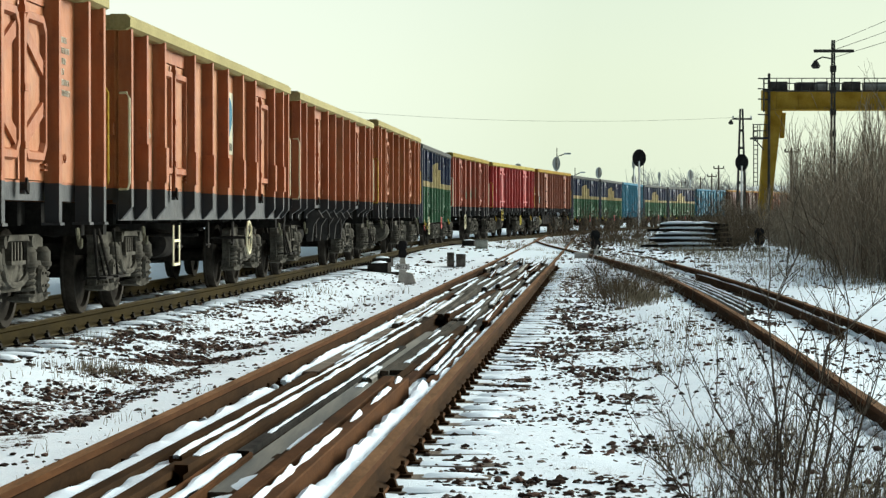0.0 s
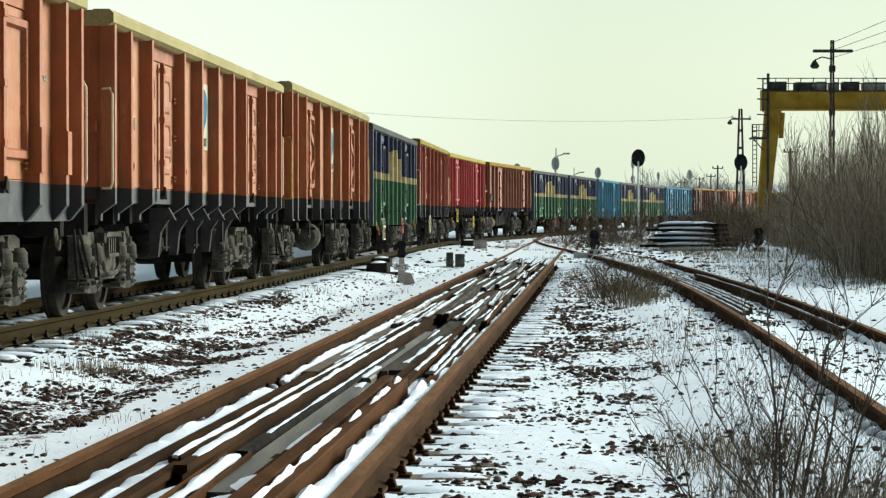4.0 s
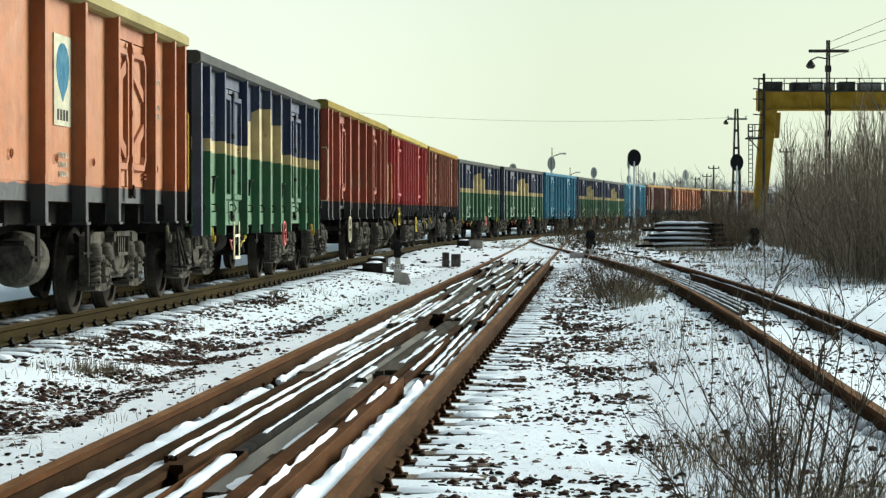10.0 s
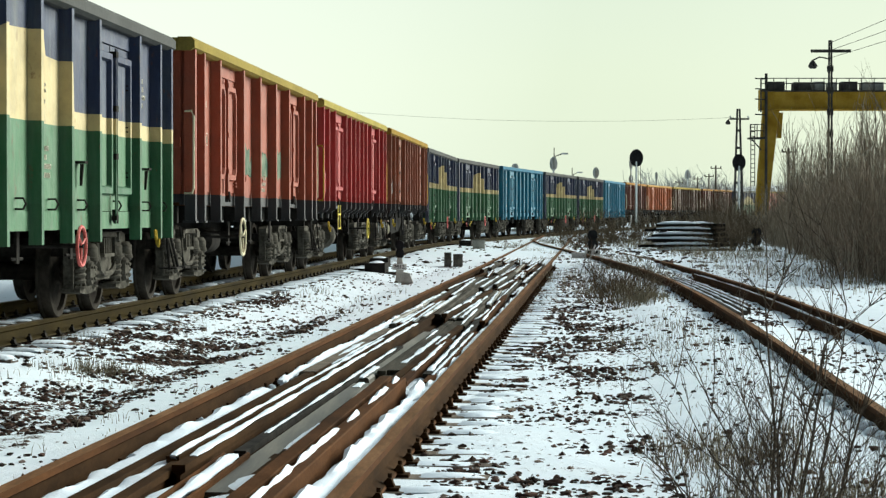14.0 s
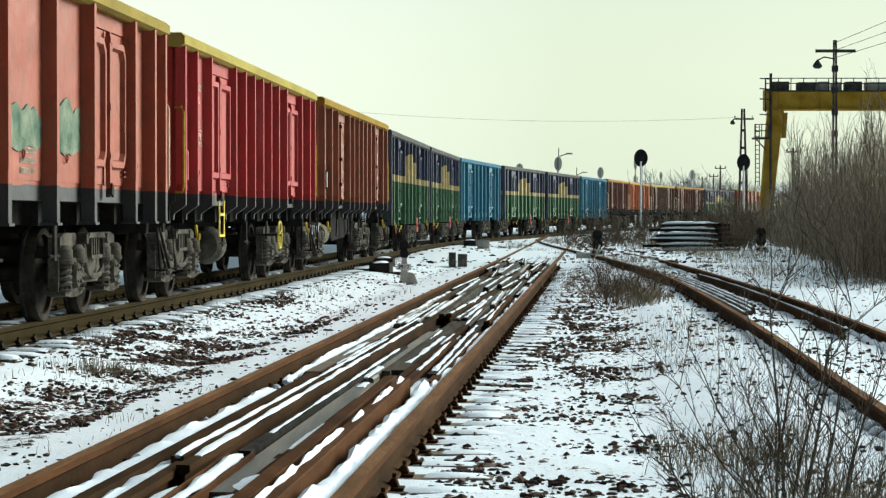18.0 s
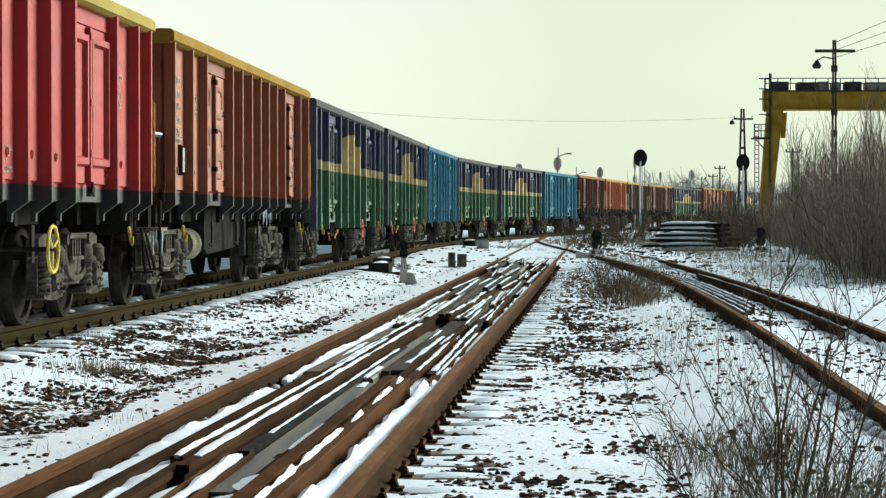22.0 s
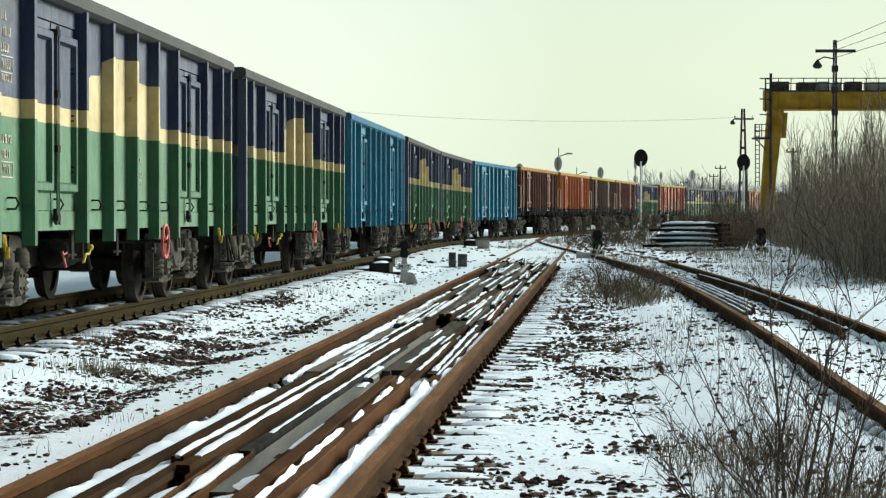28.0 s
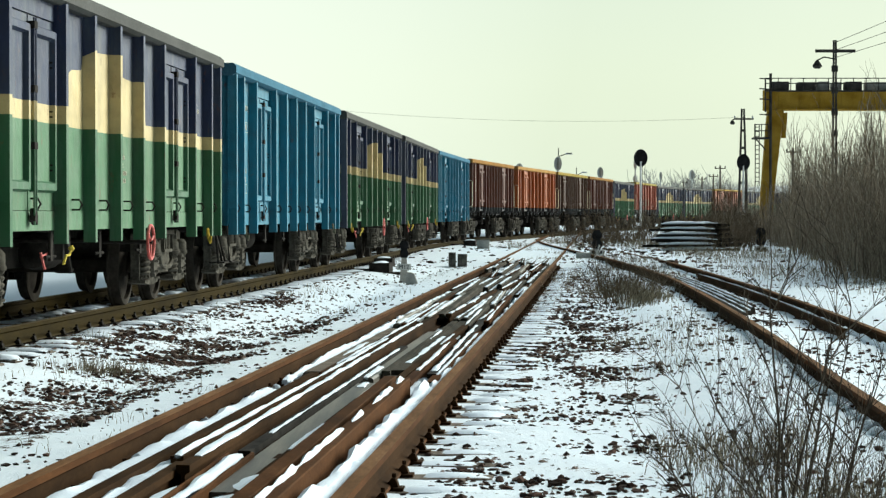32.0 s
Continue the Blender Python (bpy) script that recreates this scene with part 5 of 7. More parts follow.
EDGE_CHANNEL = [(-0.06, 0.0), (0.014, 0.0), (0.020, -0.006), (0.020, -0.165), (0.014, -0.17), (-0.06, -0.17), (-0.06, -0.155), (0.004, -0.155), (0.004, -0.015), (-0.06, -0.015)]
MAT_WET = mottled("wet_grey_planking", (0.05, 0.043, 0.030), (0.15, 0.13, 0.092), 2.5, 0.55, 0.0, 25, 0.2, 0.006, (4, 0.25, 4))
MAT_DARKWOOD = mottled("dark_tarred_timber", (0.03, 0.027, 0.022), (0.085, 0.075, 0.06), 2.5, 0.75, 0.0, 25, 0.35, 0.01, (4, 0.3, 4))


def plank_profile(w, h):
    return [(-w / 2, -h), (w / 2, -h), (w / 2, -0.015), (w / 2 - 0.015, 0), (-w / 2 + 0.015, 0), (-w / 2, -0.015)]


def ridge(pts, w, h, seed, gaps=1.3):
    """Uneven snow lying along a line of points."""
    g = Geo()
    n = len(pts)
    for i, p in enumerate(pts):
        p = Vector(p)
        d = Vector(pts[min(i + 1, n - 1)]) - Vector(pts[max(i - 1, 0)])
        r = Vector((d.y, -d.x, 0)).normalized()
        e = min(1.0, 0.25 + i * 0.4, 0.25 + (n - 1 - i) * 0.4)
        lump = 0.5 + 0.9 * noise.noise((p.x * 4.0, p.y * 4.0, seed * 2.3))
        wave = lambda k: noise.noise((p.x * 1.3, p.y * 1.3, seed * 1.7 + k)) + 0.28 * noise.noise((p.x * 3.2, p.y * 3.2, seed * 1.7 + k))
        keep = min(1.0, max(0.12, 0.9 + gaps * wave(4)))
        a, b = -w / 2 * (0.75 + 0.45 * wave(1)) * keep, w / 2 * (0.75 + 0.45 * wave(2)) * keep
        a, b = a * (0.78 + 0.3 * lump), b * (0.78 + 0.3 * lump)
        t = h * e * keep * min(1.25, max(0.15, 0.45 + 0.45 * wave(3) + 0.5 * lump))
        for o, z in ((a, -0.015), (a * 0.8, t * 0.55), ((a + b) / 2, t), (b * 0.8, t * 0.55), (b, -0.015)):
            g.v.append(tuple(p + r * o + Vector((0, 0, z))))
    for i in range(n - 1):
        for k in range(5):
            j = (k + 1) % 5
            g.f.append((i * 5 + k, i * 5 + j, (i + 1) * 5 + j, (i + 1) * 5 + k))
    g.f += [(0, 1, 2, 3, 4), tuple(range((n - 1) * 5, n * 5))]
    return g


def snow_lump(g, c, rx, ry, rz, rng):
    """A soft rounded lump of snow."""
    n0 = len(g.v)
    wob = [rng.uniform(0.8, 1.15) for _ in range(9)]
    for i, (r, h) in enumerate(((1.0, -0.4), (1.0, 0.1), (0.84, 0.5), (0.5, 0.85))):
        for k in range(9):
            a = 2 * math.pi * k / 9 + 0.2 * i
            g.v.append((c.x + rx * r * wob[k] * math.cos(a), c.y + ry * r * wob[(k + i) % 9] * math.sin(a), c.z + rz * h))
    g.v.append((c.x, c.y, c.z + rz))
    for i in range(3):
        for k in range(9):
            j = (k + 1) % 9
            g.f.append((n0 + i * 9 + k, n0 + i * 9 + j, n0 + (i + 1) * 9 + j, n0 + (i + 1) * 9 + k))
    g.f += [(n0 + 27 + k, n0 + 27 + (k + 1) % 9, n0 + 36) for k in range(9)]
    g.f.append(tuple(n0 + k for k in range(8, -1, -1)))


def stored(name, prof, mat, y0, o0, y1, o1, ztop, label, snow=None, seed=0, step=0.5, category="stored rail"):
    """A long piece lying along the track from (y0, o0) to (y1, o1); snow: (width, height, share from, share to)."""
    n = max(3, int((y1 - y0) / step))
    line = [on2(y0 + (y1 - y0) * i / n, o0 + (o1 - o0) * i / n, ztop) for i in range(n + 1)]
    if prof is OLD_RAIL:
        ob = tagged(new(name, rail_mesh(line, mat, mat, OLD_RAIL, name)), label, category, "old rails and timbers between the rails")
    else:
        ob = thing(name, sweep(line, prof), mat, label=label, category=category, group="old rails and timbers between the rails")
    if snow:
        w, h, a, b = snow
        m = max(4, int((b - a) * (y1 - y0) / (0.07 if y0 < 20 else 0.14)))
        pts = [line[0].lerp(line[-1], a + (b - a) * i / m) + Vector((0, 0, 0.003)) for i in range(m + 1)]
        part("snow_cap", ridge(pts, w * 0.82, h * 0.6, seed), MAT_SNOW, ob, "strip of fresh snow", True)
    return ob


def build_stored():
    L_R, L_C, L_P, L_D = "old rusty rail laid between the running rails", "rust-red steel channel with snow lodged in it", "wet grey plank laid along the track", "dark tarred timber with snow on it"
    stored("old_rail", OLD_RAIL, MAT_WEB, 6.5, -0.47, 18.2, -0.40, -0.05, L_R, (0.05, 0.02, 0.0, 0.02))
    stored("old_rail", OLD_RAIL, MAT_WEB, 6.5, -0.22, 11.6, -0.245, -0.04, L_R, (0.07, 0.03, 0.1, 0.45), 3)
    stored("old_rail", OLD_RAIL, MAT_WEB, 11.75, -0.30, 24, -0.23, -0.03, L_R, (0.06, 0.03, 0.0, 0.9), 4)
    stored("old_rail", OLD_RAIL, MAT_WEB, 11.2, -0.17, 31, -0.10, -0.015, L_R, (0.075, 0.03, 0.02, 0.72), 5)
    stored("steel_channel", OLD_CHANNEL, MAT_RUST, 7.5, 0.02, 12.1, -0.03, -0.05, L_C, (0.13, 0.05, 0.25, 0.98), 6, category="steel channel")
    stored("plank", plank_profile(0.16, 0.06), MAT_WET, 10.6, 0.10, 17.4, 0.10, -0.075, L_P, (0.1, 0.03, 0.93, 1.0), 7, category="plank")
    stored("timber", plank_profile(0.13, 0.10), MAT_DARKWOOD, 7.5, 0.27, 18.0, 0.25, -0.06, L_D, (0.09, 0.03, 0.35, 0.6), 8, category="timber")
    stored("steel_channel", EDGE_CHANNEL, MAT_RUST, 7.5, 0.40, 16.6, 0.37, 0.035, L_C, None, 9, category="steel channel")
    stored("steel_channel", EDGE_CHANNEL, MAT_RUST, 7.0, 0.535, 16.3, 0.50, 0.045, L_C, None, 10, category="steel channel")
    stored("old_rail", OLD_RAIL, MAT_RAIL, 16.8, 0.45, 22.5, 0.43, -0.02, L_R, (0.06, 0.03, 0.2, 0.9), 11)
    stored("old_rail", OLD_RAIL, MAT_IRON, 17.6, 0.575, 27.0, 0.50, -0.02, L_R, (0.07, 0.035, 0.03, 0.8), 12)
    stored("plank", plank_profile(0.14, 0.06), MAT_WET, 18.0, 0.02, 25.0, 0.05, -0.08, L_P, (0.12, 0.03, 0.0, 0.18), 13, category="plank")
    stored("timber", plank_profile(0.16, 0.10), MAT_DARKWOOD, 18.6, 0.24, 27, 0.28, -0.06, L_D, (0.09, 0.03, 0.1, 0.6), 14, category="timber")
    stored("plank", plank_profile(0.16, 0.05), MAT_WOOD, 18.6, -0.46, 25.5, -0.42, -0.07, "weathered plank laid along the track", (0.1, 0.02, 0.3, 0.6), 15, category="plank")
    for y0, o0, y1, o1, z, mt, sd in ((6.5, -0.37, 15, -0.33, -0.085, MAT_WEB, 31), (8.2, 0.185, 16, 0.17, -0.075, MAT_WEB, 32), (12.3, -0.04, 22, -0.01, -0.06, MAT_IRON, 33), (16.8, 0.34, 26, 0.36, -0.04, MAT_WEB, 34),
                                     (18.2, -0.33, 28, -0.30, -0.05, MAT_WEB, 35), (18.5, 0.14, 27, 0.16, -0.06, MAT_DARKWOOD, 36), (16.9, 0.62, 24, 0.60, -0.03, MAT_RUST, 37)):
        stored("old_rail", OLD_RAIL, mt, y0, o0, y1, o1, z, L_R, (0.055, 0.025, 0.1, 0.95) if sd % 2 else (0.05, 0.02, 0.55, 0.75), sd)
    rng = random.Random(5)
    kinds = [("old_rail", OLD_RAIL, MAT_WEB, L_R, "stored rail"), ("timber", plank_profile(0.085, 0.07), MAT_DARKWOOD, L_D, "timber"), ("timber", plank_profile(0.10, 0.08), MAT_DARKWOOD, L_D, "timber"), ("old_rail", OLD_RAIL, MAT_RUST, L_R, "stored rail"),
             ("plank", plank_profile(0.085, 0.05), MAT_WET, "weathered plank with snow along it", "plank")]
    for lane in range(12):
        o = -0.58 + lane * 0.105
        y = 25.5 + rng.uniform(0, 3)
        while y < 60:
            ln = rng.uniform(5, 11)
            nm, pf, mt, lb, cat = rng.choice(kinds)
            z = rng.uniform(-0.08, 0.0)
            o2 = min(0.6, max(-0.6, o + rng.uniform(-0.16, 0.16)))
            stored(nm, pf, mt, y, o, min(y + ln, 62), o2, z, lb, (rng.uniform(0.05, 0.095), 0.03, 0.02, rng.uniform(0.55, 0.97)) if rng.random() < 0.8 else None, int(y * 10) + lane, category=cat)
            y += ln + rng.uniform(0.2, 1.5)
    # drifts between the pieces
    drifts = Geo()
    for o, y0, y1, w in ((-0.59, 7, 17, 0.13), (-0.36, 7, 12, 0.12), (-0.11, 7, 11, 0.16), (0.17, 7, 11.5, 0.18), (0.635, 7, 16.5, 0.12), (0.66, 16.5, 26, 0.10), (0.50, 16.5, 18, 0.12),
                         (0.35, 17, 26, 0.05), (-0.6, 18, 40, 0.08), (0.66, 26, 60, 0.1), (-0.05, 32, 60, 0.05), (0.3, 32, 60, 0.05), (-0.35, 32, 60, 0.05), (0.0, 58, 64, 0.5)):
        n = int((y1 - y0) / (0.07 if y0 < 20 else 0.14))
        g = ridge([on2(y0 + (y1 - y0) * i / n, o + 0.012 * math.sin(y0 + i * 0.11), -0.055 if o > 0.6 and y0 < 16 else -0.10 if y0 < 26 else -0.13) for i in range(n + 1)], w * 1.5, 0.05, int(o * 100) + int(y0), 0.5)
        drifts.add(g.v, g.f)
    # broken strips on the channels' edges and against the running rail, and lumps along the siding
    rng = random.Random(44)
    for o, z, y0, y1, w, h, gaps in ((0.475, 0.04, 7.5, 16.2, 0.06, 0.042, 2.2), (0.625, -0.02, 7.5, 16.4, 0.11, 0.05, 1.5), (0.66, -0.05, 16.5, 40, 0.07, 0.045, 1.8)):
        n = int((y1 - y0) / 0.05)
        g = ridge([on2(y0 + (y1 - y0) * i / n, o, z) for i in range(n + 1)], w, h, int(o * 100) + 300, gaps)
        drifts.add(g.v, g.f)
    y = 11.0
    while y < 25:
        snow_lump(drifts, Vector((float(x3_at(y)) - 0.12 + rng.uniform(-0.015, 0.015), y, float(z3_at(y)) - 0.10)), rng.uniform(0.035, 0.05), rng.uniform(0.08, 0.12), rng.uniform(0.04, 0.055), rng)
        y += rng.uniform(0.34, 0.50)
    thing("snow_drift", drifts, MAT_SNOW, label="soft snow lodged between the stored rails", category="snow", kind="stuff", smooth=True)
    banks = Geo()
    for o, level, zz in ((1.38, zr3_at, -0.13), (0.12, z3_at, -0.15)):
        g = ridge([(float(x3_at(y)) + o, y, float(level(y)) + zz) for y in np.arange(9, 62, 0.2)], 0.16, 0.075, int(o * 100) + 7, 0.9)
        banks.add(g.v, g.f)
    thing("snow_bank", banks, MAT_SNOW, label="soft snow banked along the siding rails", category="snow", kind="stuff", smooth=True)
    # a short row of old rails in the siding
    zr = lambda y: float(0.5 * z3_at(y) + 0.5 * zr3_at(y)) - 0.03
    for o, y0, y1, mt in ((0.22, 30.0, 42, MAT_DARKWOOD), (0.34, 30.6, 44, MAT_WOOD), (0.46, 31.2, 45, MAT_DARKWOOD), (0.57, 32.0, 46, MAT_DARKWOOD), (0.68, 33.5, 46, MAT_WOOD), (1.16, 26.5, 48, MAT_WEB)):
        rl = mt is MAT_WEB
        n = 24
        line = [Vector((float(x3_at(y0 + (y1 - y0) * i / n)) + o, y0 + (y1 - y0) * i / n, zr(y0 + (y1 - y0) * i / n) + (-0.035 if rl else -0.03))) for i in range(n + 1)]
        ob = thing("old_rail" if rl else "plank", sweep(line, OLD_RAIL if rl else plank_profile(0.08, 0.09)), mt, label="old rusty rail laid inside the siding" if rl else "old plank laid inside the siding", category="stored rail" if rl else "plank", group="old rails in the siding")
        part("snow_cap", ridge([p + Vector((0.0 if not rl else 0.02, 0, 0.003)) for p in line], 0.05 if rl else 0.06, 0.02, int(o * 100)), MAT_SNOW, ob, "", True)


build_stored()


# ---- loose stones, grass ----
def pebble_cloud(n, place, seed, r0, r1):
    """n rough low stones, placed by place(rng) -> (x, y) or None."""
    rng = random.Random(seed)
    nrm = np.random.RandomState(seed)
    ico = [(0.1, 0.1, 0.9), (0.9, 0, 0.35), (0.28, 0.85, 0.2), (-0.72, 0.53, 0.45), (-0.72, -0.53, 0.3), (0.28, -0.85, 0.4), (1.0, 0.3, -0.5), (-0.4, 0.9, -0.5), (-0.5, -0.8, -0.5)]
    tri = [(0, 1, 2), (0, 2, 3), (0, 3, 4), (0, 4, 5), (0, 5, 1), (1, 6, 2), (2, 6, 7), (2, 7, 3), (3, 7, 8), (3, 8, 4), (4, 8, 5), (5, 8, 6), (5, 6, 1)]
    V, F, k = [], [], 0
    base = np.array(ico)
    for _ in range(n):
        p = place(rng)
        if p is None:
            continue
        r = rng.uniform(r0, r1) * rng.uniform(0.7, 1.3)
        a = rng.uniform(0, 6.28)
        q = base * nrm.uniform(0.55, 1.4, (9, 3)) * np.array((1.25, rng.uniform(0.5, 1.0), rng.uniform(0.45, 0.8)))
        c, s = math.cos(a), math.sin(a)
        q = np.stack([q[:, 0] * c - q[:, 1] * s, q[:, 0] * s + q[:, 1] * c, q[:, 2]], 1) * r
        q += np.array((p[0], p[1], ground_z(p[0], p[1]) + r * 0.15))
        V += q.tolist()
        F += [(i + k, j + k, l + k) for i, j, l in tri]
        k += 9
    me = bpy.data.meshes.new("ballast_stones")
    me.from_pydata(V, [], F)
    me.materials.append(MAT_STONE)
    return tagged(new("ballast_stones", me), "loose dark ballast stones poking out of the snow", "stones", kind="stuff")


def stone_place(y0, y1):
    def place(rng):
        y = y0 * (y1 / y0) ** rng.random()
        x = rng.uniform(-6.5, 3.5) + 0.06 * y if rng.random() < 0.86 else rng.uniform(3, 11)
        b = bareness(x, y)
        o2 = x - float(x2_at(y))
        if abs(o2) < 0.85:
            return None
        return (x, y) if rng.random() < b * b * 1.6 + 0.04 and noise.noise((x * 2.1, y * 1.5, 2)) + noise.noise((x * 5, y * 4, 9)) * 0.5 > -0.5 + 0.35 * rng.random() * (1 - b) else None
    return place


pebble_cloud(95000, stone_place(8.5, 24), 1, 0.010, 0.027)
pebble_cloud(80000, stone_place(20, 60), 2, 0.014, 0.032)
pebble_cloud(60000, stone_place(8.5, 30), 4, 0.005, 0.013)
pebble_cloud(6000, stone_place(55, 110), 3, 0.04, 0.075)


def grass_tufts(spots, seed, name="dead_grass"):
    """spots: (x, y, radius, blades, height)."""
    rng = random.Random(seed)
    V, F, k = [], [], 0
    for cx, cy, rad, n, h in spots:
        for _ in range(n):
            a, d = rng.uniform(0, 6.28), rad * math.sqrt(rng.random())
            x, y = cx + d * math.cos(a), cy + d * math.sin(a) * 1.6
            z = ground_z(x, y) - 0.01
            hh, w = h * rng.uniform(0.4, 1.15), rng.uniform(0.0012, 0.0026) * (1 if cy < 30 else 1.8)
            lx, ly = rng.uniform(-0.5, 0.5) * hh, rng.uniform(-0.5, 0.5) * hh
            V += [(x - w, y, z), (x + w, y, z), (x - w * 0.8 + lx * 0.3, y + ly * 0.3, z + hh * 0.6), (x + w * 0.8 + lx * 0.3, y + ly * 0.3, z + hh * 0.6), (x + lx, y + ly, z + hh)]
            F += [(k, k + 1, k + 3, k + 2), (k + 2, k + 3, k + 4)]
            k += 5
    me = bpy.data.meshes.new(name)
    me.from_pydata(V, [], F)
    me.materials.append(MAT_GRASS)
    return tagged(new(name, me), "dry straw-coloured grass standing in the snow", "dead grass", kind="stuff")


def build_grass():
    rng = random.Random(3)
    spots = [(-2.95, 19.3, 0.22, 160, 0.16), (-3.2, 19.0, 0.25, 60, 0.1), (-2.75, 19.8, 0.18, 60, 0.12), (-3.5, 22.5, 0.3, 70, 0.12)]
    for _ in range(90):
        y = 9 * (34 / 9) ** rng.random()
        o = rng.uniform(2.3, 3.6)
        spots.append((float(x2_at(y)) + o, y, rng.uniform(0.1, 0.35), rng.randint(4, 14), rng.uniform(0.04, 0.13)))
    for _ in range(22):
        y = rng.uniform(20, 30)
        spots.append((float(x2_at(y)) + rng.uniform(1.9, 3.2), y, 0.3, 26, 0.12))
    for _ in range(34):
        y = rng.uniform(9.4, 14)
        spots.append((1.68 + rng.uniform(-0.33, 0.33), y, 0.22, 40, rng.uniform(0.08, 0.22)))
    for _ in range(26):
        y = rng.uniform(33, 41)
        spots.append((2.95 + rng.gauss(0, 0.22) - (y - 36) * 0.02, y, 0.3, 40, rng.uniform(0.10, 0.32)))
    for _ in range(60):
        y = rng.uniform(46, 100)
        spots.append((float(x3_at(y)) + rng.choice((rng.uniform(-1.8, -0.4), rng.uniform(0.2, 1.2))), y, 0.45, 40, rng.uniform(0.08, 0.20)))
    for _ in range(180):
        y = rng.uniform(38, 100)
        spots.append((float(x3_at(y)) + rng.uniform(2.5, 6.5), y, 0.7, 34, rng.uniform(0.1, 0.3)))
    for _ in range(60):
        y = rng.uniform(8, 40)
        spots.append((float(x1_at(y)) + rng.uniform(1.3, 3.2), y, 0.3, 10, rng.uniform(0.05, 0.12)))
    grass_tufts(spots, 4)


build_grass()


# ---- bare shrubs and saplings ----
def twig(g, p, d, ln, r, rng, depth, droop=0.0, kids=3, seg=4):
    """A wandering twig with side shoots."""
    n = 5 if depth else 3
    pts = [p.copy()]
    q, dd = p.copy(), d.normalized()
    for i in range(n):
        dd = (dd + Vector((rng.uniform(-1, 1), rng.uniform(-1, 1), rng.uniform(-0.5, 0.6) - droop)) * 0.17).normalized()
        q = q + dd * (ln / n)
        pts.append(q.copy())
    g.tube(pts, r, seg, r * 0.45)
    if depth:
        for _ in range(kids):
            i = rng.randint(1, n)
            side = Vector((rng.uniform(-1, 1), rng.uniform(-1, 1), rng.uniform(-0.1, 0.9)))
            base = (pts[i] - pts[i - 1]).normalized()
            twig(g, pts[i], base * 0.8 + side.normalized() * 0.9, ln * rng.uniform(0.3, 0.55), r * 0.55, rng, depth - 1, droop, kids, 3)


def shrub(name, x, y, seed, stems, height, spread, r, label, depth=2, kids=4, lean=0.6, bark=MAT_TWIG):
    """A leafless shrub: each stem with its side shoots is a part."""
    rng = random.Random(seed)
    ob = thing(name, m=pose(x, y, ground_z(x, y)), label=label, category="shrub", group="bare shrubs")
    for _ in range(stems):
        g = Geo()
        a, d = rng.uniform(0, 6.28), spread * math.sqrt(rng.random())
        p = Vector((d * math.cos(a) * 0.5, d * math.sin(a) * 0.5, -0.05))
        way = Vector((math.cos(a) * rng.uniform(0, lean), math.sin(a) * rng.uniform(0, lean), 1))
        twig(g, p, way, height * rng.uniform(0.55, 1.1), r * rng.uniform(0.6, 1.1), rng, depth, 0.03, kids)
        me = bpy.data.meshes.new("stem")
        me.from_pydata(g.v, [], g.f)
        me.materials.append(bark)
        part("stem", me, None, ob)
    return ob


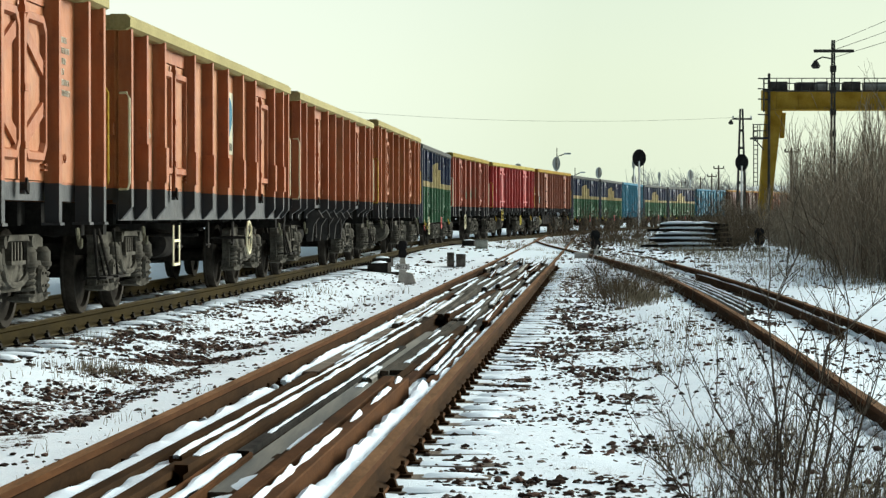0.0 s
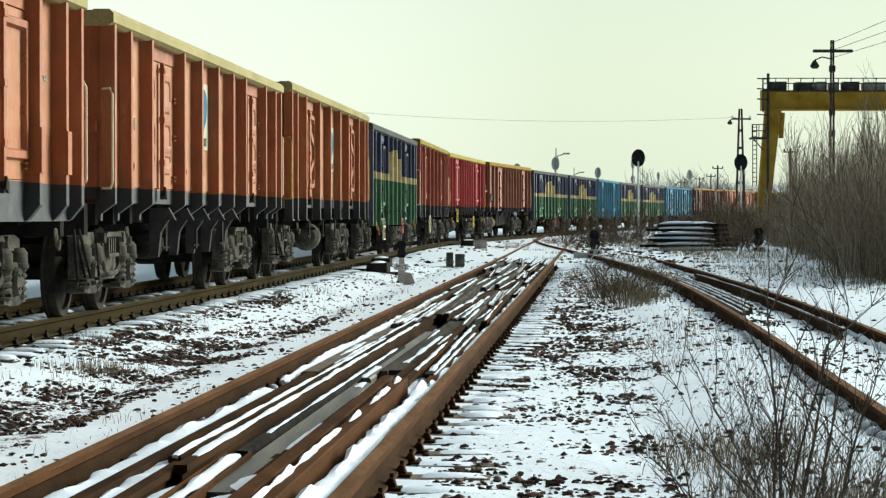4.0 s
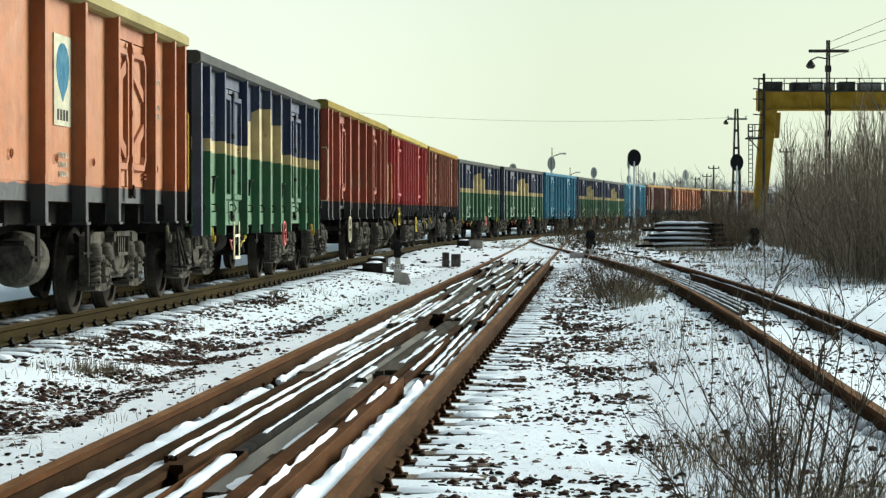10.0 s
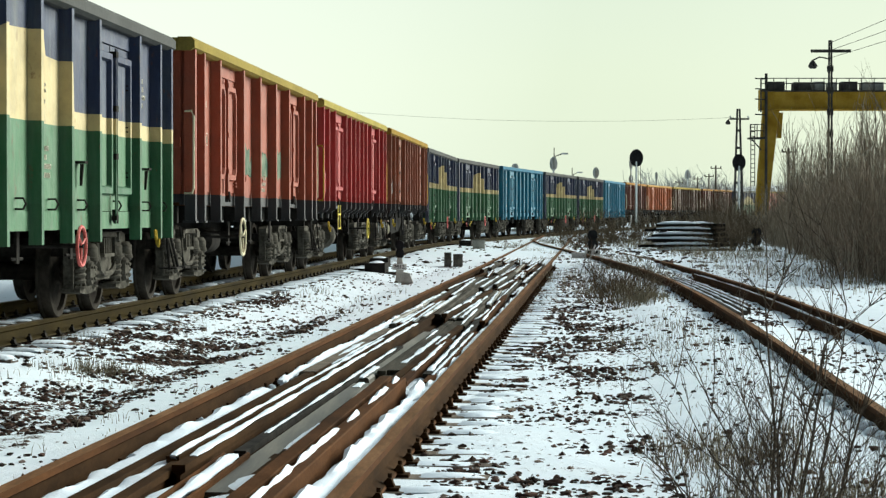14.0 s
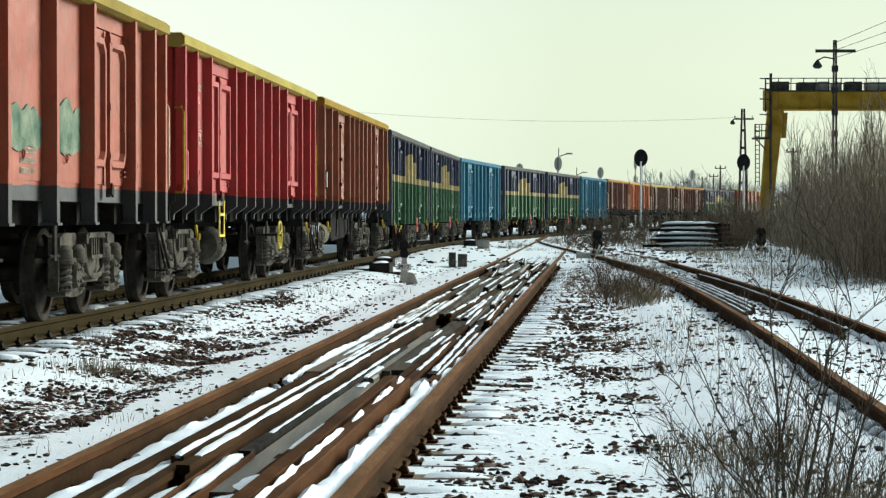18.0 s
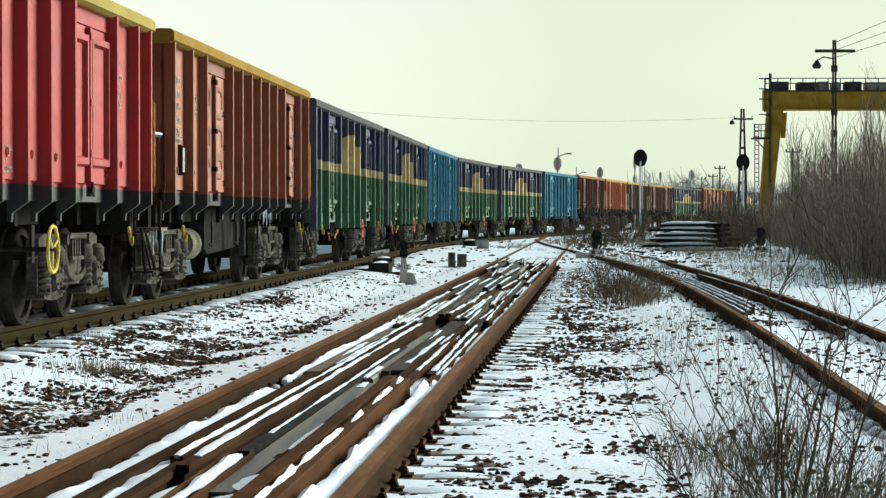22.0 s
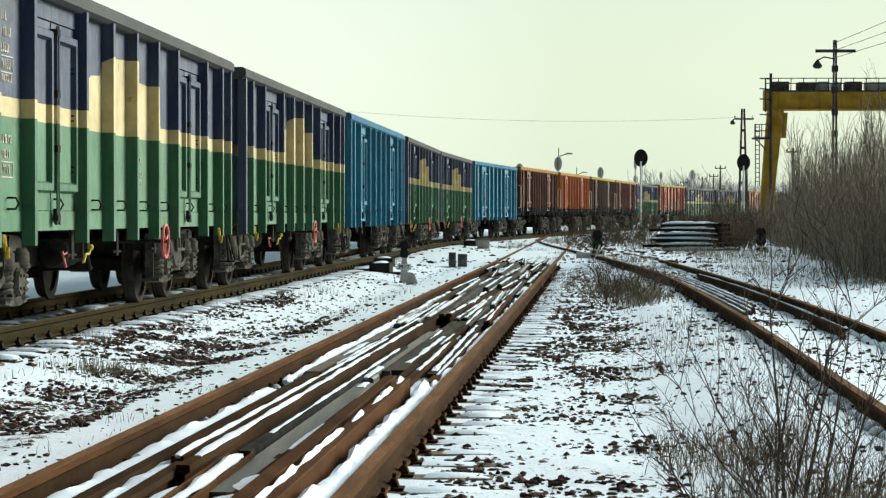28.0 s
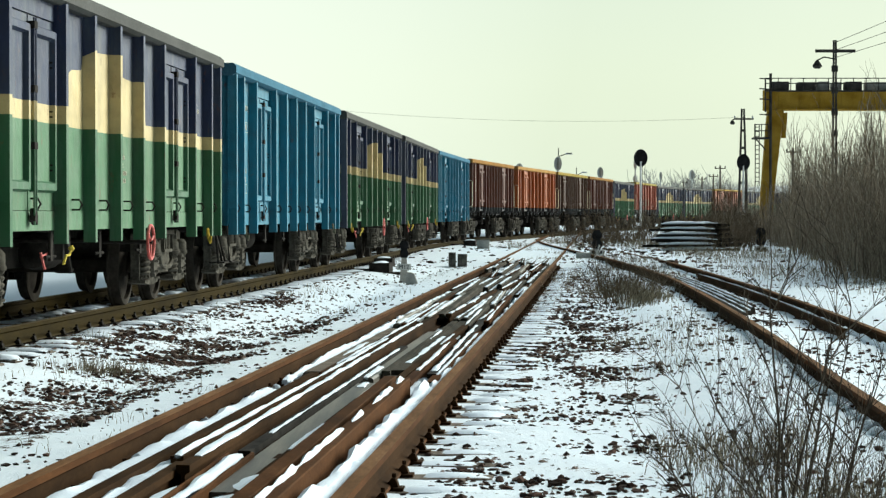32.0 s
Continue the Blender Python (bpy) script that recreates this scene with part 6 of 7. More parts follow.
def build_shrubs():
    L = "leafless thorny shrub with thin brown twigs in the snow"
    shrub("bare_shrub", 1.50, 10.3, 21, 7, 1.0, 0.5, 0.0075, L, 2, 5, 0.45, MAT_DARKTWIG)
    shrub("bare_shrub", 1.50, 9.8, 22, 11, 0.62, 0.7, 0.0045, L, 2, 6, 0.9, MAT_DARKTWIG)
    shrub("bare_shrub", 1.72, 9.9, 23, 9, 0.62, 0.7, 0.0042, L, 2, 6, 0.9, MAT_DARKTWIG)
    shrub("bare_shrub", 1.62, 9.6, 24, 14, 0.40, 0.9, 0.0032, L, 2, 6, 0.8, MAT_DARKTWIG)
    shrub("bare_shrub", 1.50, 10.1, 26, 7, 0.28, 0.8, 0.003, L, 2, 5, 0.8, MAT_DARKTWIG)
    shrub("bare_shrub", 1.65, 10.2, 27, 7, 0.30, 0.8, 0.003, L, 2, 5, 0.8, MAT_DARKTWIG)
    shrub("bare_shrub", 1.40, 11.0, 25, 8, 0.55, 0.6, 0.0045, L, 2, 5, 0.7, MAT_DARKTWIG)
    M = "low leafless brush standing in snow beside the siding"
    spots = ((2.82, 36.5, 0.85), (2.75, 37.5, 0.6), (2.95, 38.5, 0.5), (4.7, 90, 0.8), (6.5, 96, 1.4), (8.2, 100, 1.5),
             (7.2, 88, 1.1), (10.5, 92, 1.7), (9.6, 104, 1.6), (5.8, 84, 0.8), (10.6, 84, 1.5), (11.6, 88, 2.0), (12.6, 96, 2.4), (11.4, 100, 2.0), (12.0, 106, 2.2), (9.6, 78.5, 0.9), (7.0, 108, 1.3), (5.0, 100, 1.1), (9.0, 72.6, 0.8), (9.3, 73.0, 1.2), (8.9, 73.2, 0.7))
    for i, (x, y, h) in enumerate(spots):
        shrub("low_brush", x, y, 50 + i, 14 if y < 39 else 17, h, 0.75 if y < 39 else 1.2 + h * 0.5, 0.006 if y < 39 else 0.0105, M, 2, 5, 0.7, MAT_BRUSH)
    shrub("bare_shrub", 2.62, 34.6, 91, 38, 0.66, 0.85, 0.0055, "rounded dense brown shrub beside the siding", 2, 6, 1.0, MAT_BRUSH)
    for i, (x, y) in enumerate(((2.15, 36.0), (2.35, 39.5), (3.05, 35.0), (3.3, 38.0))):
        shrub("low_brush", x, y, 170 + i, 16, 0.34, 1.0, 0.0045, "low tan brush and dead stalks in the snow", 2, 4, 0.9, MAT_TWIG)
    shrub("bare_shrub", 1.70, 10.6, 92, 12, 0.95, 0.6, 0.0042, "leafless thorny shrub with long arching twigs", 2, 5, 1.25, MAT_DARKTWIG)
    rng = random.Random(77)
    for i in range(16):
        y = rng.uniform(80, 100)
        px = rng.uniform(1005, 1175) if i < 9 else rng.uniform(1240, 1300)
        shrub("low_brush", (px - 784) * y / LENS, y, 120 + i, 20, rng.uniform(0.5, 0.9) if i < 9 else rng.uniform(0.8, 1.5), 1.8, 0.011, "tangled dark brush beyond the switches", 2, 5, 0.8, MAT_BRUSH)


build_shrubs()


def build_thicket():
    """Dense bare saplings along the edge of the yard."""
    rng = random.Random(8)
    kinds, low = [], []
    for i in range(6):
        g = Geo()
        h = 3.6
        pts = [Vector((0, 0, -0.1))]
        d = Vector((rng.uniform(-0.06, 0.06), rng.uniform(-0.06, 0.06), 1))
        for j in range(5):
            d = (d + Vector((rng.uniform(-0.07, 0.07), rng.uniform(-0.07, 0.07), 0.16))).normalized()
            pts.append(pts[-1] + d * h / 5)
        g.tube(pts, 0.022, 4, 0.006)
        for _ in range(12):
            j = rng.randint(1, 5)
            p = pts[j - 1].lerp(pts[j], rng.random())
            s = Vector((rng.uniform(-0.35, 0.35), rng.uniform(-0.35, 0.35), rng.uniform(0.8, 1.3)))
            twig(g, p, s, rng.uniform(0.5, 1.3), 0.009, rng, 1, 0, 2, 3)
        kinds.append((np.array(g.v), g.f))
    for i in range(4):
        g = Geo()
        for _ in range(16):
            twig(g, Vector((rng.uniform(-0.6, 0.6), rng.uniform(-0.6, 0.6), -0.05)), Vector((rng.uniform(-0.22, 0.22), rng.uniform(-0.22, 0.22), 1)), rng.uniform(0.7, 1.6), 0.008, rng, 1, 0, 3, 3)
        low.append((np.array(g.v), g.f))
    V, F, k = [], [], 0

    def put(kind, x, y, sc):
        nonlocal k
        at = 784 + x * LENS / y
        if at < 1385:                      # only low growth about the crane's foot
            sc *= 0.62
        if abs(at - 1334) < 26 and y < 105:  # a clear patch round the dwarf signal
            return
        v, f = kind
        a = rng.uniform(0, 6.28)
        c, s = math.cos(a) * sc, math.sin(a) * sc
        V.append(np.stack([v[:, 0] * c - v[:, 1] * s + x, v[:, 0] * s + v[:, 1] * c + y, v[:, 2] * sc + ground_z(x, y)], 1))
        F.extend(tuple(i + k for i in t) for t in f)
        k += len(v)
    for _ in range(760):
        y = 46 + 92 * rng.random() ** 1.4
        edge = 8.7 + (y - 46) * 0.088
        x = edge + abs(rng.gauss(0, 1)) * (1.6 + y * 0.025)
        put(rng.choice(kinds), x, y, rng.uniform(0.6, 1.15) * (0.75 if x - edge < 0.7 else 1.0))
    for _ in range(480):
        y = 46 + 80 * rng.random() ** 1.3
        edge = 8.6 + (y - 46) * 0.095
        x = edge + rng.random() ** 1.5 * 5.0
        put(rng.choice(low), x, y, rng.uniform(0.7, 1.5))
    for _ in range(70):
        y = rng.uniform(82, 108)
        px = rng.uniform(1255, 1375)
        put(rng.choice(kinds), (px - 784) * y / LENS, y, rng.uniform(0.5, 1.0))
    for _ in range(90):
        y = rng.uniform(80, 104)
        put(rng.choice(low), (rng.uniform(1225, 1400) - 784) * y / LENS, y, rng.uniform(0.5, 1.15))
    me = bpy.data.meshes.new("thicket")
    me.from_pydata(np.concatenate(V).tolist(), [], F)
    me.materials.append(MAT_TWIG)
    tagged(new("thicket", me), "dense thicket of tall leafless brown saplings", "thicket", kind="stuff")


build_thicket()


# ---- signals ----
def at_ground(x, y, turn=0):
    return pose(x, y, ground_z(x, y), 0, 0, turn)


def oval(rx, rz, n=24, cz=0.0):
    return [(rx * math.cos(2 * math.pi * i / n), cz + rz * math.sin(2 * math.pi * i / n)) for i in range(n)]


def round_signal(x, y, zc, rx, rz, board, post, label, group, ladder=True):
    """A post signal with an oval board."""
    zg = ground_z(x, y)
    ob = thing("railway_signal", m=pose(x, y, zg), label=label, category="signal", group=group)
    h = zc - zg
    part("post", Geo().lathe([(0.06, -0.1), (0.052, h - rz * 0.4)], "z", 10), post, ob, smooth=True)
    part("board", Geo().prism(oval(rx, rz, 28, h), "y", -0.03, 0.03), board, ob)
    part("lamp_case", Geo().box(-rx * 0.45, rx * 0.45, 0.03, 0.28, h - rz * 0.75, h + rz * 0.75, c=0.04), board, ob)
    if not ladder:
        part("lamp_back", Geo().box(-rx * 0.30, rx * 0.30, -0.2, -0.031, h - rz * 0.8, h + rz * 0.8, c=0.02), MAT_CONC, ob, "grey lamp case")
    part("foot", Geo().box(-0.25, 0.25, -0.25, 0.25, -0.1, 0.18), MAT_CONC, ob)
    if ladder:
        for o in (0.10, 0.22):
            part("ladder_rail", Geo().tube([(o, 0.05, 0.2), (o, 0.05, h - 0.3)], 0.012, 5), MAT_DARKSTEEL, ob)
        for i in range(int((h - 0.6) / 0.35)):
            part("rung", Geo().tube([(0.10, 0.05, 0.4 + i * 0.35), (0.22, 0.05, 0.4 + i * 0.35)], 0.01, 4), MAT_DARKSTEEL, ob)
    return ob


def pix(x, y, depth):
    """World place at a depth along the view for a bearing and a slope."""
    return (x - 784) * depth / LENS, depth, 1.03 + (382 - y) * depth / LENS


def build_signals():
    L = "black oval signal board on a pale post, seen from behind"
    for px, py, dep in ((1121.5, 280, 118), (1303, 288, 122)):
        x, y, z = pix(px, py, dep)
        round_signal(x, y, z, 0.35, 0.45, MAT_BLACK, MAT_PALE, L, "black signals")
    for px, py, dep, rx, rz in ((907, 297, 150, 0.23, 0.27), (975, 290, 139, 0.24, 0.42), (1050, 306, 166, 0.23, 0.4), (1112, 290, 160, 0.13, 0.4), (1112, 317, 165, 0.15, 0.28), (1157, 312, 192, 0.13, 0.36), (1212, 310, 222, 0.26, 0.50)):
        x, y, z = pix(px, py, dep)
        round_signal(x, y, z, rx, rz, MAT_PALE, MAT_PALE, "pale grey signal on a post beyond the train", "pale signals beyond the train", False)
    MAT_LENS, lnt, lb = base_mat("violet_lens_glass", 0.15)
    lb.inputs["Base Color"].default_value = (0.05, 0.02, 0.22, 1)
    # low shunting signals
    for px, base, dep, h, k in ((1044, 456, 68, 0.72, 1.0), (1334, 464, 73, 0.74, 1.0), (703, 496, 46, 0.84, 0.62)):
        x, y, _ = pix(px, base, dep)
        ob = thing("dwarf_signal", m=at_ground(x, y), label="small black shunting signal on a concrete foot", category="signal", group="shunting signals")
        lo = h - 0.55 * k
        part("lamp_case", Geo().prism([(-0.10 * k, lo), (0.10 * k, lo), (0.13 * k, lo + 0.06 * k), (0.13 * k, lo + 0.2 * k), (0.09 * k, lo + 0.27 * k), (0.14 * k, lo + 0.34 * k), (0.14 * k, h - 0.1 * k), (0.08 * k, h), (-0.08 * k, h),
                                       (-0.14 * k, h - 0.1 * k), (-0.14 * k, lo + 0.34 * k), (-0.09 * k, lo + 0.27 * k), (-0.13 * k, lo + 0.2 * k), (-0.13 * k, lo + 0.06 * k)], "y", -0.1, 0.12), MAT_BLACK, ob)
        for zz in (h - 0.13 * k, h - 0.41 * k):
            part("hood", Geo().lathe([(0.115 * k, -0.26), (0.10 * k, -0.1)], "y", 14, (0.02, 0, zz)), MAT_BLACK, ob)
        part("foot", Geo().prism([(-0.10, -0.1), (0.10, -0.1), (0.05, lo), (-0.05, lo)], "y", -0.08, 0.08), MAT_CONC, ob)
        part("lens", Geo().lathe([(0.03 * k, -0.105), (0.06 * k, -0.103), (0.06 * k, -0.09)], "y", 14, (0.02, 0, h - 0.41 * k)), MAT_LENS, ob, "violet signal lens")
        if px == 703:
            part("name_plate", Geo().box(-0.14, 0.14, -0.26, -0.24, 0.26, 0.38), MAT_WHITE, ob, "white plate lettered M12")
            txt = bpy.data.curves.new("lettering", "FONT")
            txt.body, txt.size, txt.extrude, txt.align_x = "M12", 0.12, 0.001, "CENTER"
            txt.materials.append(MAT_BLACK)
            lt = new("lettering", txt)
            lt.parent = ob
            lt.matrix_basis = pose(0, -0.263, 0.28, 90)
        else:
            part("name_plate", Geo().box(-0.22, 0.22, -0.16, -0.14, 0.0, 0.15), MAT_WHITE, ob, "white plate with dark characters")
            part("character_bars", Geo().box(-0.16, -0.05, -0.163, -0.1605, 0.03, 0.12).box(0.03, 0.15, -0.163, -0.1605, 0.03, 0.12), MAT_BLACK, ob)["kind"] = "stuff"
    # concrete marker beside the train's track
    x, y, _ = pix(716, 497, 44.5)
    ob = thing("concrete_marker", Geo().prism([(-0.12, -0.1), (0.17, -0.1), (0.05, 0.22), (-0.09, 0.25)], "y", -0.12, 0.12), MAT_CONC, at_ground(x, y), "slanted pale concrete marker standing in snow", "marker post")
    for px, py, dep, w, h in ((788, 468, 58, 0.09, 0.26), (806, 466, 58, 0.12, 0.22)):
        x, y, _ = pix(px, py, dep)
        thing("marker_post", Geo().box(-w, w, -0.08, 0.08, -0.1, h, c=0.02), MAT_STAINED, at_ground(x, y), "short dark weathered concrete post in snow", "marker post", "short posts")
    x, y, _ = pix(843, 440, 78)
    bx = thing("relay_box", Geo().box(-0.21, 0.21, -0.2, 0.2, -0.05, 0.28, c=0.02), MAT_CONC, at_ground(x, y), "pale square relay box beside the switch", "relay box")
    part("lid", Geo().box(-0.24, 0.24, -0.23, 0.23, 0.285, 0.32), MAT_STAINED, bx)
    # point machines
    for px, py, dep, w in ((662, 478, 50, 0.42), (820, 437, 85, 0.5), (668, 470, 54, 0.3)):
        x, y, _ = pix(px, py, dep)
        ob = thing("point_machine", m=at_ground(x, y, 86), label="low black point machine with throw rods beside the track", category="point machine", group="point machines")
        part("case", Geo().prism([(-w, 0.0), (w, 0.0), (w, 0.14), (w - 0.05, 0.2), (-w + 0.05, 0.2), (-w, 0.14)], "y", -0.22, 0.22), MAT_IRON, ob)
        part("snow_cap", snow_cap_mesh(-w * 0.8, w * 0.8, -0.2, 0.2, 0.04, int(px)), None, ob).location = (0, 0, 0.2)
        part("throw_rod", Geo().tube([(0, 0.2, 0.05), (0, 0.95, 0.05)], 0.025), MAT_IRON, ob)
        part("mounting_timber", Geo().box(-w * 0.7, -w * 0.4, -0.5, 0.6, -0.1, 0.0).box(w * 0.4, w * 0.7, -0.5, 0.6, -0.1, 0.0), MAT_DARKWOOD, ob)
    # low board in the throat
    x, y, _ = pix(1020, 460, 63)
    ob = thing("sign_board", m=at_ground(x, y), label="low white board on the ground in the switch throat", category="sign")
    part("board", Geo().box(-0.2, 0.2, -0.02, 0.02, 0.0, 0.16), MAT_WHITE, ob)
    part("post", Geo().box(-0.03, 0.03, 0.02, 0.06, -0.1, 0.14), MAT_CONC, ob)


build_signals()


def build_scrap():
    """A torn white strip caught in the brush."""
    x, y, _ = pix(1045, 475, 58)
    z = ground_z(x, y)
    g = Geo().tube([(x + 0.06, y, z + 0.45), (x + 0.02, y, z + 0.36), (x + 0.06, y + 0.02, z + 0.27), (x - 0.03, y, z + 0.2), (x - 0.1, y, z + 0.1), (x - 0.16, y, z + 0.04)], 0.022, 5, 0.012)
    thing("plastic_strip", g, MAT_WHITE, label="torn white plastic strip caught on brush", category="litter")


build_scrap()


# ---- stack of sleepers, gantry crane, poles, wires ----
MAT_TAR = mottled("black_tarred_sleeper", (0.010, 0.009, 0.008), (0.032, 0.028, 0.024), 3, 0.8, 0.0, 30, 0.3, 0.01)


def build_stack():
    rng = random.Random(12)
    z0 = ground_z(7.8, 74)
    for layer in range(6):
        for row in range(3):
            ln = rng.uniform(1.15, 1.45) - layer * 0.03
            if layer == 1:
                ln += 0.15
            ob = thing("stacked_timber", Geo().prism(plank_profile(0.22, 0.09), "x", -ln, ln), MAT_TAR,
                       pose(7.98 + rng.uniform(-0.2, 0.2), 74 + row * 0.32 + layer * 0.15 + rng.uniform(-0.04, 0.04), z0 + 0.05 + layer * 0.165, 0, rng.uniform(-1.6, 1.6), rng.uniform(-3, 3)),
                       "dark old sleeper in a snowy stack", "sleeper", "stack of old sleepers")
            if row == 0 or layer == 5:
                part("snow_cap", snow_cap_mesh(-ln, ln * rng.uniform(0.4, 1), -0.17, 0.08, 0.06 if layer else 0.09, 60 + layer * 3 + row, 14), None, ob, "ridge of snow")
        if layer < 5:
            for o in (-0.8, 0.7):
                thing("spacer_block", Geo().box(-0.08, 0.08, 0.12, 0.85, 0.0, 0.072), MAT_DARKWOOD, pose(7.98 + o + rng.uniform(-0.1, 0.1), 74 + layer * 0.15, z0 + 0.053 + layer * 0.165), "dark spacer block between stacked sleepers", "spacer block", "stack of old sleepers")


build_stack()


def build_crane():
    Y = 140.0
    k = Y / LENS
    X = lambda px: (px - 784) * k
    Z = lambda py: 1.03 + (382 - py) * k
    ob = thing("gantry_crane", m=pose(0, Y, 0), label="faded yellow gantry crane with a walkway and cabinets on its beam", category="gantry crane")
    part("beam", Geo().box(X(1362), X(1850), -0.6, 0.6, Z(193), Z(164)), MAT_CRANE, ob, "yellow box girder")
    part("beam_flange", Geo().box(X(1360), X(1850), -0.75, 0.75, Z(196), Z(193.3)), MAT_CRANE, ob)
    for px in range(1400, 1850, 36):
        part("stiffener", Geo().box(X(px), X(px + 1.5), -0.64, -0.605, Z(192), Z(165)), MAT_CRANE, ob)
    for a in (0, 420):
        part("leg", Geo().prism([(X(1329 + a), -0.4), (X(1349 + a), -0.4), (X(1361 + a), Z(300)), (X(1373 + a), Z(196.5)), (X(1345 + a), Z(196.5)), (X(1337 + a), Z(300))], "y", -0.35, 0.35), MAT_CRANE, ob, "tapered yellow leg")
        part("leg_truck", Geo().box(X(1325 + a), X(1370 + a), -1.2, 1.2, -0.35, 0.3), MAT_DARKSTEEL, ob)
    part("corner_plate", Geo().box(X(1339), X(1361.5), -0.6, 0.6, Z(196), Z(160)), MAT_CRANE, ob)
    part("brace", Geo().prism([(X(1374), Z(200)), (X(1380), Z(200)), (X(1377), Z(245)), (X(1370), Z(245))], "y", -0.2, 0.2), MAT_CRANE, ob)
    part("walkway", Geo().box(X(1340), X(1850), -1.1, -0.2, Z(163.6), Z(162)), MAT_DARKSTEEL, ob)
    for py in (141, 150):
        part("handrail", Geo().tube([(X(1338), -1.05, Z(py)), (X(1850), -1.05, Z(py))], 0.03, 5), MAT_DARKSTEEL, ob)
    for px in range(1338, 1850, 22):
        part("stanchion", Geo().tube([(X(px), -1.05, Z(163)), (X(px), -1.05, Z(140))], 0.03, 5), MAT_DARKSTEEL, ob)
    MAT_CABINET = mottled("grey_cabinet_paint", (0.17, 0.175, 0.165), (0.30, 0.30, 0.285), 2, 0.7, 0.0, 20, 0.2, 0.01)
    for i, (a, b) in enumerate(((1351, 1380), (1396, 1426), (1432, 1451), (1457, 1472), (1480, 1508), (1516, 1554), (1564, 1600))):
        part("cabinet", Geo().box(X(a), X(b), -0.9, 0.3, Z(162), Z(146.5 + i % 2), c=0.05), MAT_DARKSTEEL if i in (0, 1, 4) else MAT_CABINET, ob, "grey electrical cabinet")
    part("mast", Geo().tube([(X(1348), -0.7, Z(400)), (X(1348), -0.7, Z(132))], 0.09, 6), MAT_DARKSTEEL, ob)
    part("mast", Geo().tube([(X(1338), -0.9, Z(200)), (X(1338), -0.9, Z(142))], 0.05, 6), MAT_DARKSTEEL, ob)
    # caged ladder with its platform
    for px in (1322, 1329):
        part("ladder_rail", Geo().tube([(X(px), -0.5, Z(330)), (X(px), -0.5, Z(222))], 0.03, 5), MAT_DARKSTEEL, ob)
    for py in range(226, 330, 8):
        part("rung", Geo().tube([(X(1322), -0.5, Z(py)), (X(1329), -0.5, Z(py))], 0.025, 4), MAT_DARKSTEEL, ob)
    part("platform", Geo().box(X(1319), X(1345), -1.0, 0.4, Z(247), Z(244)), MAT_DARKSTEEL, ob)
    for py in (222, 233):
        part("platform_rail", Geo().tube([(X(1319), -1.0, Z(py)), (X(1343), -1.0, Z(py))], 0.03, 5), MAT_DARKSTEEL, ob)
    for px in (1319, 1331, 1343):
        part("platform_post", Geo().tube([(X(px), -1.0, Z(246)), (X(px), -1.0, Z(221))], 0.03, 5), MAT_DARKSTEEL, ob)
    part("platform_strut", Geo().tube([(X(1322), -0.8, Z(247)), (X(1340), -0.5, Z(266))], 0.04, 5), MAT_DARKSTEEL, ob)
    for py in (142, 160, 178, 205):
        part("arm", Geo().tube([(X(1328), -0.9, Z(py - 1)), (X(1348), -0.7, Z(py))], 0.04, 5), MAT_DARKSTEEL, ob)


build_crane()


def lamp_on_arm(ob, x, z, side, mat):
    part("lamp_arm", Geo().tube([(0, 0, z), (x * 0.6, 0, z + 0.08), (x, 0, z - 0.05)], 0.03, 5), mat, ob)
    part("lamp_shade", Geo().lathe([(0.05, z - 0.05), (0.1, z - 0.12), (0.2, z - 0.28), (0.12, z - 0.38)], "z", 10, (x, 0, 0)), MAT_DARKSTEEL, ob)


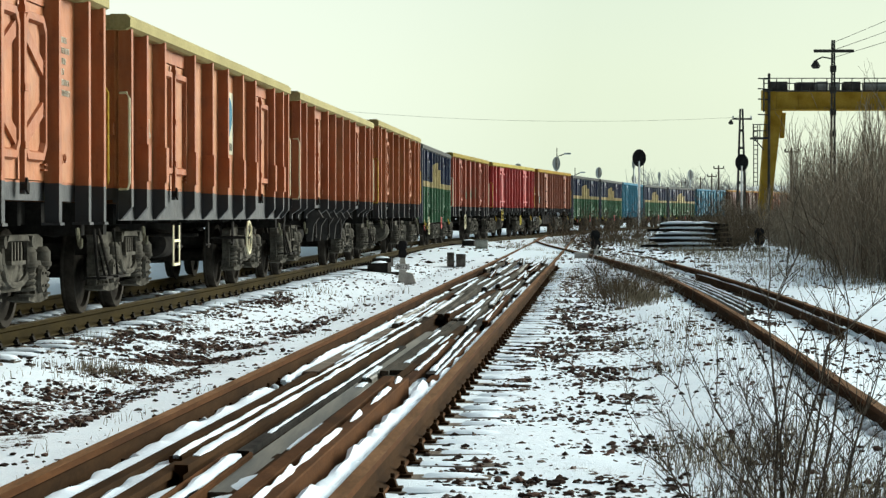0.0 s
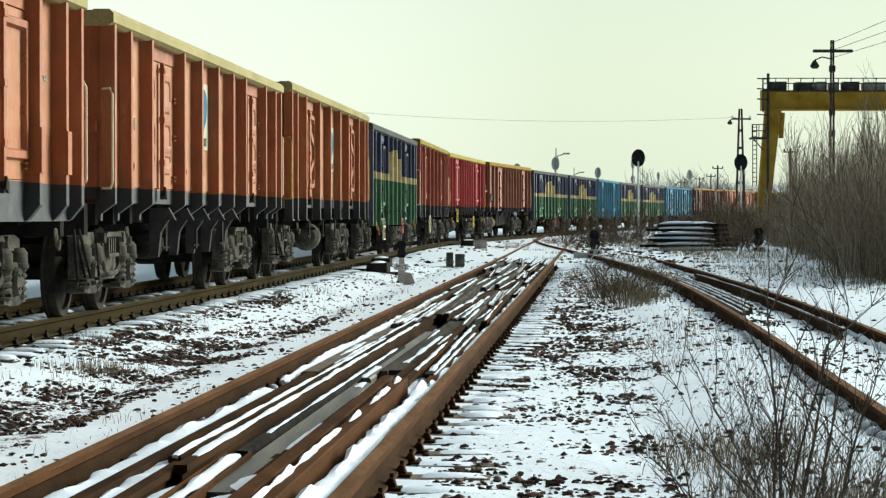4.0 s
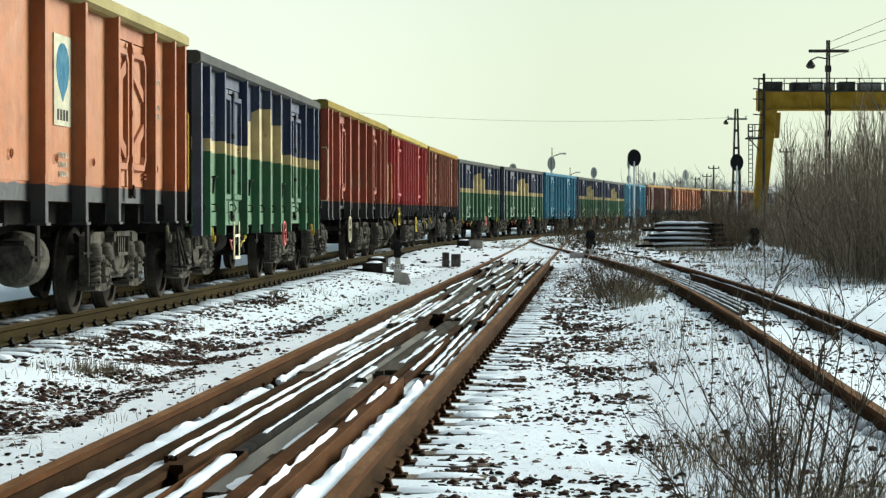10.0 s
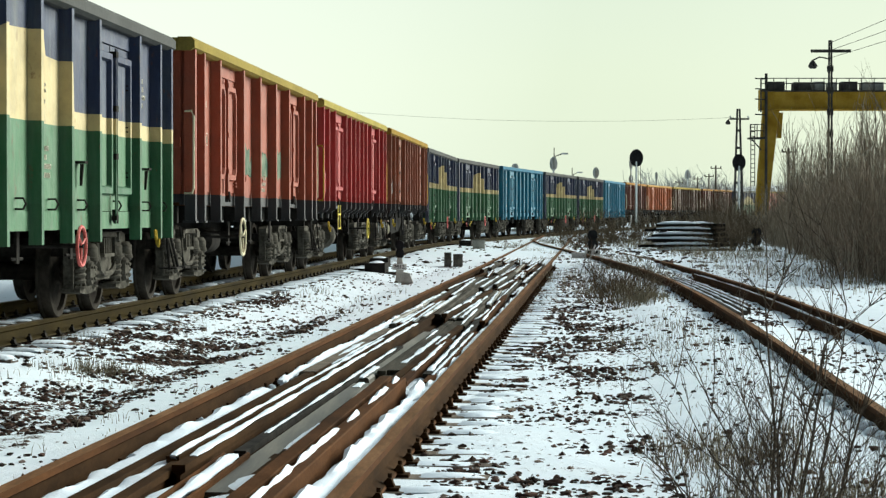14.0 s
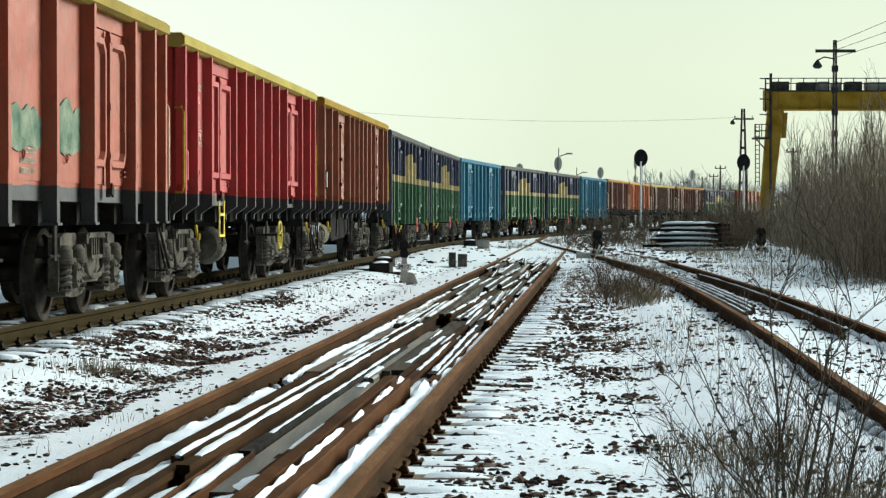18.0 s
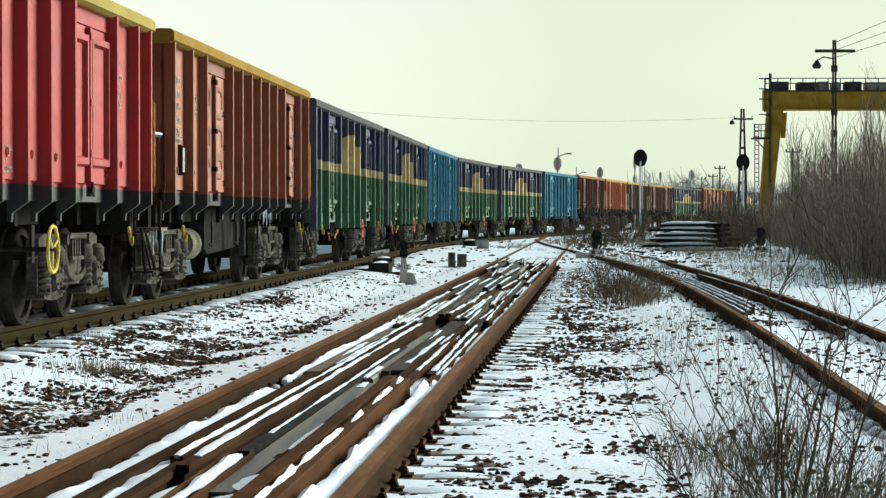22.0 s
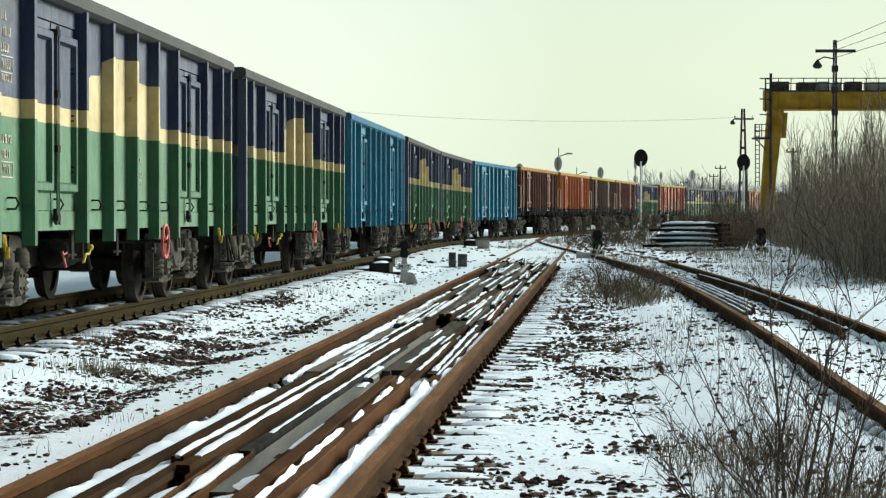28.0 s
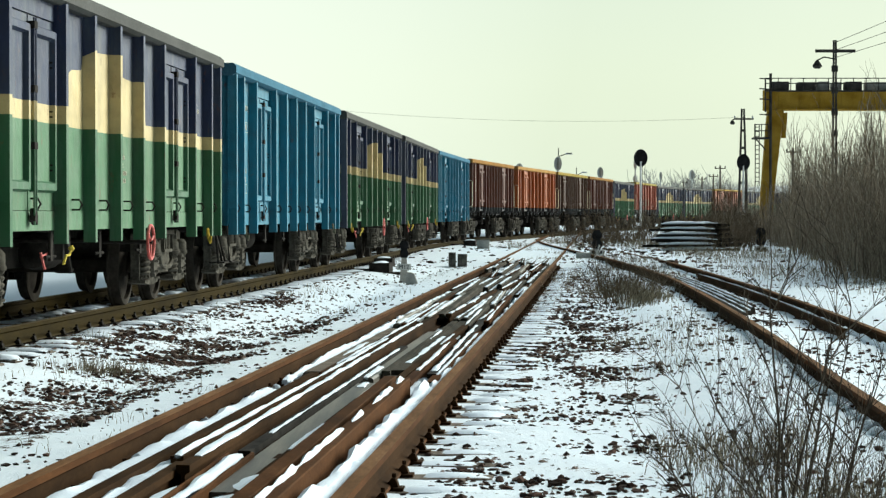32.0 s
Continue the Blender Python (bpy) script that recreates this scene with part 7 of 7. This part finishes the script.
def build_poles():
    # twin-legged concrete pole with a crossarm and a lamp
    x, y, z = pix(1302, 193, 165)
    zg = ground_z(x, y)
    ob = thing("utility_pole", m=pose(x, y, zg), label="slender twin-legged concrete pole with a crossarm and lamp", category="utility pole", group="poles")
    h = z - zg
    for sx in (-1, 1):
        part("leg", Geo().prism([(sx * 0.26, -0.1), (sx * 0.42, -0.1), (sx * 0.14, h), (sx * 0.02, h)], "y", -0.09, 0.09), MAT_DARKSTEEL, ob)
    for i in range(6):
        zz = 0.8 + i * (h - 1.2) / 6
        w = 0.34 - 0.25 * zz / h
        part("spacer", Geo().box(-w, w, -0.07, 0.07, zz, zz + 0.18), MAT_DARKSTEEL, ob)
    part("crossarm", Geo().box(-0.65, 0.75, -0.16, -0.09, h - 0.8, h - 0.68), MAT_DARKSTEEL, ob)
    for o in (-0.6, 0.68):
        part("insulator", Geo().lathe([(0.05, h - 0.68), (0.07, h - 0.6), (0.04, h - 0.5)], "z", 8, (o, -0.12, 0)), MAT_WHITE, ob)
    lamp_on_arm(ob, -0.75, h - 0.75, -1, MAT_DARKSTEEL)
    top = Vector((x, y - 0.1, z - 0.6))
    # tall pole among the saplings
    x, y, z = pix(1464, 72, 92)
    zg = ground_z(x, y)
    ob = thing("utility_pole", m=pose(x, y, zg), label="tall dark concrete pole with a lamp, rising from the thicket", category="utility pole", group="poles")
    h = z - zg
    for sx in (-1, 1):
        part("leg", Geo().prism([(sx * 0.05, -0.1), (sx * 0.12, -0.1), (sx * 0.07, h), (sx * 0.015, h)], "y", -0.08, 0.08), MAT_DARKSTEEL, ob)
    for i in range(8):
        zz = 0.8 + i * (h - 1.2) / 8
        part("spacer", Geo().box(-0.12, 0.12, -0.07, 0.07, zz, zz + 0.25), MAT_DARKSTEEL, ob)
    part("crossarm", Geo().box(-0.8, 0.8, -0.17, -0.1, h - 0.5, h - 0.38), MAT_DARKSTEEL, ob)
    lamp_on_arm(ob, -0.7, h - 0.75, -1, MAT_DARKSTEEL)
    tall = Vector((x, y, z - 0.3))
    # poles further off
    for px, py, dep, arm in ((1391, 262, 190, 1), (1262, 293, 260, 1), (1250, 308, 300, 1), (1230, 313, 330, 1), (1197, 320, 380, 1), (1204, 316, 420, 0), (1188, 325, 420, 0)):
        x, y, z = pix(px, py, dep)
        zg = ground_z(x, y)
        ob = thing("utility_pole", m=pose(x, y, zg), label="distant timber utility pole with a crossarm", category="utility pole", group="poles")
        part("shaft", Geo().lathe([(0.14, -0.1), (0.09, z - zg)], "z", 8), MAT_WOOD, ob)
        if arm:
            part("crossarm", Geo().box(-0.62, 0.62, -0.2, -0.11, z - zg - 0.4, z - zg - 0.29), MAT_WOOD, ob)
            for o in (-0.55, 0.55):
                part("insulator", Geo().lathe([(0.06, z - zg - 0.28), (0.08, z - zg - 0.18), (0.04, z - zg - 0.08)], "z", 6, (o, -0.155, 0)), MAT_DARKSTEEL, ob)
    # lamp masts beyond the train
    for px, py, dep, lx in ((976, 262, 165, 0.55), (1008, 297, 200, 0.45)):
        x, y, z = pix(px, py, dep)
        zg = ground_z(x, y)
        ob = thing("lamp_mast", m=pose(x, y, zg), label="thin lamp mast with an angled lamp beyond the train", category="lamp mast", group="lamp masts")
        h = z - zg
        part("mast", Geo().tube([(0, 0, -0.1), (0, 0, h)], 0.07, 6, 0.035), MAT_DARKSTEEL, ob)
        part("lamp_arm", Geo().tube([(0.05, 0, h - 1.0), (0.1, 0, h - 0.6), (lx, 0, h - 0.45)], 0.04, 5), MAT_DARKSTEEL, ob)
        part("lamp_head", Geo().box(lx - 0.05, lx + 0.45, -0.1, 0.1, h - 0.48, h - 0.36, c=0.03), MAT_PALE, ob)
    # wires: a sagging line behind the train, and two off the tall pole
    def wire(a, b, sag, r, label):
        pts = [a.lerp(b, i / 30) - Vector((0, 0, sag * 4 * (i / 30) * (1 - i / 30))) for i in range(31)]
        thing("overhead_wire", Geo().tube(pts, r, 4), MAT_DARKSTEEL, label=label, category="wire", group="wires")
    x, y, z = pix(330, 166, 172)
    wire(Vector((x, y, z)), top, 1.0, 0.008, "thin sagging overhead wire")
    for i, (px, py) in enumerate(((1568, 52), (1568, 74), (1568, 88))):
        x, y, z = pix(1568 + 500, py - 260 + i * 30, 110)
        wire(tall + Vector((0, 0, 0.2 - 0.3 * i)), Vector((x, y, z)), 0.25, 0.011, "thin overhead wire off the tall pole")


build_poles()


# ---- distance: bare trees and a low ridge ----
# pale greys put the distance haze into the far branches' colour
MAT_FARTREE = island_mat("haze_pale_far_branches", [(0, (0.36, 0.355, 0.34)), (0.5, (0.48, 0.475, 0.455)), (1, (0.60, 0.595, 0.57))])
MAT_RIDGE = mottled("far_snowy_ridge", (0.50, 0.53, 0.54), (0.66, 0.68, 0.67), 0.01, 0.95, 0, 0.05, 0.1, 0.5)


def build_distance():
    rng = random.Random(31)
    g = Geo()
    Y = 420.0
    for _ in range(150):
        px = rng.choice((rng.uniform(1130, 1340), rng.uniform(1150, 1250), rng.uniform(1165, 1215), rng.uniform(1280, 1560), rng.uniform(700, 1340)))
        y = Y + rng.uniform(-60, 80)
        x = (px - 784) * y / LENS
        tall = rng.uniform(4.5, 8.5) * (1.0 if px > 1120 else 0.6)
        p = Vector((x, y, -0.3))
        g.tube([p, p + Vector((0.1, 0, tall * 0.45))], 0.16, 5, 0.1)
        for _ in range(16):
            b = p + Vector((0, 0, tall * rng.uniform(0.2, 0.5)))
            twig(g, b, Vector((rng.uniform(-0.8, 0.8), rng.uniform(-0.5, 0.5), rng.uniform(0.4, 1.2))), tall * rng.uniform(0.3, 0.6), 0.085, rng, 1, 0, 6, 3)
    me = bpy.data.meshes.new("far_trees")
    me.from_pydata(g.v, [], g.f)
    me.materials.append(MAT_FARTREE)
    tagged(new("far_trees", me), "distant hazy line of bare winter trees", "trees", kind="stuff")
    verts, faces = [], []
    n = 120
    for i in range(n + 1):
        x = -1500 + 3600 * i / n
        h = 14 + 9 * noise.noise((x * 0.002, 1, 0)) + 2.5 * noise.noise((x * 0.02, 4, 0)) + 6 * math.exp(-((x - 240) / 260) ** 2)
        verts += [(x, 1700, -1), (x, 1760, h * 0.7), (x, 1900, h)]
    for i in range(n):
        for k in (0, 1):
            faces.append((i * 3 + k, (i + 1) * 3 + k, (i + 1) * 3 + k + 1, i * 3 + k + 1))
    me = bpy.data.meshes.new("far_ridge")
    me.from_pydata(verts, [], faces)
    me.materials.append(MAT_RIDGE)
    me.shade_smooth()
    tagged(new("far_ridge", me), "low pale snowy ridge on the horizon", "hills", kind="structure")


build_distance()

motions()
